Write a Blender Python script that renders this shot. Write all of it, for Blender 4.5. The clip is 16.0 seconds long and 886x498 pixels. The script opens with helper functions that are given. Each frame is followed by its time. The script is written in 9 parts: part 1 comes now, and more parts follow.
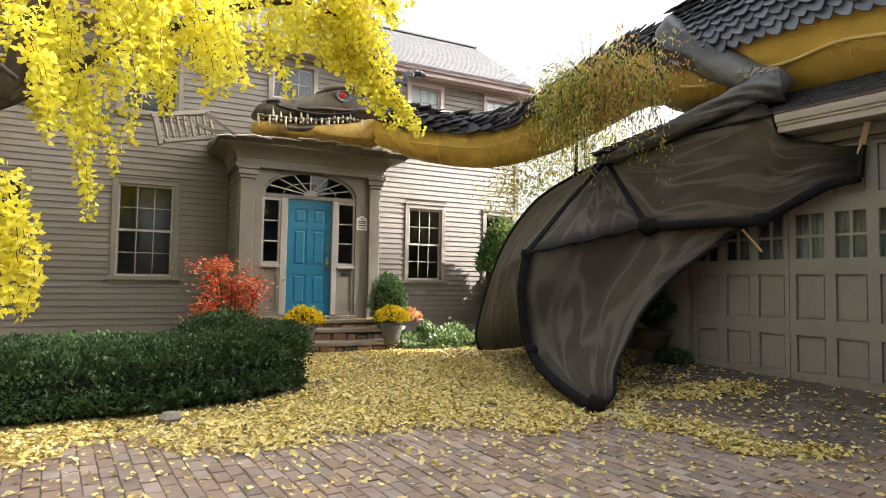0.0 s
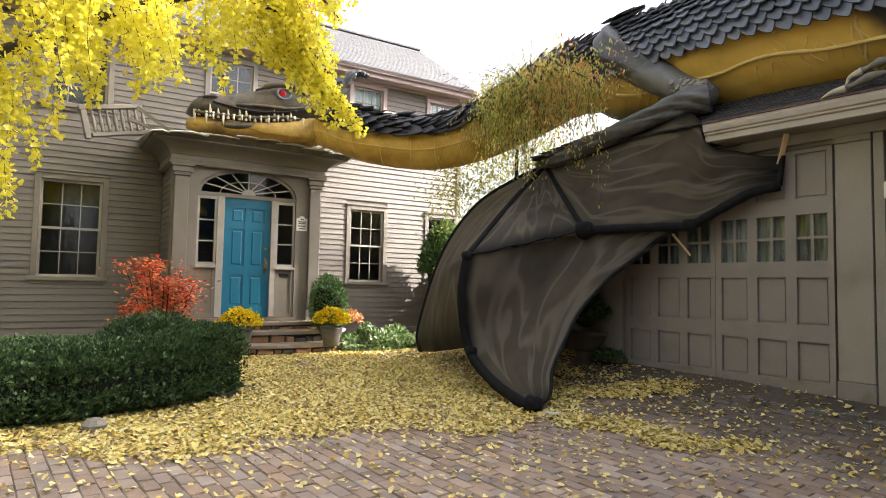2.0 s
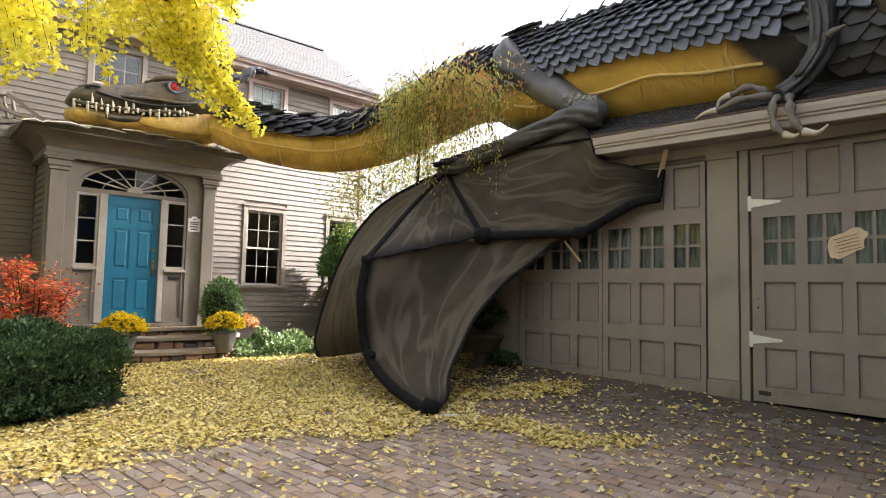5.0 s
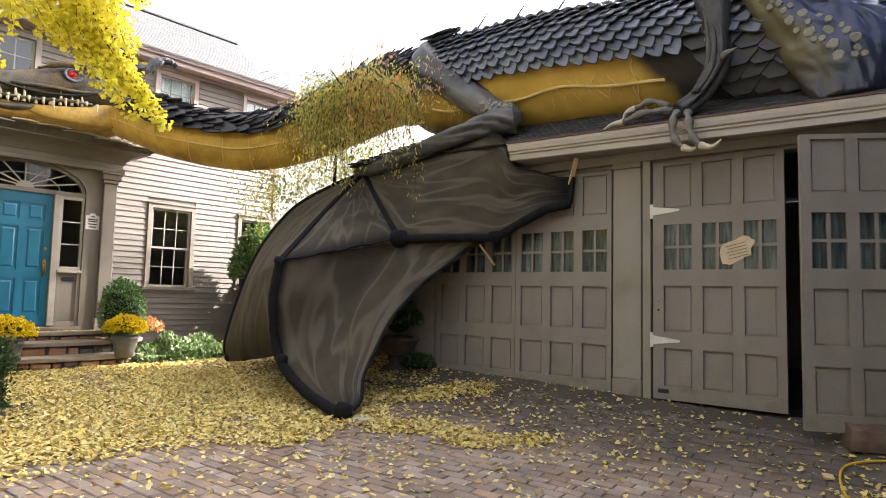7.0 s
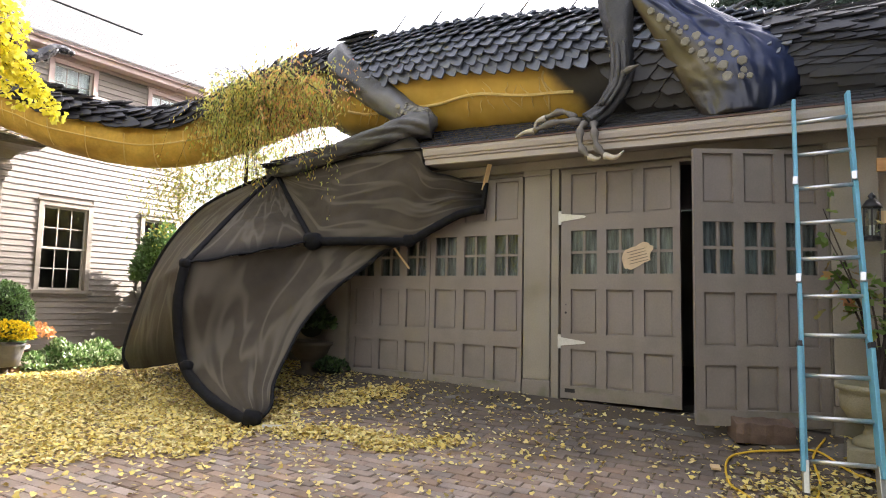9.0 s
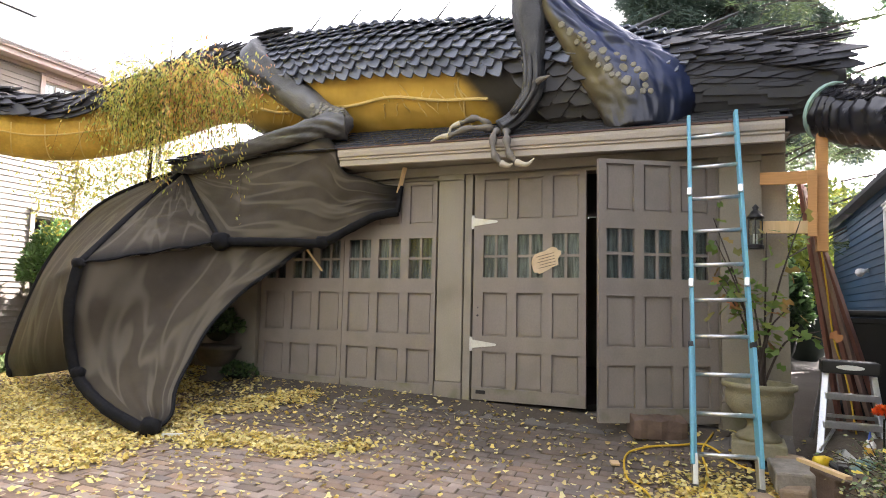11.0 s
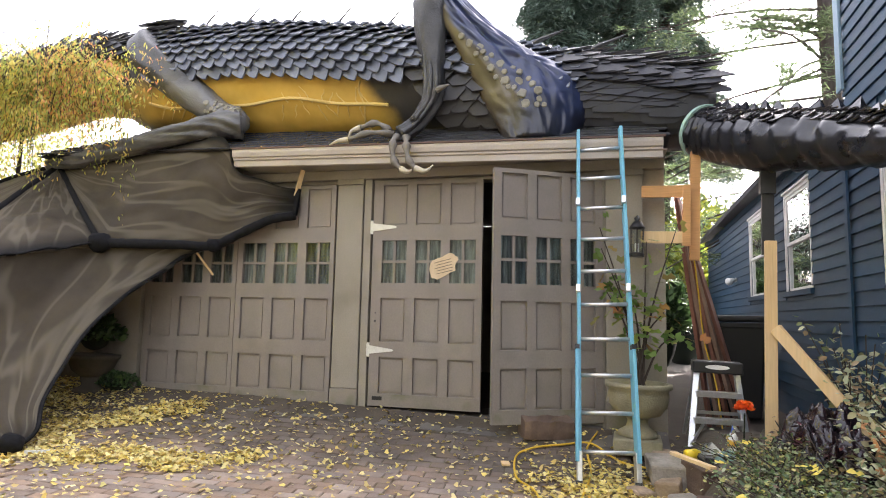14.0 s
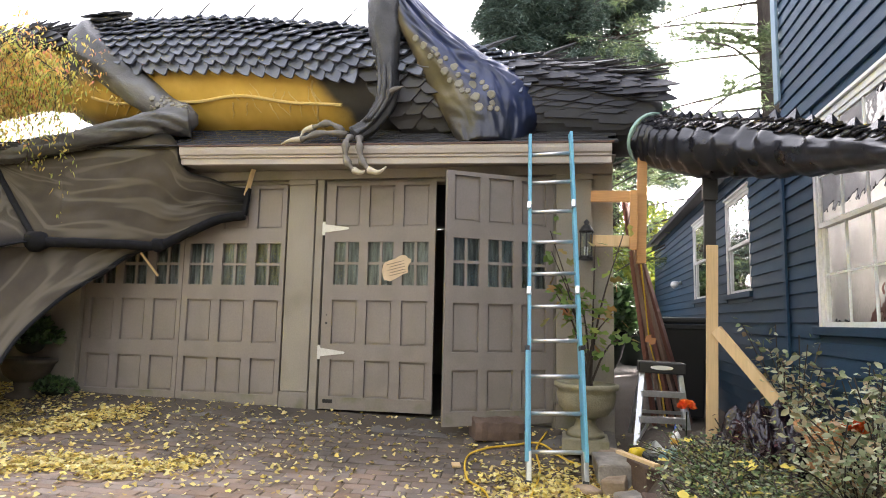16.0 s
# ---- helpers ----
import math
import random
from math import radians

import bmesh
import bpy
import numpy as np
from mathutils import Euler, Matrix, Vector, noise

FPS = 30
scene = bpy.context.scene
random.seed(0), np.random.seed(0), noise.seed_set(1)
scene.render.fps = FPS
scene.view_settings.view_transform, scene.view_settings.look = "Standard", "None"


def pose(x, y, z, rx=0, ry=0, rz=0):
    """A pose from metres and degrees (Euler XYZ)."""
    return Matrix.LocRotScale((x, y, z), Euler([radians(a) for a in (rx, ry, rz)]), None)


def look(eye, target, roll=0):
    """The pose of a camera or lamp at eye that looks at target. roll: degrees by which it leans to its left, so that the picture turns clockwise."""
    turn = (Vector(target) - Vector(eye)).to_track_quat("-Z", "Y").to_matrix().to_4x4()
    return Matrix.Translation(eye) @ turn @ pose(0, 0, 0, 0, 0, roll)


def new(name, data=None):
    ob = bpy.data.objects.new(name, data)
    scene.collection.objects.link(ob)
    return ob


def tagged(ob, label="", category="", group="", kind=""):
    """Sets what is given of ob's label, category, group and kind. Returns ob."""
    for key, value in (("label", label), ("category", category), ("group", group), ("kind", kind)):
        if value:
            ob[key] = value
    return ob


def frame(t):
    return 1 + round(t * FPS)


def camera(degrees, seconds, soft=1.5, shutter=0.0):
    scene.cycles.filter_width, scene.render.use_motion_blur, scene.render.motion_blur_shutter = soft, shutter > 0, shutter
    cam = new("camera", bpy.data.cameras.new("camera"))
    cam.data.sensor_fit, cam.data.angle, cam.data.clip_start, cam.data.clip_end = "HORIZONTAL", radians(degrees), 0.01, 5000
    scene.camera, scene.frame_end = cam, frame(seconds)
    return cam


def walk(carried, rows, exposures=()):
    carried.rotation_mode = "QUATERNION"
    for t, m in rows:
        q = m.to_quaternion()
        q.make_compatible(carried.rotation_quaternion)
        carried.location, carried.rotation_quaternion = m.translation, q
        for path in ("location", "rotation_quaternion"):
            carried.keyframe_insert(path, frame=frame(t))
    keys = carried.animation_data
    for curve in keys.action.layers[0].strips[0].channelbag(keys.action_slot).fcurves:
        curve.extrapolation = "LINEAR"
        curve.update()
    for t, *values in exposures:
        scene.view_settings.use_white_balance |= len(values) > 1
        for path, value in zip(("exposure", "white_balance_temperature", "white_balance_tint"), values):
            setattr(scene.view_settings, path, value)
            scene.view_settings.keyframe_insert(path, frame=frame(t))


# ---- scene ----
cam = camera(71.2, 16.0, soft=1.0)
PATH = [
    (0, (1.024, 0.307, 1.384), (1.949, 2.079, 1.447), 1.6),
    (0.5, (1.02, 0.301, 1.382), (1.975, 2.057, 1.447), 1.7),
    (1, (1.026, 0.298, 1.385), (2.017, 2.034, 1.452), 1.7),
    (1.5, (1.032, 0.291, 1.382), (2.074, 1.997, 1.453), 1.8),
    (2, (1.041, 0.291, 1.382), (2.125, 1.97, 1.457), 1.9),
    (2.5, (1.043, 0.279, 1.382), (2.167, 1.931, 1.461), 1.9),
    (3, (1.046, 0.279, 1.379), (2.219, 1.897, 1.463), 2.0),
    (3.5, (1.054, 0.275, 1.378), (2.271, 1.86, 1.467), 2.1),
    (4, (1.067, 0.268, 1.38), (2.323, 1.822, 1.472), 2.1),
    (6.3, (1.054, 0.241, 1.39), (2.502, 1.616, 1.501), 2.4),
    (6.5, (1.06, 0.241, 1.39), (2.53, 1.593, 1.503), 2.4),
    (7, (1.075, 0.231, 1.39), (2.589, 1.533, 1.507), 2.5),
    (7.5, (1.086, 0.222, 1.392), (2.627, 1.491, 1.513), 2.5),
    (8, (1.082, 0.213, 1.397), (2.658, 1.439, 1.521), 2.5),
    (8.5, (1.071, 0.208, 1.394), (2.698, 1.364, 1.526), 2.5),
    (9, (1.08, 0.193, 1.398), (2.752, 1.282, 1.536), 2.5),
    (9.2, (1.083, 0.19, 1.4), (2.77, 1.256, 1.539), 2.5),
    (11.5, (1.102, 0.138, 1.395), (2.928, 0.936, 1.563), 2.7),
    (12, (1.109, 0.126, 1.385), (2.959, 0.865, 1.562), 2.7),
    (12.5, (1.114, 0.117, 1.373), (2.982, 0.807, 1.56), 2.8),
    (13, (1.113, 0.106, 1.37), (3.001, 0.74, 1.563), 2.8),
    (13.5, (1.118, 0.095, 1.368), (3.018, 0.684, 1.567), 2.7),
    (14, (1.117, 0.095, 1.366), (3.024, 0.665, 1.568), 2.7),
    (14.5, (1.116, 0.086, 1.362), (3.031, 0.624, 1.569), 2.8),
    (15, (1.122, 0.078, 1.358), (3.046, 0.58, 1.57), 2.8),
    (15.5, (1.118, 0.074, 1.357), (3.051, 0.54, 1.572), 2.7),
    (16, (1.118, 0.079, 1.361), (3.06, 0.506, 1.578), 2.7),
]
LEVEL = Matrix.Rotation(radians(1.5), 4, "X")      # true level of the yard: it climbs a little towards the house
walk(cam, [(t, LEVEL @ look(eye, target, roll)) for t, eye, target, roll in PATH],
     exposures=[(t, e, 6450, tint) for t, e, tint in ((0, 2.15, 13), (3.5, 2.22, 14), (7, 2.42, 16), (9, 2.75, 17), (12.5, 3.22, 18), (16, 3.26, 17))])

# ---- world, sun, exposure ----
SUN_EL, SUN_AZ = 33.0, -23.0          # degrees above the horizon; turn from +x
world = bpy.data.worlds.new("sky_world")
scene.world = world
world.use_nodes = True
wn = world.node_tree.nodes
sky = wn.new("ShaderNodeTexSky")
sky.sky_type, sky.sun_disc = "NISHITA", False
sky.sun_elevation, sky.sun_rotation = radians(SUN_EL), radians(90 - SUN_AZ)
sky.air_density, sky.dust_density, sky.ozone_density = 1.0, 6.0, 0.6
wn["Background"].inputs["Strength"].default_value = 0.15
haze = wn.new("ShaderNodeHueSaturation")
haze.inputs["Saturation"].default_value = 0.3
world.node_tree.links.new(sky.outputs[0], haze.inputs["Color"])
world.node_tree.links.new(haze.outputs[0], wn["Background"].inputs["Color"])
sun = new("sun", bpy.data.lights.new("sun", "SUN"))
sun.data.energy, sun.data.angle, sun.data.color = 4.7, radians(0.6), (1.0, 0.94, 0.85)
to_sun = Vector((math.cos(radians(SUN_AZ)) * math.cos(radians(SUN_EL)), math.sin(radians(SUN_AZ)) * math.cos(radians(SUN_EL)), math.sin(radians(SUN_EL))))
sun.matrix_world = look(tuple(to_sun * 30), (0, 0, 0))


# ---- materials ----
def mat(name, c1, c2, scale=6.0, rough=0.7, bump=0.25, fine=70.0, metal=0.0, vary=0.0, stretch=(1, 1, 1), spread=0.25, coat=0.0, dirt=None):
    """Two-scale mottled surface; vary: brightness change from object to object; dirt: (colour, amount)."""
    m = bpy.data.materials.new(name)
    m.use_nodes = True
    n, l = m.node_tree.nodes, m.node_tree.links
    bs = n["Principled BSDF"]
    tc, mp = n.new("ShaderNodeTexCoord"), n.new("ShaderNodeMapping")
    mp.inputs["Scale"].default_value = stretch
    l.new(tc.outputs["Object"], mp.inputs["Vector"])
    n1, n2 = n.new("ShaderNodeTexNoise"), n.new("ShaderNodeTexNoise")
    n1.inputs["Scale"].default_value, n1.inputs["Detail"].default_value = scale, 6
    n2.inputs["Scale"].default_value, n2.inputs["Detail"].default_value = fine, 4
    for k in (n1, n2):
        l.new(mp.outputs[0], k.inputs["Vector"])
    ramp = n.new("ShaderNodeMapRange")
    ramp.inputs[1].default_value, ramp.inputs[2].default_value = 0.5 - spread, 0.5 + spread
    l.new(n1.outputs["Fac"], ramp.inputs[0])
    mx = n.new("ShaderNodeMix")
    mx.data_type = "RGBA"
    mx.inputs[6].default_value, mx.inputs[7].default_value = (*c1, 1), (*c2, 1)
    l.new(ramp.outputs[0], mx.inputs[0])
    col = mx.outputs[2]
    hs = n.new("ShaderNodeHueSaturation")
    mul = n.new("ShaderNodeMapRange")
    mul.inputs[3].default_value, mul.inputs[4].default_value = 0.82, 1.18
    l.new(n2.outputs["Fac"], mul.inputs[0])
    val = mul.outputs[0]
    if vary:
        oi, r2, pr = n.new("ShaderNodeObjectInfo"), n.new("ShaderNodeMapRange"), n.new("ShaderNodeMath")
        r2.inputs[3].default_value, r2.inputs[4].default_value = 1 - vary, 1 + vary
        l.new(oi.outputs["Random"], r2.inputs[0])
        pr.operation = "MULTIPLY"
        l.new(val, pr.inputs[0]), l.new(r2.outputs[0], pr.inputs[1])
        val = pr.outputs[0]
    l.new(val, hs.inputs["Value"]), l.new(col, hs.inputs["Color"])
    col = hs.outputs[0]
    if dirt:
        n3, r3, m3 = n.new("ShaderNodeTexNoise"), n.new("ShaderNodeMapRange"), n.new("ShaderNodeMix")
        n3.inputs["Scale"].default_value, n3.inputs["Detail"].default_value = 2.3, 8
        l.new(tc.outputs["Object"], n3.inputs["Vector"])
        r3.inputs[1].default_value, r3.inputs[2].default_value, r3.inputs[4].default_value = 0.5, 0.72, dirt[1]
        l.new(n3.outputs["Fac"], r3.inputs[0])
        m3.data_type = "RGBA"
        m3.inputs[7].default_value = (*dirt[0], 1)
        l.new(r3.outputs[0], m3.inputs[0]), l.new(col, m3.inputs[6])
        col = m3.outputs[2]
    l.new(col, bs.inputs["Base Color"])
    rr = n.new("ShaderNodeMapRange")
    rr.inputs[3].default_value, rr.inputs[4].default_value = max(0.02, rough - 0.1), min(1, rough + 0.1)
    l.new(n1.outputs["Fac"], rr.inputs[0]), l.new(rr.outputs[0], bs.inputs["Roughness"])
    bs.inputs["Metallic"].default_value = metal
    bs.inputs["Coat Weight"].default_value = coat
    if bump:
        b = n.new("ShaderNodeBump")
        b.inputs["Strength"].default_value, b.inputs["Distance"].default_value = bump, 0.01
        l.new(n2.outputs["Fac"], b.inputs["Height"]), l.new(b.outputs[0], bs.inputs["Normal"])
    return m


def leaf_mat(name, colours, rough=0.5, glow=0.35):
    """Leaves whose colour changes from leaf to leaf, and which let some light through."""
    m = bpy.data.materials.new(name)
    m.use_nodes = True
    n, l = m.node_tree.nodes, m.node_tree.links
    bs, out = n["Principled BSDF"], n["Material Output"]
    g, r = n.new("ShaderNodeNewGeometry"), n.new("ShaderNodeValToRGB")
    while len(r.color_ramp.elements) < len(colours):
        r.color_ramp.elements.new(0.5)
    for i, c in enumerate(colours):
        r.color_ramp.elements[i].position = i / max(1, len(colours) - 1)
        r.color_ramp.elements[i].color = (*c, 1)
    l.new(g.outputs["Random Per Island"], r.inputs[0]), l.new(r.outputs[0], bs.inputs["Base Color"])
    bs.inputs["Roughness"].default_value = rough
    t, s = n.new("ShaderNodeBsdfTranslucent"), n.new("ShaderNodeMixShader")
    s.inputs[0].default_value = glow
    l.new(r.outputs[0], t.inputs[0]), l.new(bs.outputs[0], s.inputs[1]), l.new(t.outputs[0], s.inputs[2]), l.new(s.outputs[0], out.inputs[0])
    return m


def glass_mat(name, tint=(0.9, 0.95, 0.95)):
    m = bpy.data.materials.new(name)
    m.use_nodes = True
    n, l = m.node_tree.nodes, m.node_tree.links
    n.remove(n["Principled BSDF"])
    f, t, g, s = n.new("ShaderNodeFresnel"), n.new("ShaderNodeBsdfTransparent"), n.new("ShaderNodeBsdfGlossy"), n.new("ShaderNodeMixShader")
    f.inputs[0].default_value = 1.5
    t.inputs[0].default_value = (*tint, 1)
    g.inputs["Roughness"].default_value = 0.015
    ns, b = n.new("ShaderNodeTexNoise"), n.new("ShaderNodeBump")
    ns.inputs["Scale"].default_value = 2.5
    b.inputs["Strength"].default_value, b.inputs["Distance"].default_value = 0.06, 0.05
    l.new(ns.outputs["Fac"], b.inputs["Height"]), l.new(b.outputs[0], g.inputs["Normal"])
    l.new(f.outputs[0], s.inputs[0]), l.new(t.outputs[0], s.inputs[1]), l.new(g.outputs[0], s.inputs[2])
    l.new(s.outputs[0], n["Material Output"].inputs[0])
    return m


def plain(name, c, rough=0.5, metal=0.0):
    return mat(name, tuple(v * 0.9 for v in c), tuple(min(1, v * 1.1) for v in c), scale=9, rough=rough, metal=metal, bump=0.08)


M_SIDING = mat("taupe_clapboard_paint", (0.135, 0.118, 0.099), (0.172, 0.150, 0.127), scale=3, rough=0.6, bump=0.15, fine=45, vary=0.05, stretch=(0.3, 1, 3), dirt=((0.13, 0.115, 0.09), 0.35))
M_TRIM = mat("taupe_trim_paint", (0.17, 0.15, 0.122), (0.21, 0.186, 0.153), scale=4, rough=0.5, bump=0.12, dirt=((0.2, 0.17, 0.13), 0.3))
M_PINK = mat("pale_mauve_trim_paint", (0.36, 0.27, 0.25), (0.42, 0.33, 0.30), scale=4, rough=0.55, bump=0.1)
M_SASH = mat("pale_sash_paint", (0.30, 0.275, 0.24), (0.37, 0.345, 0.305), scale=7, rough=0.5, bump=0.1)
M_GARAGE = mat("grey_brown_garage_paint", (0.215, 0.185, 0.165), (0.255, 0.225, 0.20), scale=2.5, rough=0.6, bump=0.1, fine=90, stretch=(1, 1, 0.8), dirt=((0.15, 0.13, 0.11), 0.45))
M_GARAGE_TRIM = mat("taupe_pier_paint", (0.25, 0.225, 0.185), (0.30, 0.27, 0.225), scale=2.5, rough=0.65, bump=0.2, dirt=((0.16, 0.14, 0.10), 0.5))
M_ALGAE = mat("algae_stained_paint", (0.20, 0.175, 0.15), (0.245, 0.215, 0.185), scale=3, rough=0.75, bump=0.2, dirt=((0.10, 0.105, 0.032), 0.95))
M_GUTTER = mat("cream_gutter_paint", (0.390, 0.343, 0.296), (0.452, 0.406, 0.359), scale=3, rough=0.45, bump=0.05, dirt=((0.3, 0.25, 0.2), 0.25))
M_TEAL = mat("teal_door_paint", (0.008, 0.125, 0.215), (0.011, 0.145, 0.245), scale=3, rough=0.4, bump=0.06)
# dark lining: the dimness of the rooms is put into their colour
M_ROOM = plain("dark_room_lining", (0.12, 0.11, 0.10), 0.9)
M_GLASS = glass_mat("window_glass")
M_CURTAIN = mat("pale_curtain_cloth", (0.7, 0.7, 0.66), (0.82, 0.82, 0.79), scale=3, rough=0.9, stretch=(6, 6, 0.3))
M_SHINGLE = mat("grey_roof_shingles", (0.075, 0.077, 0.080), (0.135, 0.137, 0.142), scale=9, rough=0.9, bump=0.5, fine=40, stretch=(1, 1, 3), vary=0.06)
M_SHINGLE_DK = mat("black_roof_shingles", (0.02, 0.02, 0.022), (0.045, 0.045, 0.05), scale=9, rough=0.85, bump=0.5, fine=50, vary=0.3)
M_BRICK = mat("red_brown_paver", (0.215, 0.157, 0.122), (0.36, 0.275, 0.22), scale=3, rough=0.85, bump=0.5, fine=60, vary=0.3, dirt=((0.13, 0.105, 0.088), 0.5))
M_FOUND = mat("foundation_brick", (0.24, 0.1, 0.07), (0.3, 0.14, 0.1), scale=8, rough=0.9, vary=0.2)
M_SOIL = mat("damp_soil", (0.05, 0.04, 0.03), (0.10, 0.08, 0.06), scale=1.4, rough=0.95, bump=0.8, fine=30)
M_APRON = mat("stained_concrete", (0.10, 0.09, 0.08), (0.17, 0.155, 0.14), scale=2.2, rough=0.9, bump=0.5, fine=50, dirt=((0.05, 0.04, 0.035), 0.6))
M_STONE = mat("grey_granite", (0.2, 0.18, 0.15), (0.34, 0.31, 0.26), scale=7, rough=0.85, bump=0.5, fine=50)
M_RISER_SHADE = mat("shaded_field_stone", (0.07, 0.06, 0.05), (0.16, 0.14, 0.115), scale=7, rough=0.9, bump=0.6, fine=45)
M_BROWNSTONE = mat("brown_stone_tread", (0.15, 0.11, 0.085), (0.25, 0.2, 0.16), scale=6, rough=0.85, bump=0.5)
M_BARK = mat("grey_brown_bark", (0.03, 0.022, 0.018), (0.075, 0.058, 0.046), scale=14, rough=0.95, bump=0.9, fine=40, stretch=(1, 1, 0.25))
M_BLUE = mat("dark_blue_clapboard_paint", (0.008, 0.032, 0.064), (0.013, 0.046, 0.090), scale=3, rough=0.6, bump=0.15, vary=0.12, stretch=(0.3, 1, 3))
M_BLUE.node_tree.nodes["Principled BSDF"].inputs["Specular IOR Level"].default_value = 0.3
M_WHITE = mat("white_window_paint", (0.68, 0.68, 0.66), (0.78, 0.78, 0.76), scale=5, rough=0.45, bump=0.05)
M_PINE_WOOD = mat("fresh_pine_lumber", (0.58, 0.40, 0.2), (0.68, 0.5, 0.28), scale=10, rough=0.7, bump=0.2, fine=60, stretch=(1, 1, 0.08))
M_OLD_WOOD = mat("weathered_timber", (0.085, 0.055, 0.04), (0.17, 0.115, 0.085), scale=8, rough=0.85, bump=0.5, stretch=(0.3, 1, 1))
M_RED_WOOD = mat("red_stained_plank", (0.17, 0.07, 0.05), (0.26, 0.12, 0.085), scale=8, rough=0.75, bump=0.3, stretch=(1, 1, 0.15), vary=0.2)
M_LADDER = mat("sky_blue_fibreglass", (0.12, 0.38, 0.52), (0.17, 0.45, 0.6), scale=8, rough=0.4, bump=0.05)
M_ALU = mat("brushed_aluminium", (0.55, 0.56, 0.57), (0.66, 0.67, 0.68), scale=20, rough=0.35, metal=0.85, bump=0.05)
M_STEEL = mat("white_zinc_hinge", (0.6, 0.6, 0.58), (0.72, 0.72, 0.7), scale=20, rough=0.4, metal=0.3, bump=0.05)
M_BLACK = plain("black_plastic", (0.012, 0.012, 0.013), 0.45)
M_CORD = plain("yellow_cord_rubber", (0.65, 0.42, 0.03), 0.5)
M_BRASS = plain("aged_brass", (0.3, 0.18, 0.07), 0.4, 0.8)
M_PAPER = mat("cream_board", (0.56, 0.43, 0.28), (0.68, 0.55, 0.38), scale=9, rough=0.85, bump=0.2, dirt=((0.4, 0.28, 0.16), 0.5))
M_INK = plain("dark_ink", (0.09, 0.07, 0.06), 0.8)


# ---- mesh tools ----
class Mesh:
    """Vertices and faces gathered in world metres."""

    def __init__(self):
        self.v, self.f = [], []

    def add(self, verts, faces):
        k = len(self.v)
        self.v += [tuple(p) for p in verts]
        self.f += [tuple(i + k for i in f) for f in faces]
        return self

    def box(self, x0, x1, y0, y1, z0, z1, m=None):
        p = [(x, y, z) for z in (z0, z1) for x, y in ((x0, y0), (x1, y0), (x1, y1), (x0, y1))]
        if m is not None:
            p = [m @ Vector(q) for q in p]
        return self.add(p, [(3, 2, 1, 0), (4, 5, 6, 7), (0, 1, 5, 4), (1, 2, 6, 5), (2, 3, 7, 6), (3, 0, 4, 7)])

    def bar(self, a, b, w, d, up=(0, 0, 1)):
        """A square bar from a to b, w across and d deep."""
        a, b = Vector(a), Vector(b)
        t = (b - a).normalized()
        s = t.cross(Vector(up))
        s = s.normalized() if s.length > 1e-4 else Vector((1, 0, 0))
        n = s.cross(t)
        m = Matrix((s, n, t)).transposed().to_4x4()
        m.translation = a
        return self.box(-w / 2, w / 2, -d / 2, d / 2, 0, (b - a).length, m)

    def loft(self, rings, closed=True, caps=True):
        n, k = len(rings[0]), len(self.v)
        for r in rings:
            self.v += [tuple(p) for p in r]
        for i in range(len(rings) - 1):
            for j in range(n if closed else n - 1):
                a, b = k + i * n + j, k + i * n + (j + 1) % n
                self.f.append((a, b, b + n, a + n))
        if caps:
            self.f.append(tuple(k + j for j in reversed(range(n))))
            self.f.append(tuple(k + (len(rings) - 1) * n + j for j in range(n)))
        return self

    def tube(self, pts, radii, n=8, wob=0.0, seed=0):
        pts = [Vector(p) for p in pts]
        rnd, rings, side = random.Random(seed), [], None
        for i, p in enumerate(pts):
            t = (pts[min(i + 1, len(pts) - 1)] - pts[max(i - 1, 0)]).normalized()
            if side is None:
                side = t.cross(Vector((0, 0, 1)))
                side = side.normalized() if side.length > 0.05 else Vector((1, 0, 0))
            side = (side - t * side.dot(t)).normalized()
            up = side.cross(t)
            r = radii[i] if hasattr(radii, "__len__") else radii
            rings.append([p + (side * math.cos(a) + up * math.sin(a)) * r * (1 + rnd.uniform(-wob, wob)) for a in [2 * math.pi * j / n for j in range(n)]])
        return self.loft(rings)

    def turned(self, profile, x, y, n=20):
        """A turned form from (radius, height) pairs."""
        return self.loft([[(x + r * math.cos(2 * math.pi * j / n), y + r * math.sin(2 * math.pi * j / n), z) for j in range(n)] for r, z in profile])


def link(name, me, parent=None, label=""):
    ob = new(name, me)
    ob.parent = parent
    if label:
        ob["label"] = label
    return ob


def part(name, m, material, parent=None, label="", bevel=0.0, smooth=False):
    """Links a Mesh as one object under a thing or a part."""
    me = bpy.data.meshes.new(name)
    me.from_pydata(m.v, [], m.f)
    if bevel:
        bm = bmesh.new()
        bm.from_mesh(me)
        bmesh.ops.bevel(bm, geom=[e for e in bm.edges if len(e.link_faces) == 2 and e.calc_face_angle(0) > 0.6], offset=bevel, segments=2, affect="EDGES", profile=0.5, clamp_overlap=True)
        bm.to_mesh(me)
        bm.free()
    me.materials.append(material)
    if smooth:
        me.polygons.foreach_set("use_smooth", [True] * len(me.polygons))
    me.validate()
    return link(name, me, parent, label)


def thing(name, label, category, group="", kind="", at=(0, 0, 0)):
    ob = new(name)
    ob.empty_display_size = 0.1
    return tagged(ob, label, category, group, kind)


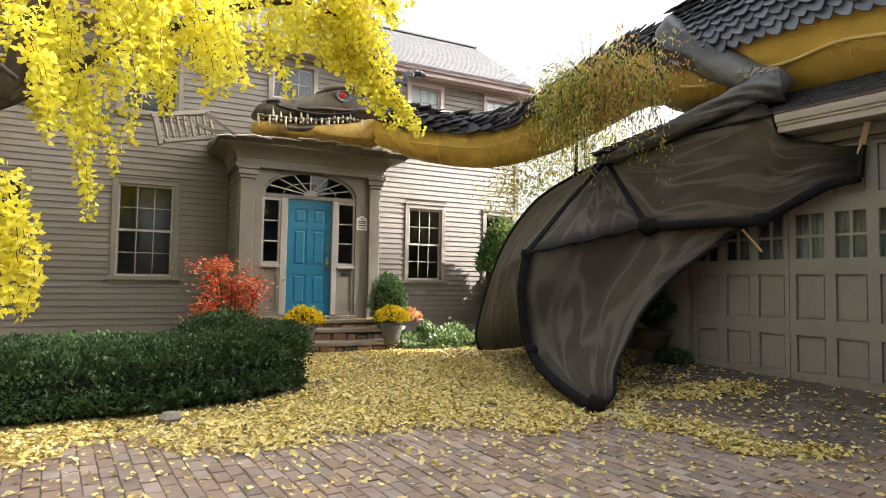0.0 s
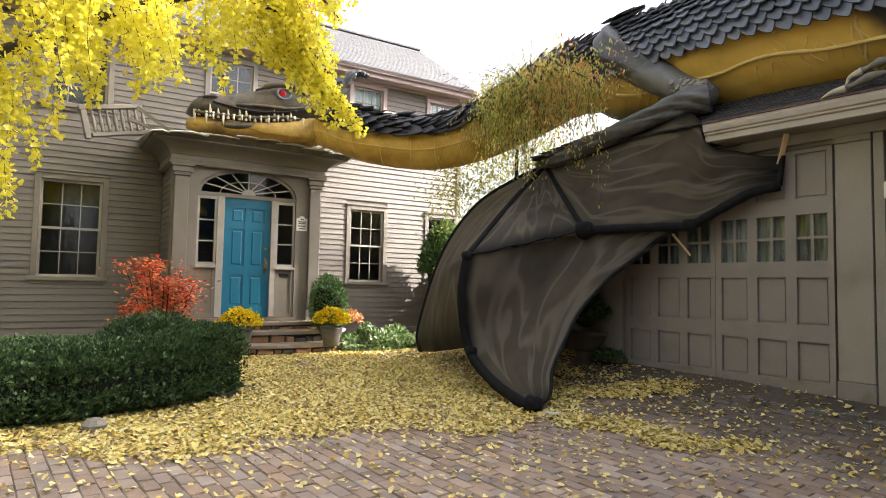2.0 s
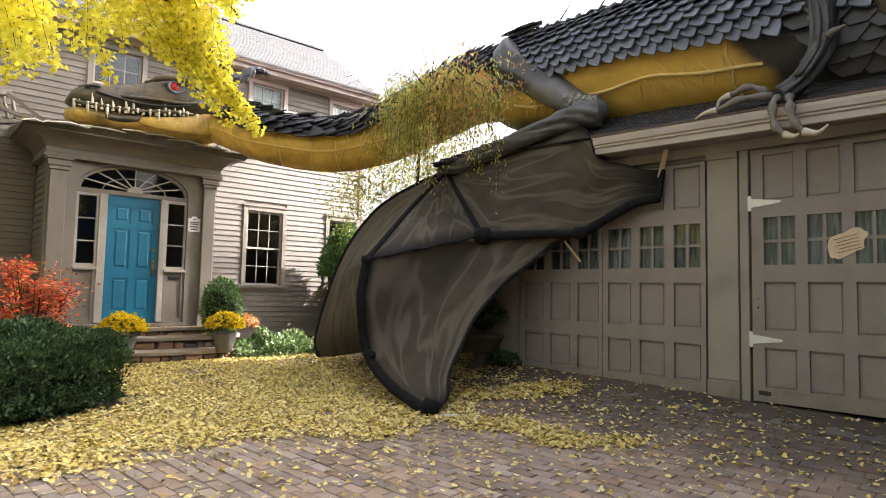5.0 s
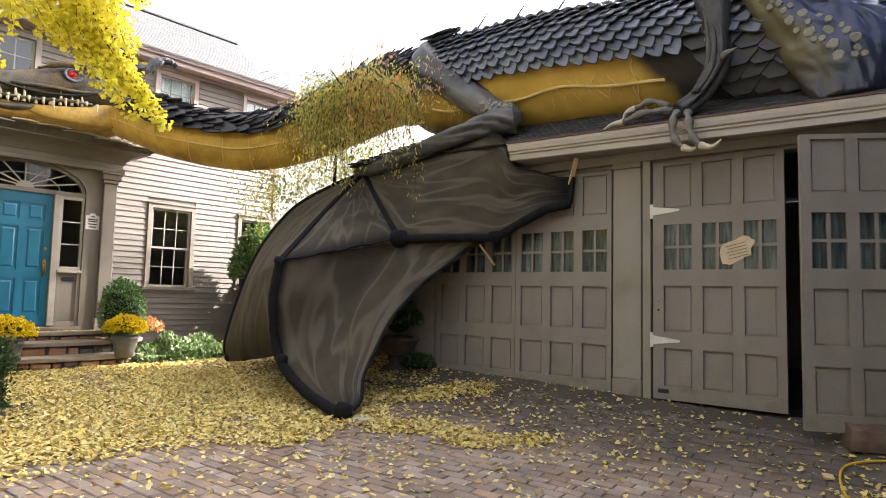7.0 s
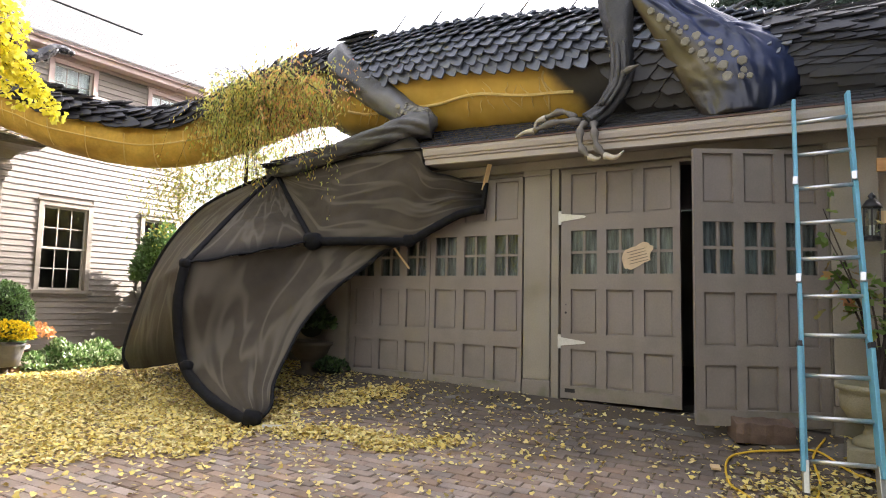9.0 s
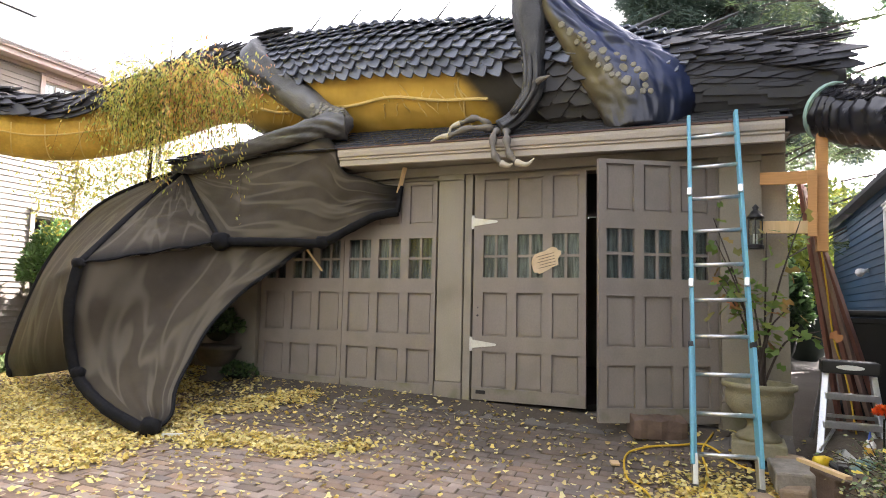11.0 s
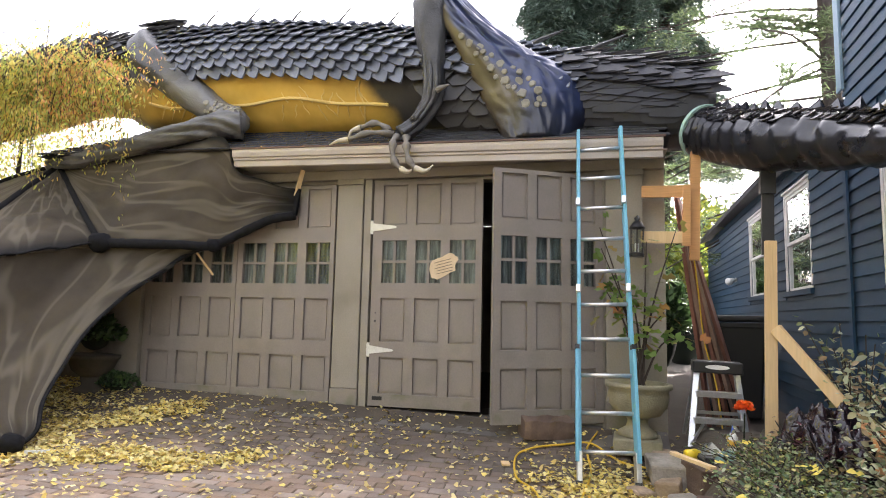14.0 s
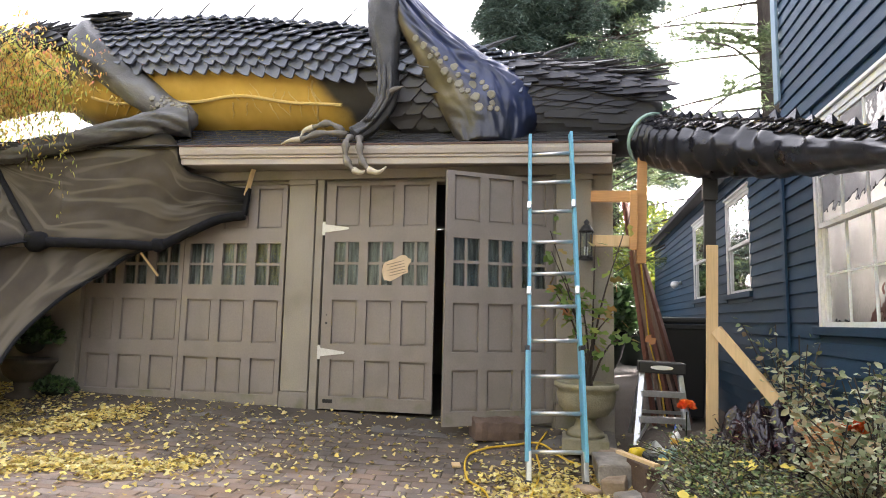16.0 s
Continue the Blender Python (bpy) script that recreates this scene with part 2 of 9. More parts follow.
def smooth_path(pts, n=6):
    """Points along a smooth curve through pts."""
    p = [Vector(q) for q in pts]
    p = [2 * p[0] - p[1]] + p + [2 * p[-1] - p[-2]]
    out = []
    for i in range(1, len(p) - 2):
        for k in range(n):
            t = k / n
            out.append(0.5 * (2 * p[i] + (p[i + 1] - p[i - 1]) * t + (2 * p[i - 1] - 5 * p[i] + 4 * p[i + 1] - p[i + 2]) * t * t + (3 * p[i] - p[i - 1] - 3 * p[i + 1] + p[i + 2]) * t ** 3))
    return out + [p[-2]]


def smoothstep(a, b, x):
    t = max(0.0, min(1.0, (x - a) / (b - a)))
    return t * t * (3 - 2 * t)


def ground(x, y):
    """Height of the ground: level court that rises to the garage sill."""
    t = max(0.0, min(1.0, (x - 4.8) / 2.5))
    return 0.33 * t * t * (1 - smoothstep(7.5, 10.5, y)) + 0.012 * noise.noise(Vector((x * 0.9, y * 0.9, 0)))


LEAF_SHAPES = {
    "oval": ([(0, 0, 0), (0.28, 0.35, 0.05), (0.22, 0.75, 0.03), (0, 1, -0.06), (-0.22, 0.75, 0.03), (-0.28, 0.35, 0.05)], [(0, 1, 2, 3), (0, 3, 4, 5)]),
    "fan": ([(0, 0, 0), (0.5, 0.55, 0.07), (0.36, 0.9, 0.0), (0.05, 0.8, -0.05), (-0.05, 0.8, -0.05), (-0.36, 0.9, 0.0), (-0.5, 0.55, 0.07)], [(0, 1, 2, 3), (0, 3, 4), (0, 4, 5, 6)]),
    "long": ([(0, 0, 0), (0.15, 0.35, 0.03), (0, 1, -0.1), (-0.15, 0.35, 0.03)], [(0, 1, 2), (0, 2, 3)]),
    "willow": ([(0, 0, 0), (0.15, 0.3, 0.03), (0.13, 0.62, 0.0), (0, 1, -0.1), (-0.13, 0.62, 0.0), (-0.15, 0.3, 0.03)], [(0, 1, 2, 3), (0, 3, 4, 5)]),
    "needle": ([(-0.05, 0, 0), (0.05, 0, 0), (0.03, 1, 0), (-0.03, 1, 0)], [(0, 1, 2, 3)]),
    "maple": ([(0, 0, 0), (0.45, 0.25, 0.05), (0.2, 0.45, 0), (0.4, 0.8, 0.04), (0, 1, -0.05), (-0.4, 0.8, 0.04), (-0.2, 0.45, 0), (-0.45, 0.25, 0.05)], [(0, 1, 2), (0, 2, 3, 4), (0, 4, 5, 6), (0, 6, 7)]),
}


def foliage(name, places, dirs, sizes, shape, material, parent=None, seed=1, roll=1.0, label=""):
    """Many leaves in one mesh: each grows from its place along its direction."""
    rs = np.random.RandomState(seed)
    places, dirs, sizes = np.asarray(places, float), np.asarray(dirs, float), np.asarray(sizes, float)
    tv, tf = LEAF_SHAPES[shape]
    tv = np.array(tv)
    n, k = len(places), len(tv)
    d = dirs / (np.linalg.norm(dirs, axis=1, keepdims=True) + 1e-9)
    r = rs.normal(size=(n, 3)) * roll + np.array([0, 0, 1.0])
    s = np.cross(d, r)
    s /= np.linalg.norm(s, axis=1, keepdims=True) + 1e-9
    u = np.cross(s, d)
    v = places[:, None] + sizes[:, None, None] * (tv[None, :, :1] * s[:, None] + tv[None, :, 1:2] * d[:, None] + tv[None, :, 2:] * u[:, None])
    me = bpy.data.meshes.new(name)
    me.vertices.add(n * k)
    me.vertices.foreach_set("co", v.astype(np.float32).ravel())
    idx = np.concatenate([np.array(f) for f in tf])
    loops = (idx[None] + (np.arange(n) * k)[:, None]).ravel()
    tot = np.tile([len(f) for f in tf], n)
    me.loops.add(len(loops))
    me.loops.foreach_set("vertex_index", loops.astype(np.int32))
    me.polygons.add(len(tot))
    me.polygons.foreach_set("loop_start", np.concatenate([[0], np.cumsum(tot)[:-1]]).astype(np.int32))
    me.update(calc_edges=True)
    me.materials.append(material)
    return link(name, me, parent, label)


# ---- ground ----
def ground_sheet():
    xs = [-400, -120, -40, -15] + [-8 + 0.4 * i for i in range(66)] + [24, 40, 120, 400]
    ys = [-400, -120, -40, -15] + [-8 + 0.4 * i for i in range(66)] + [24, 40, 120, 400]
    m = Mesh()
    m.v = [(x, y, ground(x, y) - 0.03) for y in ys for x in xs]
    n = len(xs)
    m.f = [(j * n + i, j * n + i + 1, (j + 1) * n + i + 1, (j + 1) * n + i) for j in range(len(ys) - 1) for i in range(n - 1)]
    tagged(part("ground", m, M_SOIL, smooth=True), "bare damp brown soil around the brick court", "ground", kind="structure")


ground_sheet()
# added screens behind the camera: cut low skylight and darken window reflections
M_FAR = mat("unseen_dark_belt", (0.02, 0.026, 0.015), (0.075, 0.075, 0.05), scale=0.9, rough=0.95, bump=0.6, fine=6, spread=0.2)
for nm, a, b in (("backdrop", (-17, -17), (-17, 26)), ("backdrop", (-17, -17), (2.2, -17))):
    m = Mesh()
    n = 40
    top = [11.5 + 3.0 * noise.noise(Vector((k * 0.45, a[0] + b[0], 3))) for k in range(n + 1)]
    m.loft([[(a[0] + (b[0] - a[0]) * k / n, a[1] + (b[1] - a[1]) * k / n, z if z < 1 else top[k]) for z in (-0.2, 9)] for k in range(n + 1)], closed=False, caps=False)
    tagged(part(nm, m, M_FAR), "unseen dark belt added behind the camera to block low sky", "backdrop", kind="structure")
m = Mesh()
for i in range(14):
    y = -0.3 + 0.5 * i
    m.loft([[(x, yy, ground(x, yy) + (0.004 if d else -0.1)) for d, x in ((1, 6.92), (1, 7.15), (1, 7.5), (0, 7.5), (0, 6.92))] for yy in (y, y + 0.497)])
tagged(part("pavement", m, M_APRON), "stained concrete strip along the garage doors", "pavement", kind="structure")
m = Mesh()
for i in range(8):
    m.box(6.2 + 0.45 * i, 6.64 + 0.45 * i, 10.55, 11.2, ground(6.5, 10.8) - 0.02, ground(6.5, 10.8) + 0.035)
tagged(part("pavement", m, M_APRON, bevel=0.01), "grey stone slabs along the house wall", "pavement", kind="structure")


# ---- wall tools ----
def cells(u0, u1, w0, w1, holes):
    """Rectangles that fill u0..u1, w0..w1 around the holes."""
    us = sorted({u0, u1, *[h[0] for h in holes], *[h[1] for h in holes]})
    ws = sorted({w0, w1, *[h[2] for h in holes], *[h[3] for h in holes]})
    for a, b in zip(us, us[1:]):
        run = None
        for c, d in zip(ws, ws[1:]):
            inside = any(h[0] <= a and b <= h[1] and h[2] <= c and d <= h[3] for h in holes)
            if inside:
                if run:
                    yield (a, b, *run)
                run = None
            else:
                run = (run[0], d) if run else (c, d)
        if run:
            yield (a, b, *run)


def clapboards(parent, material, u0, u1, w0, w1, holes, place, step=0.105):
    """Lapped boards, each an object; place(u, w, out) gives the point of the wall."""
    w = w0
    while w < w1 - 0.01:
        top = min(w + step, w1)
        spans, cuts = [], sorted((h[0], h[1]) for h in holes if h[2] < top - 0.01 and h[3] > w + 0.01)
        a = u0
        for c, d in cuts:
            if c > a + 0.02:
                spans.append((a, c))
            a = max(a, d)
        if a < u1 - 0.02:
            spans.append((a, u1))
        for a, b in spans:
            m = Mesh()
            ring = lambda u: [place(u, w, 0), place(u, w, 0.024), place(u, w + 0.004, 0.026), place(u, top, 0.009), place(u, top, 0)]
            m.loft([ring(a), ring(b)])
            part("clapboard", m, material, parent)
        w += step




def sash_window(parent, x0, x1, z0, z1, y, rows=2, cols=3, trim=M_TRIM, sashm=M_SASH, out=-1, place=None, curtain=False, cw=0.085, proud=0.045, sillm=None, flush=0.0):
    """A double-hung window: casing, sill, two sashes with muntins, and each pane."""
    P = place or (lambda u, w, o: (u, y + out * o, w))
    def bx(m, a, b, c, d, o0, o1):
        p = [P(u, w, o) for o in (o0, o1) for u, w in ((a, c), (b, c), (b, d), (a, d))]
        return m.add(p, [(3, 2, 1, 0), (4, 5, 6, 7), (0, 1, 5, 4), (1, 2, 6, 5), (2, 3, 7, 6), (3, 0, 4, 7)])
    win = part("window", bx(bx(bx(Mesh(), x0, x0 + cw, z0, z1, -0.12, proud), x1 - cw, x1, z0, z1, -0.12, proud), x0 + cw, x1 - cw, z1 - cw, z1, -0.12, proud), trim, parent, bevel=0.004)
    part("window_sill", bx(bx(Mesh(), x0 - 0.05, x1 + 0.05, z0 - 0.035, z0 + 0.03, -0.1, proud + 0.035), x0, x1, z0 - 0.09, z0 - 0.036, 0.0, proud - 0.005), sillm or trim, win, bevel=0.005)
    part("window_head", bx(Mesh(), x0 - 0.02, x1 + 0.02, z1 + 0.001, z1 + 0.03, 0.0, proud + 0.02), trim, win, bevel=0.004)
    a, b, lo, hi = x0 + cw, x1 - cw, z0 + 0.03, z1 - cw
    mid = (lo + hi) / 2
    for k, (c, d, o) in enumerate(((mid - 0.02, hi, flush - 0.015), (lo, mid + 0.02, flush * 1.8 - 0.05))):
        s, fw, mw = Mesh(), 0.038, 0.014
        for q in ((a, a + fw, c, d), (b - fw, b, c, d), (a + fw, b - fw, c, c + fw), (a + fw, b - fw, d - fw, d)):
            bx(s, *q, o - 0.03, o)
        for i in range(1, cols):
            u = a + fw + (b - a - 2 * fw) * i / cols
            bx(s, u - mw / 2, u + mw / 2, c + fw, d - fw, o - 0.024, o - 0.004)
        for i in range(1, rows):
            w = c + fw + (d - c - 2 * fw) * i / rows
            bx(s, a + fw, b - fw, w - mw / 2, w + mw / 2, o - 0.023, o - 0.005)
        part("sash", s, sashm, win)
        for i in range(cols):
            for j in range(rows):
                du, dw = (b - a - 2 * fw) / cols, (d - c - 2 * fw) / rows
                g = bx(Mesh(), a + fw + du * i, a + fw + du * (i + 1), c + fw + dw * j, c + fw + dw * (j + 1), o - 0.016, o - 0.012)
                part("pane", g, M_GLASS, win).visible_shadow = False
    if curtain:
        m = Mesh()
        n = 26
        m.loft([[P(a + (b - a) * i / n, w, -0.125 + 0.018 * math.sin(i * 1.9) + 0.01 * math.sin(i * 0.7)) for i in range(n + 1)] for w in (lo, (lo + hi) / 2, hi)], closed=False, caps=False)
        part("curtain", m, M_CURTAIN, win, "gathered pale curtain", smooth=True)
    return win


# ---- house with the portico ----
YW, EAVE = 11.95, 5.42
XL, XR = -7.0, 9.0
WINDOWS = [(-1.33, -0.27, 1.094, 2.766), (0.875, 1.91, 1.094, 2.766), (6.205, 7.137, 1.115, 2.71), (8.07, 8.92, 1.115, 2.68),
           (-1.33, -0.27, 3.9, 5.26), (0.875, 1.91, 3.9, 5.26), (3.36, 4.3, 3.9, 5.24), (6.2, 7.06, 3.95, 5.29), (8.06, 8.88, 3.95, 5.26)]
house = thing("house", "taupe clapboard two-storey house with a hipped grey roof", "house")
DOORWAY = (2.95, 5.05, 0.2, 2.95)
holes = [(a + 0.05, b - 0.05, c + 0.01, d - 0.05) for a, b, c, d in WINDOWS]
m = Mesh()
for a, b, c, d in cells(XL, XR, 0.1, EAVE, holes + [DOORWAY]):
    m.box(a, b, YW, YW + 0.16, c, d)
wall_front = part("wall", m, M_SIDING, house)
clapboards(wall_front, M_SIDING, XL, XR - 0.1, 0.2, EAVE - 0.12, [(a, b, c - 0.06, d + 0.03) for a, b, c, d in WINDOWS] + [(2.72, 5.26, 0.0, 3.4)], lambda u, w, o: (u, YW - o, w))
m = Mesh().box(XR - 0.16, XR, YW + 0.16, 16.4, 0.1, EAVE).box(XL, XL + 0.16, YW + 0.16, 16.4, 0.1, EAVE).box(XL, XR, 16.4, 16.56, 0.1, EAVE)
part("wall", m, M_SIDING, house)
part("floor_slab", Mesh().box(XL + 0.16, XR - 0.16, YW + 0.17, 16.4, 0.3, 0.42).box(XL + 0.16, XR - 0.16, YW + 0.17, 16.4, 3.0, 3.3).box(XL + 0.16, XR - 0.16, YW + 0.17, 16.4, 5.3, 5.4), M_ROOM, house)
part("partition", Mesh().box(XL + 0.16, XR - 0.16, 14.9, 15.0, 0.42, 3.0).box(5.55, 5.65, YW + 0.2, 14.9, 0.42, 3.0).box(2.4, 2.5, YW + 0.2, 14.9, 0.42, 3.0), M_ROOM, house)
for w in WINDOWS:
    sash_window(house, *w, YW, trim=M_PINK if w[2] > 3 and w[0] > 5 else M_TRIM, curtain=w[0] > 5 and w[2] > 3)
part("corner_board", Mesh().box(XR - 0.1, XR + 0.012, YW - 0.035, YW - 0.001, 0.2, EAVE - 0.12), M_TRIM, house, bevel=0.004)
part("water_table", Mesh().box(XL, 2.74, YW - 0.05, YW - 0.001, 0.1, 0.2).box(5.24, XR, YW - 0.05, YW - 0.001, 0.1, 0.2), M_TRIM, house, bevel=0.006)
for a, b, z in ((XL, 2.74, -0.05), (5.24, XR, -0.05)):
    x = a
    while x < b - 0.02:
        for row in range(2):
            part("brick", Mesh().box(x, min(x + 0.2, b), YW - 0.02, YW + 0.05, z + row * 0.075, z + row * 0.075 + 0.066), M_FOUND, house)
        x += 0.21
# eaves cornice
for y0, y1, z0, z1, nm in ((YW - 0.06, YW - 0.002, EAVE - 0.12, EAVE + 0.02, "frieze_board"), (YW - 0.3, YW - 0.062, EAVE - 0.06, EAVE + 0.02, "soffit"), (YW - 0.34, YW - 0.302, EAVE - 0.075, EAVE + 0.08, "fascia"), (YW - 0.4, YW - 0.342, EAVE + 0.02, EAVE + 0.11, "gutter")):
    part(nm, Mesh().box(XL - 0.3, XR + 0.25, y0, y1, z0, z1), M_PINK, house, bevel=0.008)
part("soffit", Mesh().box(XR + 0.002, XR + 0.25, YW - 0.05, 16.7, EAVE - 0.06, EAVE + 0.02), M_PINK, house)
# gabled roof in lapped courses
RIDGE_Y, RIDGE_Z = 14.15, 7.27
ey0, ez, xr, xl = YW - 0.42, EAVE + 0.1, XR + 0.12, XL - 0.36
rows = 28
courses = []
for side in (1, -1):
    for i in range(rows):
        t0, t1 = i / rows, (i + 1) / rows + 0.004
        ya, yb = (RIDGE_Y + side * (ey0 - RIDGE_Y) * (1 - t) for t in (t0, t1))
        za, zb = ez + (RIDGE_Z - ez) * t0 + 0.02, ez + (RIDGE_Z - ez) * t1 + 0.004
        courses.append(Mesh().add([(xl, ya, za), (xr, ya, za), (xr, yb, zb), (xl, yb, zb), (xl, ya, za - 0.03), (xr, ya, za - 0.03), (xr, yb, zb - 0.03)], [(0, 1, 2, 3), (4, 5, 1, 0), (1, 5, 6, 2)]))
roof = part("roof", Mesh().add([(xl, ey0, ez - 0.04), (xr - 0.01, ey0, ez - 0.04), (xr - 0.01, RIDGE_Y, RIDGE_Z - 0.04), (xl, RIDGE_Y, RIDGE_Z - 0.04), (xl, 2 * RIDGE_Y - ey0, ez - 0.04), (xr - 0.01, 2 * RIDGE_Y - ey0, ez - 0.04)], [(0, 1, 2, 3), (3, 2, 5, 4)]), M_SHINGLE, house)
for c in courses:
    part("shingle_course", c, M_SHINGLE, roof)
part("ridge_cap", Mesh().bar((xl, RIDGE_Y, RIDGE_Z + 0.01), (xr, RIDGE_Y, RIDGE_Z + 0.01), 0.22, 0.04), M_SHINGLE, roof)
part("gable_wall", Mesh().add([(XR - 0.16, YW - 0.05, EAVE), (XR - 0.16, 16.5, EAVE), (XR - 0.16, RIDGE_Y, RIDGE_Z - 0.12), (XR, YW - 0.05, EAVE), (XR, 16.5, EAVE), (XR, RIDGE_Y, RIDGE_Z - 0.12)], [(0, 2, 1), (3, 4, 5), (0, 3, 5, 2), (4, 1, 2, 5), (0, 1, 4, 3)]), M_SIDING, house)
part("rake_board", Mesh().bar((XR + 0.06, ey0, ez - 0.07), (XR + 0.06, RIDGE_Y, RIDGE_Z - 0.09), 0.04, 0.14), M_PINK, house)
part("chimney", Mesh().box(5.35, 6.15, 13.85, 14.5, 6.9, 8.2).box(5.29, 6.21, 13.79, 14.56, 8.2, 8.35), M_FOUND, roof, "red brick chimney")
# ---- portico ----
YP, PX0, PX1 = 10.93, 2.75, 5.22
portico = thing("portico", "taupe painted entrance portico with pilasters and fanlight", "portico")
DOOR = (3.567, 4.346, 0.486, 2.51)
CX, ARX, SPR, APEX = 3.955, 0.83, 2.575, 3.0


def arch(k, grow=0.0):
    a = math.pi * k
    return CX - (ARX + grow) * math.cos(a), SPR + (APEX - SPR + grow) * math.sin(a)


# face wall with the arched opening
m = Mesh()
N = 24
front = [(*arch(k / N),) for k in range(N + 1)]
for y0, flip in ((YP, False), (YP + 0.12, True)):
    top = [(x, 3.05) for x, _ in front]
    k0 = len(m.v)
    m.v += [(x, y0, z) for x, z in front] + [(x, y0, z) for x, z in top]
    for k in range(N):
        f = (k0 + k, k0 + k + 1, k0 + N + 2 + k, k0 + N + 1 + k)
        m.f.append(f if not flip else f[::-1])
m.loft([[(x, y, z) for x, z in front] for y in (YP, YP + 0.12)], closed=False, caps=False)
m.box(PX0 + 0.2, CX - ARX, YP, YP + 0.12, 0.42, 3.05).box(CX + ARX, PX1 - 0.2, YP, YP + 0.12, 0.42, 3.05)
part("face_panel", m, M_TRIM, portico)
for x0, x1 in ((PX0, PX0 + 0.22), (PX1 - 0.2, PX1)):
    c = Mesh().box(x0, x1, YP - 0.07, YP - 0.001, 0.62, 2.78)
    pil = part("pilaster", c, M_TRIM, portico, bevel=0.01)
    part("plinth", Mesh().box(x0 - 0.03, x1 + 0.03, YP - 0.1, YP - 0.001, 0.4, 0.615), M_TRIM, pil, bevel=0.01)
    part("capital", Mesh().box(x0 - 0.02, x1 + 0.02, YP - 0.09, YP - 0.001, 2.785, 2.84).box(x0 - 0.045, x1 + 0.045, YP - 0.115, YP - 0.001, 2.842, 2.93).box(x0 - 0.07, x1 + 0.07, YP - 0.14, YP - 0.001, 2.932, 2.965), M_TRIM, pil, bevel=0.006)
for xs in (PX0, PX1):
    o = -1 if xs == PX0 else 1
    sw = part("side_wall", Mesh().box(min(xs, xs - o * 0.12), max(xs, xs - o * 0.12), YP + 0.001, YW - 0.002, 0.2, 3.0), M_SIDING, portico)
    clapboards(sw, M_SIDING, YP + 0.16, YW - 0.03, 0.25, 2.9, [], lambda u, w, q, o=o, xs=xs: (xs + o * q, u, w))
    part("corner_trim", Mesh().box(min(xs, xs + o * 0.03), max(xs, xs + o * 0.03), YP + 0.002, YP + 0.155, 0.4, 2.9), M_TRIM, portico, bevel=0.004)
# entablature steps outward
for k, (o, z0, z1, nm) in enumerate(((0.1, 2.97, 3.03, "architrave"), (0.075, 3.032, 3.12, "frieze"))):
    part(nm, Mesh().box(PX0 - o, PX1 + o, YP - o, YW - 0.03, z0, z1), M_TRIM, portico, bevel=0.008)
part("cove_cornice", Mesh().loft([[(PX0 - o, YP - o, z), (PX1 + o, YP - o, z), (PX1 + o, YW - 0.03, z), (PX0 - o, YW - 0.03, z)] for o, z in ((0.085, 3.122), (0.10, 3.16), (0.125, 3.20), (0.17, 3.24), (0.235, 3.275), (0.31, 3.298), (0.38, 3.308), (0.38, 3.33))]), M_TRIM, portico, "deep coved cornice under the portico roof")
roof_edge = lambda x: float(np.interp(x, [2.2, 2.4, 2.8, 3.3, 3.7, 4.3, 5.0, 5.6], [3.345, 3.36, 3.41, 3.445, 3.455, 3.44, 3.41, 3.385]))
M_TIN = mat("weathered_tin_roof", (0.74, 0.73, 0.7), (0.86, 0.85, 0.83), scale=5, rough=0.4, bump=0.4, dirt=((0.3, 0.25, 0.16), 0.5))
m = Mesh()
rings = []
for i in range(34):
    x = PX0 - 0.42 + (PX1 - PX0 + 0.82) * i / 33
    w = 0.014 * math.sin(i * 1.7) + 0.016 * noise.noise(Vector((i * 0.8, 0, 0)))
    e = roof_edge(x)
    rings.append([(x, YP - 0.37, 3.333), (x, YP - 0.45 + 0.8 * w, e - 0.035 + 0.5 * w), (x, YP - 0.455 + 0.8 * w, e + 0.4 * w), (x, YP - 0.3, e + 0.01), (x, YW - 0.04, 3.50), (x, YW - 0.04, 3.333)])
# roof colour kept dark so the gaps below the metal strips look shaded
part("portico_roof", m.loft(rings), mat("dark_gap_brown", (0.10, 0.09, 0.075), (0.2, 0.18, 0.15), scale=6, rough=0.9, bump=0.5), portico, "brown portico roof, coloured dark as the shaded gaps under the strips")
# fanlight
fan = part("fanlight", Mesh().box(CX - ARX, CX + ARX, YP + 0.02, YP + 0.1, SPR - 0.065, SPR), M_TRIM, portico)
m = Mesh()
for k in range(N):
    (x0, z0), (x1, z1) = arch(k / N, -0.005), arch((k + 1) / N, -0.005)
    (u0, w0), (u1, w1) = arch(k / N, -0.055), arch((k + 1) / N, -0.055)
    m.add([(x0, YP + 0.03, z0), (x1, YP + 0.03, z1), (u1, YP + 0.03, max(w1, SPR)), (u0, YP + 0.03, max(w0, SPR)), (x0, YP + 0.09, z0), (x1, YP + 0.09, z1), (u1, YP + 0.09, max(w1, SPR)), (u0, YP + 0.09, max(w0, SPR))],
          [(0, 1, 2, 3), (3, 2, 6, 7), (7, 6, 5, 4), (0, 4, 5, 1)])
part("arch_frame", m, M_TRIM, fan)
for k in range(1, 8):
    a = math.pi * k / 8
    p0 = (CX - 0.1 * math.cos(a), YP + 0.06, SPR + 0.08 * math.sin(a))
    p1 = (CX - (ARX - 0.05) * math.cos(a), YP + 0.06, SPR + (APEX - SPR - 0.05) * math.sin(a))
    part("muntin", Mesh().bar(p0, p1, 0.02, 0.02, (0, 1, 0)), M_SASH, fan)
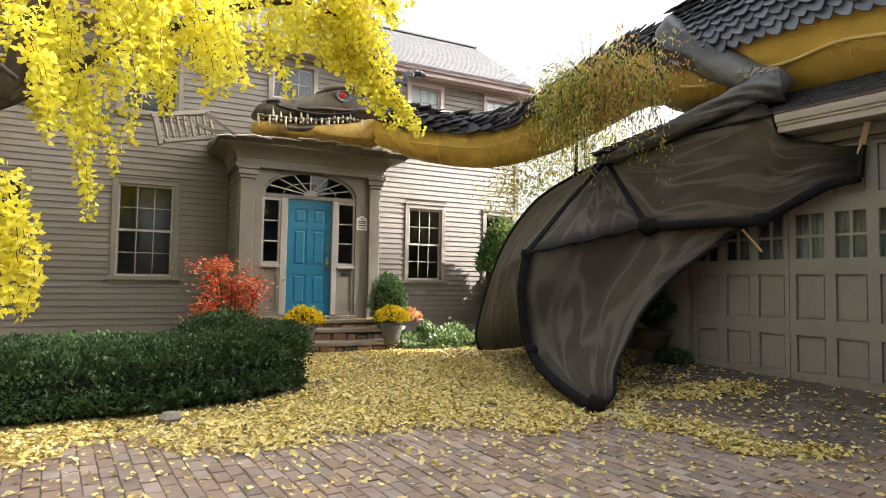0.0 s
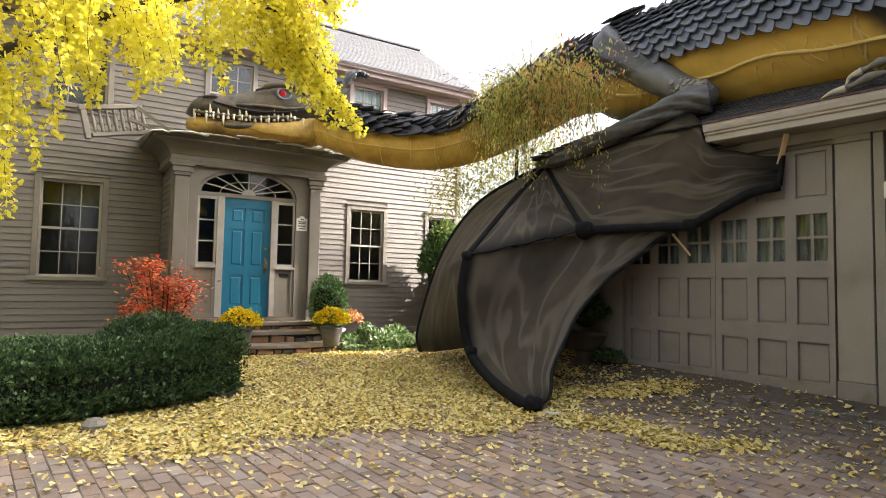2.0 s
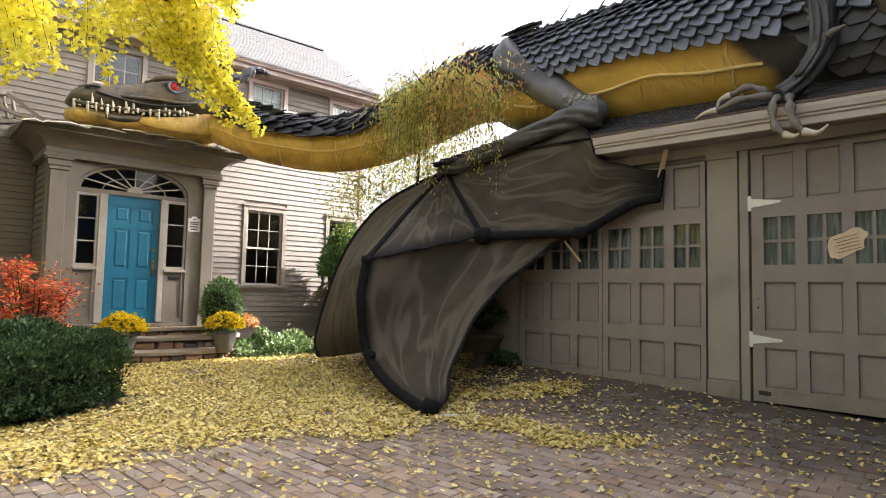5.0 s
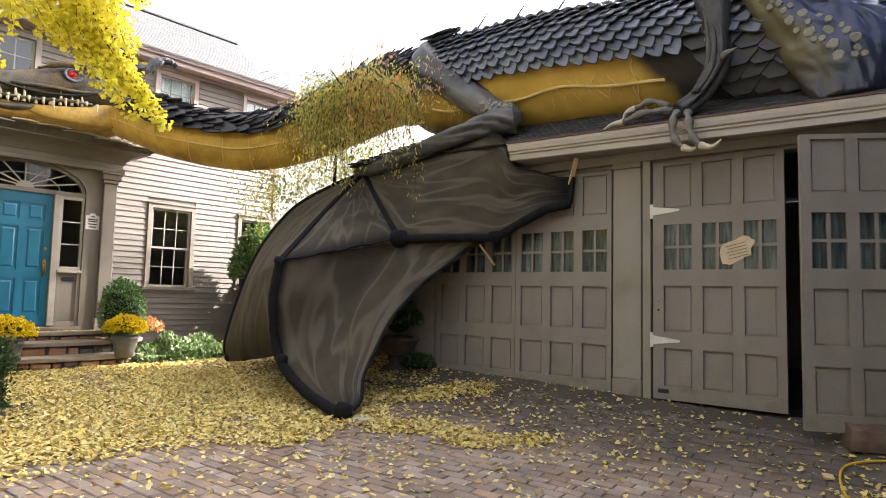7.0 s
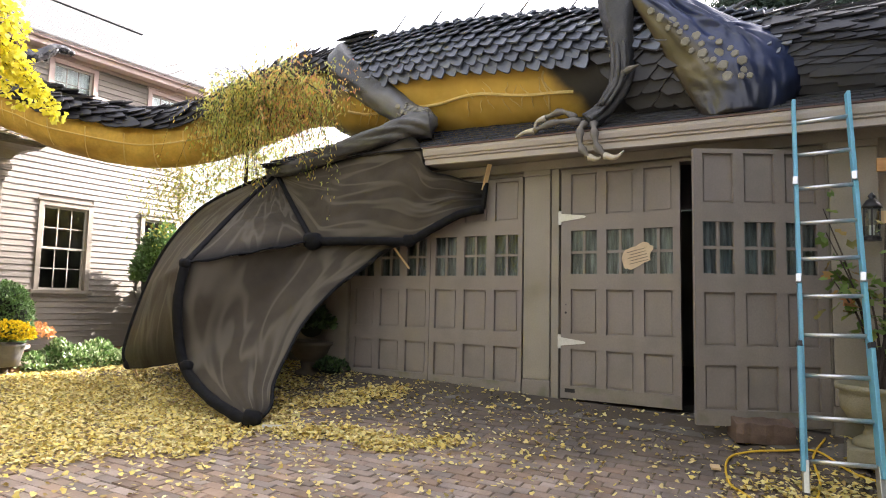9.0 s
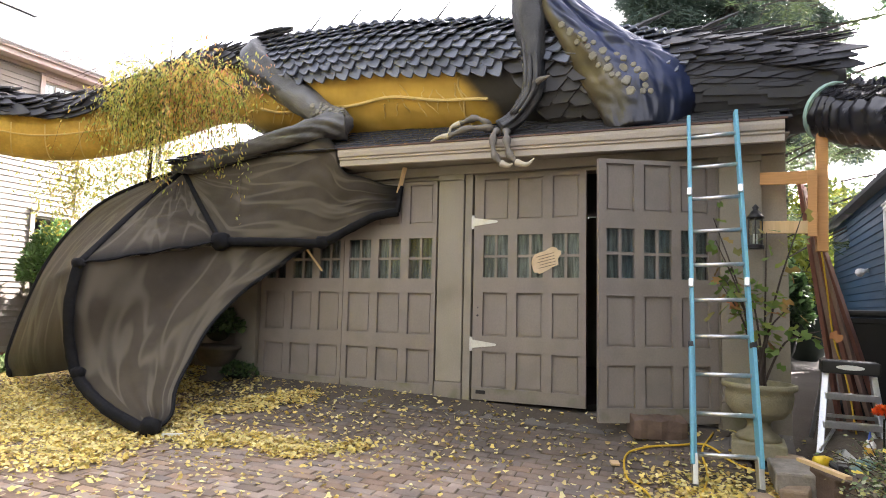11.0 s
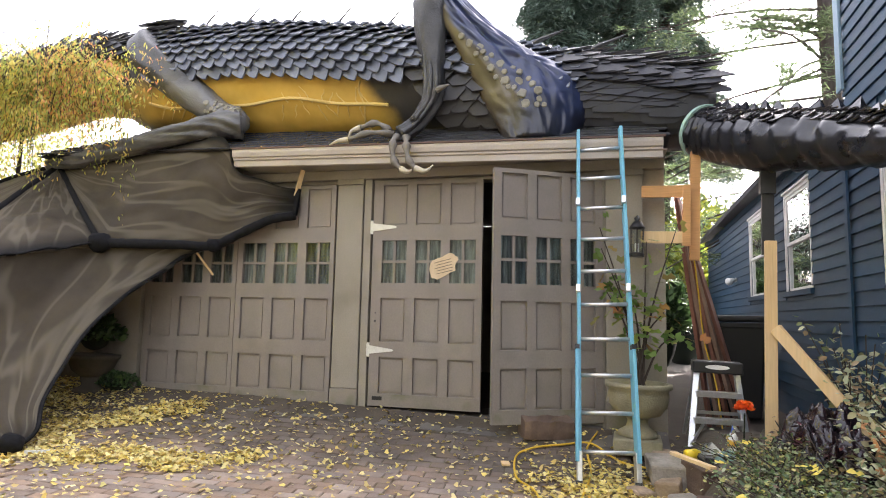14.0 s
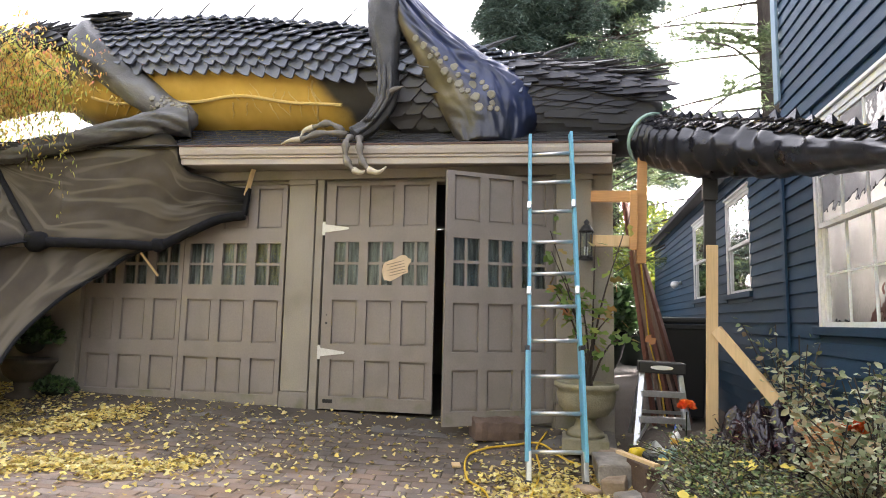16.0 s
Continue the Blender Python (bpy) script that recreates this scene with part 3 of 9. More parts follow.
for grow in (-0.36,):
    pts = [Vector((CX - (ARX + grow) * math.cos(math.pi * k / 20), YP + 0.06, SPR + (APEX - SPR) * 0.52 * math.sin(math.pi * k / 20))) for k in range(21)]
    part("muntin", Mesh().tube(pts, 0.009, 6), M_SASH, fan)
part("hub", Mesh().add([(CX - 0.12 * math.cos(math.pi * k / 10), YP + y, SPR + 0.1 * math.sin(math.pi * k / 10)) for y in (0.04, 0.08) for k in range(11)], [tuple(range(11)), tuple(range(21, 10, -1))] + [(k, k + 11, k + 12, k + 1) for k in range(10)]), M_SASH, fan)
part("pane", Mesh().add([(*[arch(k / N, -0.03)[0]], YP + 0.075, max(SPR, arch(k / N, -0.03)[1])) for k in range(N + 1)], [tuple(range(N + 1))]), M_GLASS, fan).visible_shadow = False
# posts, sidelights and threshold
for a, b in ((3.445, 3.56), (4.353, 4.445)):
    part("door_post", Mesh().box(a, b, YP + 0.005, YP + 0.11, 0.5, SPR - 0.067), M_SASH, portico, bevel=0.006)
part("threshold", Mesh().box(3.13, 4.8, YP - 0.08, YP + 0.12, 0.43, 0.483), M_BROWNSTONE, portico, bevel=0.01)
for a, b in ((3.13, 3.443), (4.447, 4.78)):
    sl = part("sidelight", Mesh().box(a, a + 0.035, YP + 0.03, YP + 0.08, 1.36, 2.508).box(b - 0.035, b, YP + 0.03, YP + 0.08, 1.36, 2.508).box(a + 0.035, b - 0.035, YP + 0.03, YP + 0.08, 1.36, 1.41).box(a + 0.035, b - 0.035, YP + 0.03, YP + 0.08, 2.46, 2.508), M_SASH, portico)
    for z in (1.76, 2.11):
        part("muntin", Mesh().box(a + 0.035, b - 0.035, YP + 0.04, YP + 0.07, z - 0.01, z + 0.01), M_SASH, sl)
    for z0, z1 in ((1.41, 1.76), (1.76, 2.11), (2.11, 2.46)):
        part("pane", Mesh().box(a + 0.035, b - 0.035, YP + 0.052, YP + 0.056, z0, z1), M_GLASS, sl).visible_shadow = False
    part("sill", Mesh().box(a - 0.01, b + 0.01, YP - 0.03, YP + 0.09, 1.315, 1.358), M_SASH, sl, bevel=0.005)
    part("panel", Mesh().box(a, b, YP + 0.04, YP + 0.09, 0.485, 1.314).box(a, a + 0.05, YP + 0.015, YP + 0.039, 0.485, 1.314).box(b - 0.05, b, YP + 0.015, YP + 0.039, 0.485, 1.314).box(a + 0.05, b - 0.05, YP + 0.015, YP + 0.039, 0.485, 0.56), M_TRIM, sl, bevel=0.003)
part("mail_slot", Mesh().box(4.53, 4.7, YP + 0.02, YP + 0.045, 1.19, 1.25), M_BLACK, portico, bevel=0.004)
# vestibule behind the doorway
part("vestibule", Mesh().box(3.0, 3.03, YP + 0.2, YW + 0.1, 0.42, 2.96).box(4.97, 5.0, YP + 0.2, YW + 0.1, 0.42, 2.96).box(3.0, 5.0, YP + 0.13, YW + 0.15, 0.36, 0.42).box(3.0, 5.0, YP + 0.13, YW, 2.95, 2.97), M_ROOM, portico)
part("hall_lamp", Mesh().turned([(0.005, 2.2), (0.09, 2.22), (0.1, 2.3), (0.04, 2.36), (0.005, 2.37)], 3.28, YP + 0.5, 14), M_BRASS, portico, "small brass hall lamp", smooth=True)


def panelled_door(m, x0, x1, z0, z1, y0, y1, cols, rows, fill):
    """Rails and stiles around sunk panels; cols and rows are lists of openings; fill is the Mesh for the panels."""
    for a, b, c, d in cells(x0, x1, z0, z1, [(a, b, c, d) for a, b in cols for c, d in rows]):
        m.box(a, b, y0, y1, c, d)
    for a, b in cols:
        for c, d in rows:
            e = 0.035
            fill.box(a, b, y0 + 0.014, y1 - 0.006, c, d)
            fill.add([(a + e, y0 + 0.012, c + e), (b - e, y0 + 0.012, c + e), (b - e, y0 + 0.012, d - e), (a + e, y0 + 0.012, d - e),
                      (a + e + 0.02, y0 + 0.003, c + e + 0.02), (b - e - 0.02, y0 + 0.003, c + e + 0.02), (b - e - 0.02, y0 + 0.003, d - e - 0.02), (a + e + 0.02, y0 + 0.003, d - e - 0.02)],
                     [(4, 5, 6, 7), (0, 1, 5, 4), (1, 2, 6, 5), (2, 3, 7, 6), (3, 0, 4, 7)])


a, b, c, d = DOOR
front_door = tagged(part("front_door", Mesh(), M_TEAL), "closed teal six-panel front door with brass handle", "door")
m, fl = Mesh(), Mesh()
cols = [(a + 0.1, a + 0.345), (b - 0.345, b - 0.1)]
rows_ = [(c + 0.19, c + 0.72), (c + 0.86, c + 1.5), (c + 1.6, c + 1.86)]
panelled_door(m, a, b, c, d, YP + 0.05, YP + 0.095, cols, rows_, fl)
part("door_leaf", m, M_TEAL, front_door)
part("door_panel", fl, M_TEAL, front_door)
part("door_handle", Mesh().tube(smooth_path([(b - 0.07, YP + 0.045, c + 0.95), (b - 0.07, YP - 0.005, c + 0.97), (b - 0.07, YP - 0.01, c + 0.85), (b - 0.07, YP + 0.045, c + 0.8)], 4), 0.01, 8).box(b - 0.09, b - 0.05, YP + 0.04, YP + 0.049, c + 0.76, c + 1.02), M_BRASS, front_door, "aged brass thumb-latch handle", smooth=True)
part("deadbolt", Mesh().tube([(b - 0.07, YP + 0.048, c + 1.18), (b - 0.07, YP + 0.03, c + 1.18)], 0.024, 12), M_BRASS, front_door)
# plaque with plain bars
plaque = tagged(part("plaque", Mesh().add([(4.80 + x, YP + y, 2.02 + z) for y in (-0.012, -0.001) for x, z in ((0, 0), (0.2, 0), (0.2, 0.22), (0.15, 0.23), (0.13, 0.26), (0.07, 0.26), (0.05, 0.23), (0, 0.22))],
    [tuple(range(8)), tuple(range(15, 7, -1))] + [(k, k + 8, (k + 1) % 8 + 8, (k + 1) % 8) for k in range(8)]), M_WHITE), "small white shaped plaque on the portico wall", "plaque")
for z, w in ((2.06, 0.11), (2.105, 0.14), (2.15, 0.13), (2.18, 0.15), (2.225, 0.05)):
    part("bar", Mesh().box(4.90 - w / 2, 4.90 + w / 2, YP - 0.0155, YP - 0.0125, z - 0.009, z + 0.009), M_INK, plaque)

# stone steps with rounded fronts
M_SLAB = mat("worn_brown_slab", (0.20, 0.16, 0.125), (0.34, 0.28, 0.225), scale=5, rough=0.8, bump=0.5, dirt=((0.1, 0.08, 0.06), 0.5))
M_RUBBLE = mat("orange_field_stone", (0.24, 0.13, 0.075), (0.42, 0.25, 0.15), scale=6, rough=0.9, bump=0.7, fine=40, vary=0.35)
steps = thing("front_steps", "rounded brown stone steps with brick risers, strewn with leaves", "steps", kind="structure")
for k, (z0, z1, r, yc) in enumerate(((0.31, 0.43, 0.24, 10.86), (0.13, 0.305, 0.66, 10.86), (0.0, 0.125, 1.05, 10.86))):
    for lo, hi, rr, nm, mt in ((z1 - 0.06, z1, r + 0.07, "tread", M_SLAB), (z0 - 0.04, z1 - 0.061, r, "riser", M_SOIL)):
        ring = [(4.36 - (0.9 + 0.32 * k) * math.cos(math.pi * j / 24) * (rr / r), yc - rr * math.sin(math.pi * j / 24) ** 0.8, 0) for j in range(25)]
        part(nm, Mesh().loft([[(x, y, z) for x, y, _ in ring] for z in (lo, hi)]), mt, steps, bevel=0.012 if nm == "tread" else 0)
    rnd = random.Random(k)
    t = 0.06
    while t < math.pi - 0.08:
        wide = rnd.uniform(0.05, 0.2) / (1.0 + 0.3 * k) * 1.7
        t += wide / 2
        x, y = 4.36 - (0.9 + 0.32 * k) * math.cos(t), yc - r * math.sin(t) ** 0.8
        half, high = wide * (0.9 + 0.32 * k) * 0.44, (z1 - z0 - 0.06) * rnd.uniform(0.5, 0.95)
        turn = math.degrees(math.atan2(-math.cos(t) * r * -1, (1.0 + 0.3 * k) * math.sin(t))) * -1
        out = rnd.uniform(0.03, 0.05)
        m = Mesh().box(-half, half, -out, 0.05, z0 - 0.02, z0 + high, pose(x, y, 0, 0, rnd.uniform(-5, 5), turn))
        # half the stones take a darker colour for the shadow under the treads
        part("stone", m, M_RISER_SHADE if rnd.random() < 0.5 else M_RUBBLE, steps, bevel=0.022)
        t += wide / 2

# torn strips of sheet metal along the edge of the portico roof
rnd = random.Random(51)
x = 2.28
while x < 5.75:
    w = rnd.uniform(0.22, 0.6)
    dz = -0.02 * (x - 2.3) + rnd.uniform(-0.012, 0.02)
    y0, y1 = YP - 0.52 - rnd.uniform(0, 0.08), YP - 0.3
    z = roof_edge(x) + 0.006 + 0.4 * dz
    j = [rnd.uniform(-0.03, 0.03) for _ in range(4)]
    top = [(x, y1, z + 0.02), (x + w, y1, z + 0.02 + j[0] * 0.4), (x + w + j[1], y0 + j[2], z - 0.01 + j[0] * 0.5), (x + w * 0.55, y0 - 0.03, z + j[3] * 0.6), (x + j[3], y0 + j[1], z - 0.015)]
    part("metal_strip", Mesh().add(top + [(a, b, c - 0.014) for a, b, c in top], [(0, 1, 2, 3, 4), (9, 8, 7, 6, 5)] + [(q, q + 5, (q + 1) % 5 + 5, (q + 1) % 5) for q in range(5)]), M_TIN, portico)
    x += w * rnd.uniform(0.75, 0.98)
# broken balustrade that hangs beside the portico roof
bal = thing("balustrade_section", "broken tilted taupe wooden balustrade at the portico roof", "balustrade")
bm4 = pose(1.60, 11.28, 3.30, 0, -13, 8)
part("bottom_rail", Mesh().box(0, 0.95, -0.05, 0.05, 0, 0.06, bm4), M_TRIM, bal, bevel=0.008)
part("top_rail", Mesh().box(-0.12, 0.80, -0.06, 0.06, 0.42, 0.49, bm4), M_TRIM, bal, bevel=0.01)
part("end_post", Mesh().box(-0.1, -0.02, -0.05, 0.05, -0.02, 0.5, bm4), M_TRIM, bal, bevel=0.008)
for k in range(8):
    x = 0.06 + 0.105 * k
    b2 = part("baluster", Mesh().turned([(0.018, 0.06), (0.03, 0.09), (0.018, 0.13), (0.034, 0.2), (0.024, 0.3), (0.016, 0.36), (0.028, 0.39), (0.02, 0.42)], 0, 0, 10), M_TRIM, bal, smooth=True)
    b2.matrix_basis = bm4 @ pose(x, 0, 0)
part("brace", Mesh().bar((2.1, 11.25, 3.66), (2.62, 11.1, 3.47), 0.06, 0.05).bar((2.2, 11.2, 3.86), (2.66, 11.0, 3.5), 0.05, 0.05), M_TRIM, bal)

# ---- garage ----
GX = 7.36
GARAGE_AT = Matrix.Translation((GX, 2.8, 0)) @ Matrix.Rotation(radians(2.0), 4, "Z") @ Matrix.Translation((-GX, -2.8, 0))
garage = thing("garage", "grey-brown panelled garage with a dark hipped roof", "garage")
G0, G1 = -0.32, 6.45
OPEN = [(0.285, 2.73, 0.36, 2.83), (3.14, 5.58, 0.30, 2.83)]
m = Mesh()
for a, b, c, d in cells(G0, G1, 0.05, 3.06, OPEN):
    part("front_wall", Mesh().box(GX + 0.03, GX + 0.2, a, b, c, d), M_GARAGE_TRIM, garage)
for c in ((GX + 0.2, 12.4, G0, G0 + 0.15), (GX + 0.2, 12.4, G1 - 0.15, G1), (12.4, 12.55, G0, G1)):
    part("wall", Mesh().box(*c, 0.05, 3.06), M_GARAGE_TRIM, garage)
part("floor_slab", Mesh().box(GX + 0.2, 12.4, G0 + 0.15, G1 - 0.15, 0.1, 0.34), M_APRON, garage)
for a, b in ((2.824, 3.128), (-0.115, 0.245), (5.62, 5.95)):
    pier = part("pier", Mesh().box(GX - 0.045, GX + 0.029, a, b, 0.58, 2.80), M_GARAGE_TRIM, garage, bevel=0.008)
    part("plinth", Mesh().box(GX - 0.055, GX + 0.029, a - 0.008, b + 0.008, 0.25, 0.578), M_ALGAE, pier, bevel=0.008)
    part("capital", Mesh().box(GX - 0.06, GX + 0.029, a - 0.006, b + 0.006, 2.802, 2.86), M_GARAGE_TRIM, pier, bevel=0.006)
for a, b in ((2.728, 2.812), (0.25, 0.283)):
    part("door_casing", Mesh().box(GX - 0.03, GX + 0.1, a, b, 0.30, 2.86), M_GARAGE_TRIM, garage, bevel=0.005)
part("frieze_board", Mesh().box(GX - 0.05, GX + 0.028, G0, G1, 2.862, 2.965), M_GARAGE_TRIM, garage, bevel=0.005)
part("soffit", Mesh().box(7.02, GX + 0.1, G0, 4.2, 2.967, 2.98).box(7.24, GX + 0.1, 4.2, G1, 2.967, 2.98), M_GARAGE_TRIM, garage)
eave_dip = lambda y: 0.026 + 0.019 * (y + 0.28)      # the old eave sags towards its corner
gut = Mesh()
prof = [(7.02, 2.86), (6.985, 2.865), (6.985, 2.925), (6.965, 2.935), (6.965, 2.955), (6.945, 2.965), (6.935, 3.01), (6.935, 3.045), (7.02, 3.045)]
gut.loft([[(x, y, z + eave_dip(y)) for x, z in prof] for y in (4.25, -0.28)])
part("gutter", gut, M_GUTTER, garage, "cream painted moulded eaves gutter")
drip = Mesh().box(6.925, 7.03, -0.30, 4.25, 3.047, 3.065)
drip.v = [(x, y, z + eave_dip(y)) for x, y, z in drip.v]
part("drip_edge", drip, mat("dark_rusty_flashing", (0.075, 0.04, 0.032), (0.13, 0.075, 0.058), scale=8, rough=0.7), garage)
# dark hipped roof in courses
m = Mesh()
SL = 0.55
ge0, ge1 = G0 - 0.02, 6.98
for i in range(34):
    xa, xb = 6.95 + 0.11 * i, 6.95 + 0.11 * (i + 1) + 0.004
    if xa > 9.8:
        break
    za, zb = 3.075 + SL * (xa - 6.95), 3.06 + SL * (xb - 6.95)
    ca, cb = (xa - 6.95) * 0.95, (xb - 6.95) * 0.95
    for j in range(44):
        y0, y1 = ge0 + 0.17 * j + (0.085 if i % 2 else 0), ge0 + 0.17 * (j + 1) + (0.085 if i % 2 else 0) - 0.006
        y0, y1 = max(y0, ge0), min(y1, ge1 - ca)
        if y1 - y0 < 0.02:
            continue
        dz = 0.004 * math.sin(j * 2.3 + i * 1.1)
        m.add([(xa, y0, za + dz), (xa, y1, za + dz), (xb, min(y1, ge1 - cb + 0.05), zb), (xb, y0, zb), (xa, y0, za - 0.012), (xa, y1, za - 0.012)], [(0, 1, 2, 3), (4, 5, 1, 0)])
    m.add([(xa, ge1 - ca, za), (12.6 - ca * 0.3, ge1 - ca, za), (12.6 - cb * 0.3, ge1 - cb, zb), (xb, ge1 - cb, zb)], [(0, 1, 2, 3)])
m.add([(6.95, ge0, 3.05), (9.8, ge0, 4.6), (12.7, ge0, 3.05)], [(0, 1, 2)])
m.add([(9.8, ge0, 4.62), (9.8, ge1 - 2.7, 4.62), (12.7, ge1, 3.05), (12.7, ge0, 3.05)], [(0, 1, 2, 3)])
m.add([(6.95, ge0, 3.045), (12.7, ge0, 3.045), (12.7, ge1, 3.045), (6.95, ge1, 3.045)], [(3, 2, 1, 0)])
m.v = [(x, y, z + eave_dip(y)) for x, y, z in m.v]
part("roof", m, M_SHINGLE_DK, garage, "dark worn shingle roof")
garage.matrix_basis = GARAGE_AT


M_NET = mat("dingy_net_curtain", (0.10, 0.105, 0.105), (0.30, 0.31, 0.31), scale=5, rough=0.95, stretch=(6, 6, 0.5), spread=0.12)


# garage door leaves: hinge edge at u = 0, free edge at u = width
def garage_leaf(width, label, hinges=True, pad=(0.11, 0.07), gap=0.1):
    leaf = thing("garage_door_leaf", label, "garage door", group="garage door leaves")
    H = 2.425
    cw = (width - sum(pad) - 2 * gap) / 3
    cols = [(pad[0] + i * (cw + gap), pad[0] + i * (cw + gap) + cw) for i in range(3)]
    rws = [(0.145, 0.525), (0.69, 1.153), (1.938, 2.385)]
    glz = (1.315, 1.775)
    m = Mesh()
    open_ = [(a, b, c, d) for a, b in cols for c, d in rws] + [(a, b, *glz) for a, b in cols]
    for a, b, c, d in cells(0, width, 0.012, H, open_):
        m.box(-0.030, 0.022, a, b, c, d)
    part("door_frame", m, M_GARAGE, leaf)
    for a, b in cols:
        for c, d in rws:
            part("door_panel", Mesh().box(0.006, 0.014, a, b, c, d).box(-0.006, 0.0055, a + 0.022, b - 0.022, c + 0.022, d - 0.022), M_GARAGE, leaf)
        win = Mesh().box(-0.016, 0.016, (a + b) / 2 - 0.014, (a + b) / 2 + 0.014, *glz).box(-0.015, 0.015, a, b, sum(glz) / 2 - 0.014, sum(glz) / 2 + 0.014)
        lt = part("window", win, M_GARAGE, leaf)
        for i in range(2):
            for j in range(2):
                y0, z0 = a + i * (b - a) / 2, glz[0] + j * (glz[1] - glz[0]) / 2
                part("pane", Mesh().box(-0.003, 0.003, y0, y0 + (b - a) / 2, z0, z0 + (glz[1] - glz[0]) / 2), M_GLASS, lt).visible_shadow = False
        cur = Mesh()
        cur.loft([[(0.07 + 0.012 * math.sin(j * 1.3 + z), a - 0.04 + (b - a + 0.08) * j / 16, z) for j in range(17)] for z in (1.27, 1.57, 1.83)], closed=False, caps=False)
        part("curtain", cur, M_NET, lt, smooth=True)
    part("kick_rail", Mesh().box(-0.034, -0.0305, 0.002, width - 0.002, 0.014, 0.14), M_ALGAE, leaf)
    if hinges:
        for z in (1.92, 0.60):
            h = Mesh().add([(-0.039, -0.03, z - 0.06), (-0.039, 0.0, z - 0.06), (-0.039, 0.0, z - 0.045), (-0.039, 0.26, z - 0.012), (-0.039, 0.275, z), (-0.039, 0.26, z + 0.012), (-0.039, 0.0, z + 0.045), (-0.039, 0.0, z + 0.06), (-0.039, -0.03, z + 0.06)], [tuple(range(9))])
            h.box(-0.0372, -0.0305, -0.028, 0.002, z - 0.075, z + 0.075).box(-0.0372, -0.0305, 0.003, 0.24, z - 0.012, z + 0.012)
            part("strap_hinge", h, M_STEEL, leaf, "white tapered strap hinge")
    return leaf


L1 = garage_leaf(1.215, "closed grey-brown panelled garage door leaf with strap hinges")
L1.matrix_basis = GARAGE_AT @ pose(GX - 0.002, 2.70, 0.40, 0, 0, 180) @ Matrix.Diagonal((-1, 1, 1, 1))
part("keyhole_plate", Mesh().tube([(-0.029, 0.055, 0.905), (-0.034, 0.055, 0.905)], 0.012, 10).tube([(-0.029, 0.055, 0.99), (-0.034, 0.055, 0.99)], 0.007, 8), M_BLACK, L1)
part("latch_stub", Mesh().box(-0.04, -0.0345, 0.05, 0.16, 0.075, 0.115), M_BLACK, L1, bevel=0.004)
L2 = garage_leaf(1.135, "grey-brown garage door leaf standing ajar", hinges=False, pad=(0.08, 0.075), gap=0.09)
ang = math.degrees(math.atan2(7.418 - 6.84, 1.262 - 0.286))
L2.matrix_basis = pose(7.418, 0.286, 0.375, 0, 0, ang)
for y0, what in ((3.155, "closed grey-brown garage door leaf beside the pier"), (4.362, "closed grey-brown garage door leaf behind the wing")):
    L3 = garage_leaf(1.2, what, hinges=False, pad=(0.05, 0.068), gap=0.105)
    L3.matrix_basis = GARAGE_AT @ pose(GX + 0.002, y0, 0.385)
rnd = random.Random(21)
torn = []
corners = ((2.09, 1.70), (2.02, 1.69), (1.83, 1.79), (1.80, 1.93), (1.90, 1.965), (2.05, 1.90), (2.11, 1.84))
for (a, c), (b, d) in zip(corners, corners[1:] + corners[:1]):
    torn += [(a + (b - a) * k / 4 + rnd.uniform(-0.009, 0.009), c + (d - c) * k / 4 + rnd.uniform(-0.009, 0.009)) for k in range(4)]
NT = len(torn)
note = tagged(part("cardboard_note", Mesh().add([(GX - 0.042 + y, *p) for y in (0, 0.004) for p in torn], [tuple(range(NT - 1, -1, -1)), tuple(range(NT, 2 * NT))] + [(k, k + NT, (k + 1) % NT + NT, (k + 1) % NT)[::-1] for k in range(NT)]), M_PAPER), "torn cream cardboard note on the garage door glass", "note")
for k in range(5):
    part("bar", Mesh().box(GX - 0.0445, GX - 0.0425, 1.86, 2.05 - 0.02 * (k % 2), 1.765 + 0.03 * k - 0.0028, 1.765 + 0.03 * k + 0.0028, Matrix.Translation((0, 1.95, 1.83)) @ Matrix.Rotation(radians(-14), 4, "X") @ Matrix.Translation((0, -1.95, -1.83))), M_INK, note)
note.matrix_basis = GARAGE_AT @ Matrix.Translation((0, -0.06, 0.068))
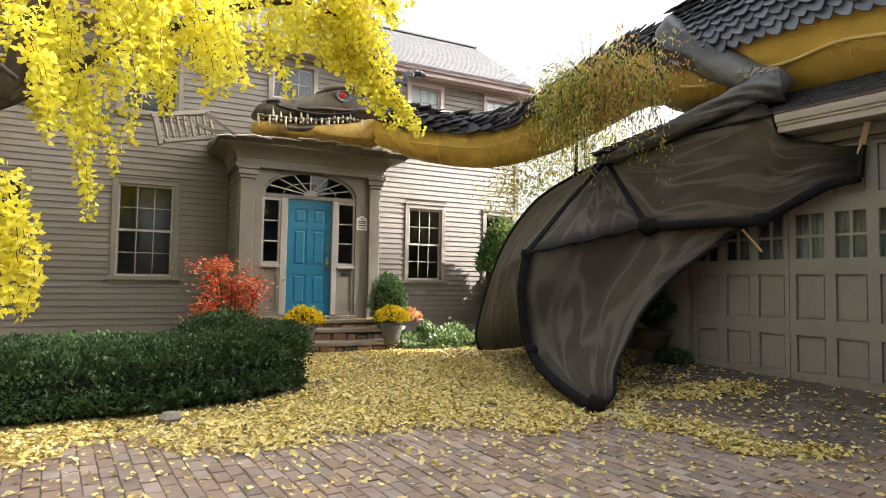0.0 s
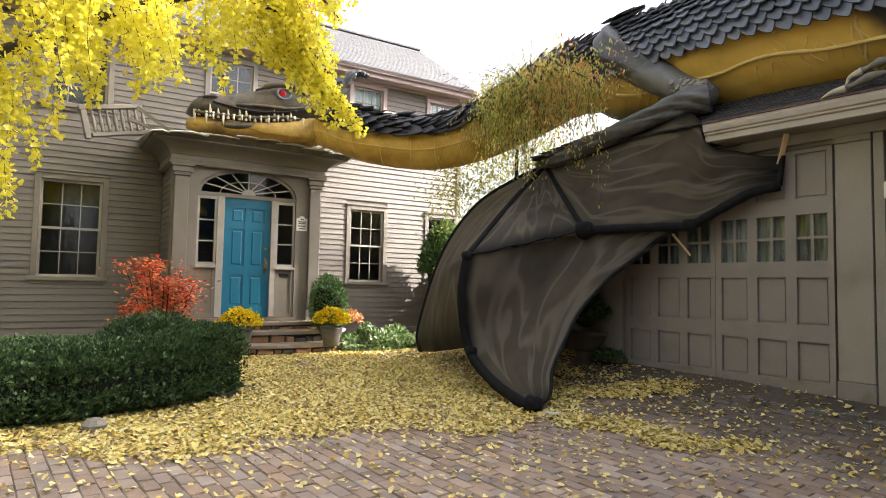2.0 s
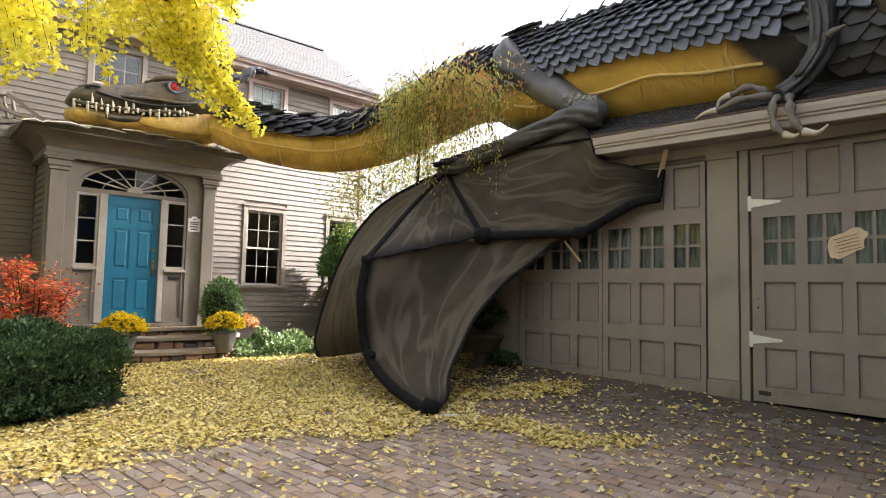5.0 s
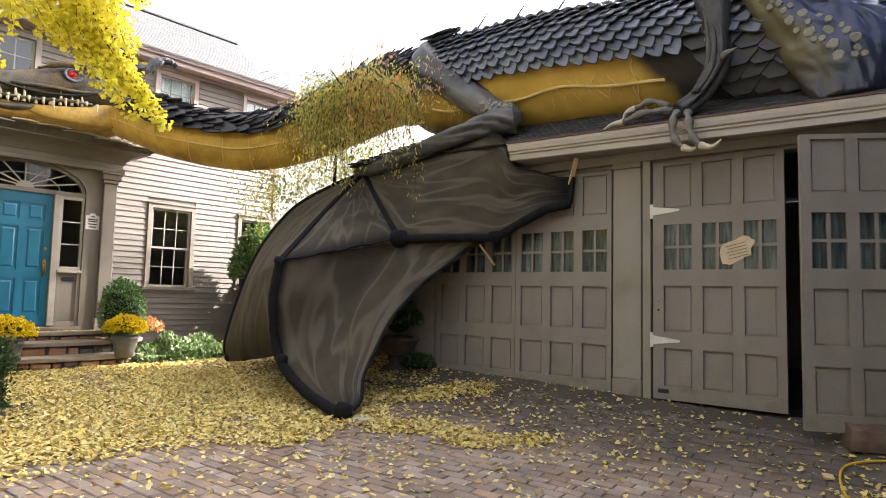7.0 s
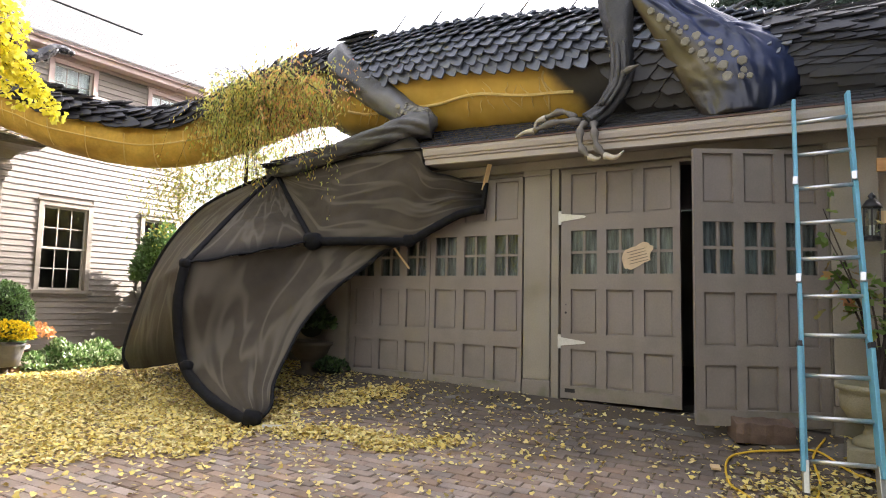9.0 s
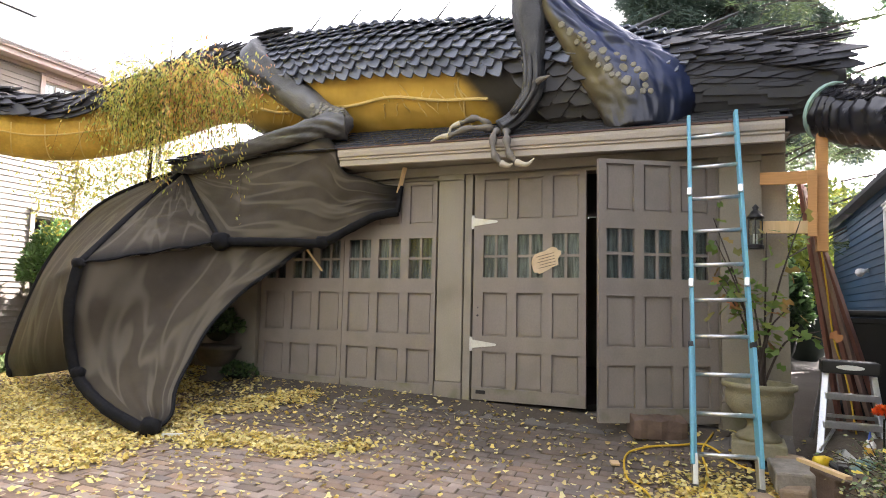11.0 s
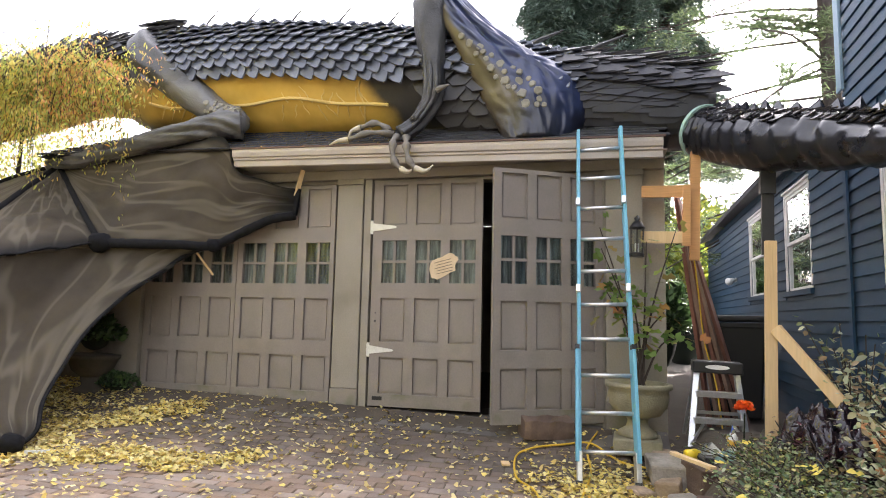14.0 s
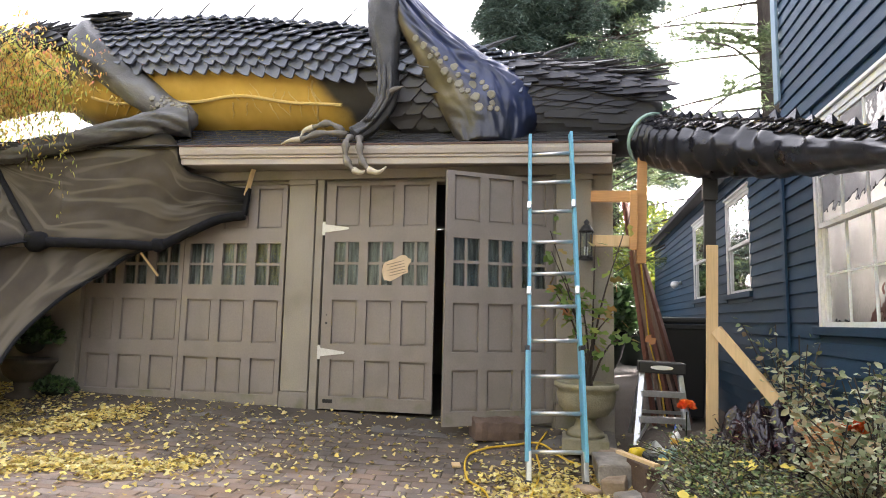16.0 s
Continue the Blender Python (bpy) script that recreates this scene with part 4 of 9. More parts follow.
# ---- dragon sculpture on the garage roof ----
def zoned(name, dark, light, expr, soft=0.12, rough=0.6, noise_amount=0.25):
    """Sprayed paint: dark to light over a soft edge; expr = list of (axis, place, sign) that all must hold."""
    m = mat(name, *dark, scale=4, rough=rough, bump=0.25, fine=55)
    n, l = m.node_tree.nodes, m.node_tree.links
    bs = n["Principled BSDF"]
    src = bs.inputs["Base Color"].links[0].from_socket
    tc, sp, ns = n.new("ShaderNodeTexCoord"), n.new("ShaderNodeSeparateXYZ"), n.new("ShaderNodeTexNoise")
    ns.inputs["Scale"].default_value, ns.inputs["Detail"].default_value = 3.0, 5
    l.new(tc.outputs["Object"], sp.inputs[0]), l.new(tc.outputs["Object"], ns.inputs["Vector"])
    fac = None
    for axis, place, sign in expr:
        if isinstance(axis, tuple):
            dp = n.new("ShaderNodeVectorMath")
            dp.operation = "DOT_PRODUCT"
            dp.inputs[1].default_value = axis
            l.new(tc.outputs["Object"], dp.inputs[0])
            along = dp.outputs["Value"]
        else:
            along = sp.outputs[axis]
        ad, mr = n.new("ShaderNodeMath"), n.new("ShaderNodeMapRange")
        ad.operation = "MULTIPLY_ADD"
        ad.inputs[1].default_value = noise_amount
        l.new(ns.outputs["Fac"], ad.inputs[0]), l.new(along, ad.inputs[2])
        lo, hi = place + noise_amount * 0.5 - soft, place + noise_amount * 0.5 + soft
        mr.interpolation_type = "SMOOTHSTEP"
        mr.inputs[1].default_value, mr.inputs[2].default_value = (lo, hi)
        mr.inputs[3].default_value, mr.inputs[4].default_value = (0, 1) if sign > 0 else (1, 0)
        l.new(ad.outputs[0], mr.inputs[0])
        if fac is None:
            fac = mr.outputs[0]
        else:
            mu = n.new("ShaderNodeMath")
            mu.operation = "MULTIPLY"
            l.new(fac, mu.inputs[0]), l.new(mr.outputs[0], mu.inputs[1])
            fac = mu.outputs[0]
    n2, lm, mx = n.new("ShaderNodeTexNoise"), n.new("ShaderNodeMix"), n.new("ShaderNodeMix")
    n2.inputs["Scale"].default_value = 4.5
    l.new(tc.outputs["Object"], n2.inputs["Vector"])
    for k in (lm, mx):
        k.data_type = "RGBA"
    lm.inputs[6].default_value, lm.inputs[7].default_value = (*light[0], 1), (*light[1], 1)
    l.new(n2.outputs["Fac"], lm.inputs[0])
    l.new(fac, mx.inputs[0]), l.new(src, mx.inputs[6]), l.new(lm.outputs[2], mx.inputs[7]), l.new(mx.outputs[2], bs.inputs["Base Color"])
    return m


OCHRE = ((0.52, 0.31, 0.045), (0.78, 0.54, 0.13))
M_BODY = zoned("sprayed_body_paint", ((0.022, 0.022, 0.024), (0.05, 0.048, 0.045)), OCHRE, [("Z", 4.03, -1), ((0, 1, -0.7), 0.2, 1), ((0, -0.25, 1), 2.15, 1)], soft=0.13)
M_NECK = mat("ochre_neck_foam", OCHRE[0], OCHRE[1], scale=4, rough=0.6, bump=0.3, fine=30, dirt=((0.14, 0.07, 0.01), 0.6))
M_JAW = mat("stained_ochre_jaw", (0.34, 0.2, 0.035), (0.60, 0.4, 0.09), scale=6, rough=0.5, bump=0.5, fine=24, dirt=((0.05, 0.03, 0.012), 0.85))
M_PLATE = mat("blue_black_foam_plate", (0.08, 0.09, 0.112), (0.14, 0.155, 0.186), scale=7, rough=0.42, bump=0.15, fine=60, vary=0.3)
M_HEAD = mat("dark_olive_head_paint", (0.014, 0.013, 0.011), (0.10, 0.085, 0.055), scale=9, rough=0.5, bump=0.8, fine=26, dirt=((0.15, 0.10, 0.045), 0.75))
M_LIMB = zoned("grey_limb_paint", ((0.022, 0.022, 0.024), (0.075, 0.074, 0.072)), ((0.085, 0.085, 0.086), (0.17, 0.168, 0.16)), [("Z", 3.98, -1), ("Y", 2.9, 1)], soft=0.16, rough=0.45, noise_amount=0.5)
M_LIMB.node_tree.nodes["Bump"].inputs["Strength"].default_value = 0.7
M_CLAW = mat("bone_claw_paint", (0.42, 0.37, 0.27), (0.55, 0.5, 0.38), scale=12, rough=0.45, bump=0.1)
M_FOOT = mat("grey_foot_foam", (0.10, 0.09, 0.075), (0.2, 0.18, 0.15), scale=9, rough=0.6, bump=0.5, fine=40)
M_BLACKSHEET = mat("glossy_black_plastic_sheet", (0.008, 0.008, 0.01), (0.02, 0.02, 0.024), scale=6, rough=0.26, bump=0.5, fine=9)
M_BLUESHEET = mat("blue_black_thigh_sheet", (0.014, 0.022, 0.058), (0.038, 0.054, 0.135), scale=5, rough=0.33, bump=0.35, fine=14)


def tan_and_shadow_zones(m):
    """Tan paint over the front of the sheet; black towards its foot paints in the shadow there."""
    n, l = m.node_tree.nodes, m.node_tree.links
    bs = n["Principled BSDF"]
    src = bs.inputs["Base Color"].links[0].from_socket
    uv, sp, tc, ns = n.new("ShaderNodeUVMap"), n.new("ShaderNodeSeparateXYZ"), n.new("ShaderNodeTexCoord"), n.new("ShaderNodeTexNoise")
    uv.uv_map = "sheet"
    ns.inputs["Scale"].default_value, ns.inputs["Detail"].default_value = 4.0, 5
    l.new(uv.outputs[0], sp.inputs[0]), l.new(tc.outputs["Object"], ns.inputs["Vector"])
    past, across = n.new("ShaderNodeMapRange"), n.new("ShaderNodeMath")
    past.inputs[1].default_value, past.inputs[2].default_value, past.inputs[4].default_value = 0.4, 0.75, 0.17
    across.operation = "SUBTRACT"
    l.new(sp.outputs["X"], past.inputs[0]), l.new(sp.outputs["Y"], across.inputs[0]), l.new(past.outputs[0], across.inputs[1])
    # Y zone: tan paint; X zone: shadow at the foot, put into the colour
    for axis, lo, hi, a, b, amount, colours in (("Y", 0.10, 0.24, 1, 0, 0.22, ((0.04, 0.034, 0.02), (0.17, 0.138, 0.075))), ("X", 0.66, 0.98, 0, 0.88, 0.3, ((0.005, 0.005, 0.007), (0.012, 0.012, 0.014)))):
        ad, mr, cm, mx = n.new("ShaderNodeMath"), n.new("ShaderNodeMapRange"), n.new("ShaderNodeMix"), n.new("ShaderNodeMix")
        ad.operation = "MULTIPLY_ADD"
        ad.inputs[1].default_value = amount
        l.new(ns.outputs["Fac"], ad.inputs[0]), l.new(across.outputs[0] if axis == "Y" else sp.outputs[axis], ad.inputs[2])
        mr.interpolation_type = "SMOOTHSTEP"
        mr.inputs[1].default_value, mr.inputs[2].default_value, mr.inputs[3].default_value, mr.inputs[4].default_value = lo + amount * 0.5, hi + amount * 0.5, a, b
        l.new(ad.outputs[0], mr.inputs[0])
        for k in (cm, mx):
            k.data_type = "RGBA"
        cm.inputs[6].default_value, cm.inputs[7].default_value = (*colours[0], 1), (*colours[1], 1)
        l.new(ns.outputs["Fac"], cm.inputs[0]), l.new(mr.outputs[0], mx.inputs[0]), l.new(src, mx.inputs[6]), l.new(cm.outputs[2], mx.inputs[7])
        src = mx.outputs[2]
    l.new(src, bs.inputs["Base Color"])


tan_and_shadow_zones(M_BLUESHEET)
M_PEBBLE = mat("pale_painted_pebble_scale", (0.17, 0.16, 0.12), (0.27, 0.255, 0.20), scale=9, rough=0.6)
M_RIB = mat("matt_black_rib_wrap", (0.005, 0.005, 0.006), (0.013, 0.013, 0.015), scale=14, rough=0.85, bump=0.4, fine=40)
M_RIB.node_tree.nodes["Principled BSDF"].inputs["Specular IOR Level"].default_value = 0.2
M_EYE = plain("red_eye_glass", (0.75, 0.02, 0.02), 0.08)
M_VEIN = mat("ochre_seam_foam", (0.66, 0.48, 0.16), (0.75, 0.58, 0.24), scale=8, rough=0.6)

dragon = thing("dragon_sculpture", "huge black and ochre dragon sculpture lying over the garage roof", "sculpture")
# y along the roof, centre x, centre z, half depth, half height
SECT = [(6.85, 7.95, 4.27, 0.36, 0.36), (6.5, 7.98, 4.26, 0.55, 0.56), (6.1, 8.0, 4.22, 0.70, 0.70), (5.5, 8.0, 4.16, 0.80, 0.74), (4.8, 8.0, 4.13, 0.84, 0.75), (4.0, 8.0, 4.08, 0.85, 0.73), (3.2, 8.0, 4.02, 0.84, 0.69), (2.4, 8.0, 3.94, 0.80, 0.64),
        (1.6, 7.98, 3.82, 0.72, 0.57), (0.9, 7.95, 3.70, 0.62, 0.50), (0.3, 7.88, 3.64, 0.54, 0.46), (-0.25, 7.8, 3.54, 0.46, 0.39), (-0.7, 7.7, 3.46, 0.38, 0.32)]


def body_at(y):
    s = SECT
    for (a, b) in zip(s, s[1:]):
        if b[0] <= y <= a[0]:
            t = (a[0] - y) / (a[0] - b[0])
            return [a[k] + (b[k] - a[k]) * t for k in range(1, 5)]
    return list((s[0] if y > s[0][0] else s[-1])[1:])


def body_point(y, a, lift=0.0):
    """a: angle round the trunk, 0 to the court (-x), 90 degrees on top."""
    cx, cz, rx, rz = body_at(y)
    return Vector((cx - (rx + lift) * math.cos(a), y, cz + (rz + lift) * math.sin(a)))


m = Mesh()
rings = []
for i in range(64):
    y = 6.85 - 7.55 * i / 63
    rings.append([body_point(y, 2 * math.pi * j / 40, 0.012 * noise.noise(Vector((y * 2, j * 0.6, 3)))) for j in range(40)])
part("body", m.loft(rings), M_BODY, dragon, smooth=True)
# seams and raised veins on the belly
part("belly_seam", Mesh().tube([body_point(y, -0.55 + 0.05 * math.sin(y * 2.1) + 0.03 * math.sin(y * 5.3), 0.012) for y in [5.95 - 0.1 * k for k in range(34)]], 0.019, 7), M_VEIN, dragon)
rnd = random.Random(5)
for k in range(16):
    y0 = 3.95 - 0.07 * k + rnd.uniform(-0.04, 0.04)
    sg, bend = (1 if k % 2 else -1), rnd.uniform(-0.05, 0.05)
    pts = [body_point(y0 + bend * q * 0.6 + rnd.uniform(-0.012, 0.012), -0.56 + sg * (0.02 + 0.05 * q), 0.006) for q in range(rnd.randint(4, 6))]
    part("belly_vein", Mesh().tube(pts, [0.009 * (1 - 0.6 * i / len(pts)) for i in range(len(pts))], 5), M_VEIN, dragon)
for k in range(5):
    y0 = 5.6 - 0.16 * k
    part("belly_vein", Mesh().tube([body_point(y0 + 0.06 * q, -0.5 - 0.08 * q + 0.02 * math.sin(k + q), 0.006) for q in range(5)], [0.014, 0.012, 0.01, 0.008, 0.004], 5), M_VEIN, dragon)
part("belly_seam", Mesh().tube([body_point(2.96 + 0.02 * math.sin(k), -0.2 - 0.08 * k, 0.008) for k in range(12)], 0.012, 6), M_VEIN, dragon)

# overlapping plates
def plate_mesh(name, w, h, thick, pointed=True):
    tip = [(0.5, 0.0), (0.5, -0.52), (0.28, -0.8), (0.05, -0.98), (-0.05, -0.98), (-0.28, -0.8), (-0.5, -0.52), (-0.5, 0.0)] if pointed else [(0.5, 0.0), (0.53, -0.5), (0.4, -0.82), (0.0, -0.98), (-0.4, -0.82), (-0.53, -0.5), (-0.5, 0.0)]
    m = Mesh()
    n = len(tip)
    m.v = [(x * w, y * h, 0.1 * w * (0.25 - x * x)) for x, y in tip] + [(x * w, y * h, -thick + 0.1 * w * (0.25 - x * x)) for x, y in tip]
    m.f = [tuple(range(n - 1, -1, -1)), tuple(range(n, 2 * n))] + [(k, (k + 1) % n, (k + 1) % n + n, k + n) for k in range(n)]
    me = bpy.data.meshes.new(name)
    me.from_pydata(m.v, [], m.f)
    me.materials.append(M_PLATE)
    return me, m


PLATE, PLATE_M = plate_mesh("plate", 0.2, 0.34, 0.018)
BIGPLATE, BIG_M = plate_mesh("round_plate", 0.34, 0.36, 0.016, False)
spare = Mesh()
count = 0


def put_plate(me, src, p, down, out, tilt, scale, single):
    """A plate whose root is at p; down: the way its tip points; out: outward."""
    side = down.cross(out).normalized()
    m3 = Matrix((side, -down.normalized(), side.cross(-down.normalized()))).transposed().to_4x4()
    m3 = Matrix.Translation(p) @ m3 @ Matrix.Rotation(tilt, 4, "X") @ Matrix.Diagonal((scale, scale, scale, 1))
    if single:
        ob = link("plate", me, dragon)
        ob.matrix_basis = m3
    else:
        spare.add([m3 @ Vector(v) for v in src.v], src.f)


rnd = random.Random(11)
for row in range(14):
    a = 0.13 + row * 0.132
    ny = 34
    for k in range(ny):
        y = 6.3 - 0.176 * k - (0.088 if row % 2 else 0)
        if y < 0.75 or y > 6.1 + 0.06 * row or (row < 2 and y < 2.6):
            continue
        p = body_point(y, a, 0.02)
        out = (body_point(y, a, 1) - p).normalized()
        down = (body_point(y, a - 0.02) - body_point(y, a)).normalized() + Vector((0, -0.58, 0))
        down = (down - out * down.dot(out)).normalized()
        one = row < 11 and y > 2.2
        put_plate(PLATE, PLATE_M, p, down, out, rnd.uniform(0.13, 0.22), rnd.uniform(0.96, 1.08), one and count < 290)
        count += one
tagged(part("plate_cover", spare, M_PLATE, dragon), kind="stuff")
spare = Mesh()
# large rounded plates on the flank
for row in range(8):
    a = -0.55 + row * 0.2
    for k in range(14):
        y = 2.55 - 0.22 * k - (0.11 if row % 2 else 0)
        if y < 1.3 or y > 2.6 - 0.12 * abs(row - 5):
            continue
        p = body_point(y, a, 0.015)
        out = (body_point(y, a, 1) - p).normalized()
        down = (body_point(y, a - 0.02) - body_point(y, a)).normalized() + Vector((0, -0.5, 0))
        down = (down - out * down.dot(out)).normalized()
        put_plate(BIGPLATE, BIG_M, p, down, out, rnd.uniform(0.04, 0.1), rnd.uniform(0.9, 1.1), False)
M_FLANK = mat("brown_grey_flank_plate", (0.026, 0.026, 0.029), (0.055, 0.053, 0.050), scale=3, rough=0.62, bump=0.2)
tagged(part("flank_cover", spare, M_FLANK, dragon), kind="stuff")
spare = Mesh()
# long lapped plates on the top of the rump, broad flat ones below
LONG, LONG_M = plate_mesh("long_plate", 0.17, 0.60, 0.014)
WIDE, WIDE_M = plate_mesh("wide_plate", 0.30, 0.52, 0.012)
for row in range(13):
    a = -0.6 + row * 0.165
    high = row >= 6
    for k in range(13):
        y = 1.05 - (0.145 if high else 0.27) * k - (0.07 if row % 2 else 0)
        if y < -0.30:
            continue
        p = body_point(y, a, 0.03)
        out = (body_point(y, a, 1) - p).normalized()
        down = Vector((-0.3, -1, -0.22 if high else -0.1))
        down = (down - out * down.dot(out)).normalized()
        put_plate(LONG if high else WIDE, LONG_M if high else WIDE_M, p, down, out, rnd.uniform(0.05, 0.13) if high else rnd.uniform(0.01, 0.035), rnd.uniform(0.85, 1.1), False)
M_RUMP = mat("charcoal_foam_sheet", (0.017, 0.018, 0.022), (0.034, 0.036, 0.044), scale=5, rough=0.6, bump=0.2)
tagged(part("rump_cover", spare, M_RUMP, dragon), kind="stuff")
for k in range(7):
    y = 6.3 - 0.66 * k
    b = body_point(y, 1.25)
    part("back_spike", Mesh().tube([b, b + Vector((0.02, -0.13, 0.18)), b + Vector((0.04, -0.28, 0.37))], [0.018, 0.012, 0.005], 6), M_LIMB, dragon)
for y, L in ((1.3, 0.5), (0.7, 0.55)):
    b = body_point(y, 1.0)
    part("rump_spike", Mesh().tube([b, b + Vector((0.02, -0.5 * L, 0.3 * L)), b + Vector((0.04, -1.0 * L, 0.5 * L))], [0.035, 0.028, 0.008], 7), M_LIMB, dragon)


def wrinkled(pts, keys, n, amp, around, along, seed, twist=0.0):
    """A slack skin over a path: creases run along it; gives the mesh and a way to find its surface."""
    pts = [Vector(p) for p in pts]
    N = len(pts)
    radii = [float(np.interp(i / (N - 1), [q / (len(keys) - 1) for q in range(len(keys))], keys)) for i in range(N)]
    frames, side = [], None
    for i, p in enumerate(pts):
        t = (pts[min(i + 1, N - 1)] - pts[max(i - 1, 0)]).normalized()
        if side is None:
            side = t.cross(Vector((0, 0, 1)))
            side = side.normalized() if side.length > 0.05 else Vector((1, 0, 0))
        side = (side - t * side.dot(t)).normalized()
        frames.append((side, side.cross(t), t))

    def surf(s, a, lift=0.0):
        i = min(N - 1, max(0, int(round(s * (N - 1)))))
        sd, up, t = frames[i]
        b = a + twist * s
        q = noise.noise(Vector((math.cos(b) * around, math.sin(b) * around, s * along + seed)))
        q2 = noise.noise(Vector((math.cos(b) * around * 2.3, math.sin(b) * around * 2.3, s * along * 2 + seed + 9)))
        d = sd * math.cos(a) + up * math.sin(a)
        return pts[i] + d * (radii[i] + amp * (0.5 - 2.2 * abs(q)) + amp * 0.5 * (0.4 - 1.8 * abs(q2)) + lift), d, t

    m = Mesh()
    m.loft([[surf(i / (N - 1), 2 * math.pi * j / n)[0] for j in range(n)] for i in range(N)])
    return m, surf


def pebbles(surf, length, radius, inside, count, w0, w1, seed):
    """A close-set patch of flat scales on a skin; inside(s, a) says where they lie."""
    r, kept, m = random.Random(seed), [], Mesh()
    for _ in range(count * 160):
        s, a = r.random(), r.uniform(-math.pi, math.pi)
        if len(kept) >= count or not inside(s, a):
            continue
        w = r.uniform(w0, w1)
        if any(math.hypot((s - q[0]) * length, (a - q[1]) * radius) < 0.93 * (w + q[2]) for q in kept):
            continue
        kept.append((s, a, w))
        c, d, t = surf(s, a)
        e1 = d.cross(t).normalized()
        jit = [r.uniform(-0.25, 0.25) for _ in range(7)]
        m.loft([[c + d * h + (e1 * math.cos(q) + t * math.sin(q)) * w * sc for q in [2 * math.pi * j / 7 + jit[j] for j in range(7)]] for h, sc in ((-0.02, 1), (0.006, 0.96), (0.012, 0.75))])
    return m


# neck
M_NECKPLATE = mat("black_neck_plate", (0.012, 0.012, 0.015), (0.03, 0.03, 0.036), scale=7, rough=0.5, bump=0.15)
NECK = [(5.02, 10.25, 3.80, 0.34), (5.2, 9.95, 3.70, 0.36), (5.50, 9.42, 3.50, 0.37), (6.2, 8.82, 3.42, 0.39), (6.74, 8.19, 3.58, 0.41), (7.28, 7.66, 3.95, 0.45), (7.66, 7.11, 4.28, 0.48), (7.93, 6.62, 4.34, 0.50)]
cp = smooth_path([n[:3] for n in NECK], 8)
cr = [NECK[min(i // 8, 7)][3] + (NECK[min(i // 8 + 1, 7)][3] - NECK[min(i // 8, 7)][3]) * (i % 8) / 8 for i in range(len(cp))]
part("neck", Mesh().tube(cp, [r * (1 + 0.015 * (i % 4 == 0)) for i, r in enumerate(cr)], 28), M_NECK, dragon, "ochre banded neck", smooth=True)
sp2 = Mesh()
up_ = Vector((0, 0, 1))
for i in range(1, len(cp) - 1):
    t = (cp[i + 1] - cp[i - 1]).normalized()
    s = t.cross(up_).normalized()
    u = s.cross(t)
    for q in range(9):
        a = radians(-58 + 14.5 * q + (7 if i % 2 else 0))
        out = (u * math.cos(a) + s * math.sin(a)).normalized()
        p = cp[i] + out * (cr[i] + 0.02)
        down = (t * 0.8 + out.cross(t).cross(out) * 0 + Vector((0, 0, -0.3)))
        down = (down - out * down.dot(out)).normalized()
        side = down.cross(out).normalized()
        m3 = Matrix((side, -down, side.cross(-down))).transposed().to_4x4()
        m3 = Matrix.Translation(p) @ m3 @ Matrix.Rotation(rnd.uniform(0.12, 0.5), 4, "X") @ Matrix.Diagonal((1.0, 1.1, 1, 1))
        sp2.add([m3 @ Vector(v) for v in PLATE_M.v], PLATE_M.f)
tagged(part("neck_plate_cover", sp2, M_NECKPLATE, dragon), kind="stuff")
seam = []
for i in range(len(cp)):
    t = (cp[min(i + 1, len(cp) - 1)] - cp[max(i - 1, 0)]).normalized()
    s = t.cross(up_).normalized()
    if s.dot(Vector((0.45, 0.9, 0))) > 0:
        s = -s
    u = up_
    seam.append(cp[i] + (s * math.cos(-0.35) + u * math.sin(-0.35)) * (cr[i] + 0.006))
part("neck_seam", Mesh().tube(seam, 0.011, 6), M_VEIN, dragon)
for i in range(2, len(cp) - 2, 4):
    t = (cp[i + 1] - cp[i - 1]).normalized()
    s = t.cross(up_).normalized()
    if s.dot(Vector((0.45, 0.9, 0))) > 0:
        s = -s
    ring = [cp[i] + (s * math.cos(a) + up_ * math.sin(a)) * (cr[i] + 0.004) for a in [radians(-100 + 10 * k) for k in range(11)]]
    part("neck_band", Mesh().tube(ring, 0.008, 5), M_VEIN, dragon)

# head, lying on the portico roof with its snout to -x
HY = 10.62


def head_ring(x, z0, z1, w, drop=0.0, n=20, k=2.6):
    cz, hz = (z0 + z1) / 2, (z1 - z0) / 2
    out = []
    for j in range(n):
        a = 2 * math.pi * j / n
        c, s = math.cos(a), math.sin(a)
        e = 2 / k
        out.append((x, HY + w * math.copysign(abs(c) ** e, c), cz + hz * math.copysign(abs(s) ** e, s)))
    return out


SK = [(2.85, 3.75, 3.84, 0.15), (2.91, 3.72, 3.95, 0.24), (3.03, 3.71, 4.04, 0.29), (3.22, 3.71, 4.09, 0.31), (3.5, 3.72, 4.15, 0.32), (3.8, 3.74, 4.25, 0.35), (4.05, 3.78, 4.37, 0.39), (4.25, 3.81, 4.46, 0.43), (4.5, 3.81, 4.49, 0.46), (4.75, 3.78, 4.45, 0.45), (5.0, 3.72, 4.32, 0.40), (5.2, 3.7, 4.2, 0.33)]
head = part("head", Mesh().loft([head_ring(*s) for s in SK]), M_HEAD, dragon, "dark olive reptile head with bared teeth", smooth=True)
JW = [(2.85, 3.52, 3.66, 0.15), (2.95, 3.47, 3.70, 0.25), (3.2, 3.46, 3.71, 0.29), (3.6, 3.46, 3.72, 0.31), (4.0, 3.46, 3.76, 0.36), (4.4, 3.47, 3.82, 0.43), (4.75, 3.48, 3.95, 0.47), (4.95, 3.5, 4.02, 0.46), (5.06, 3.55, 3.98, 0.42)]
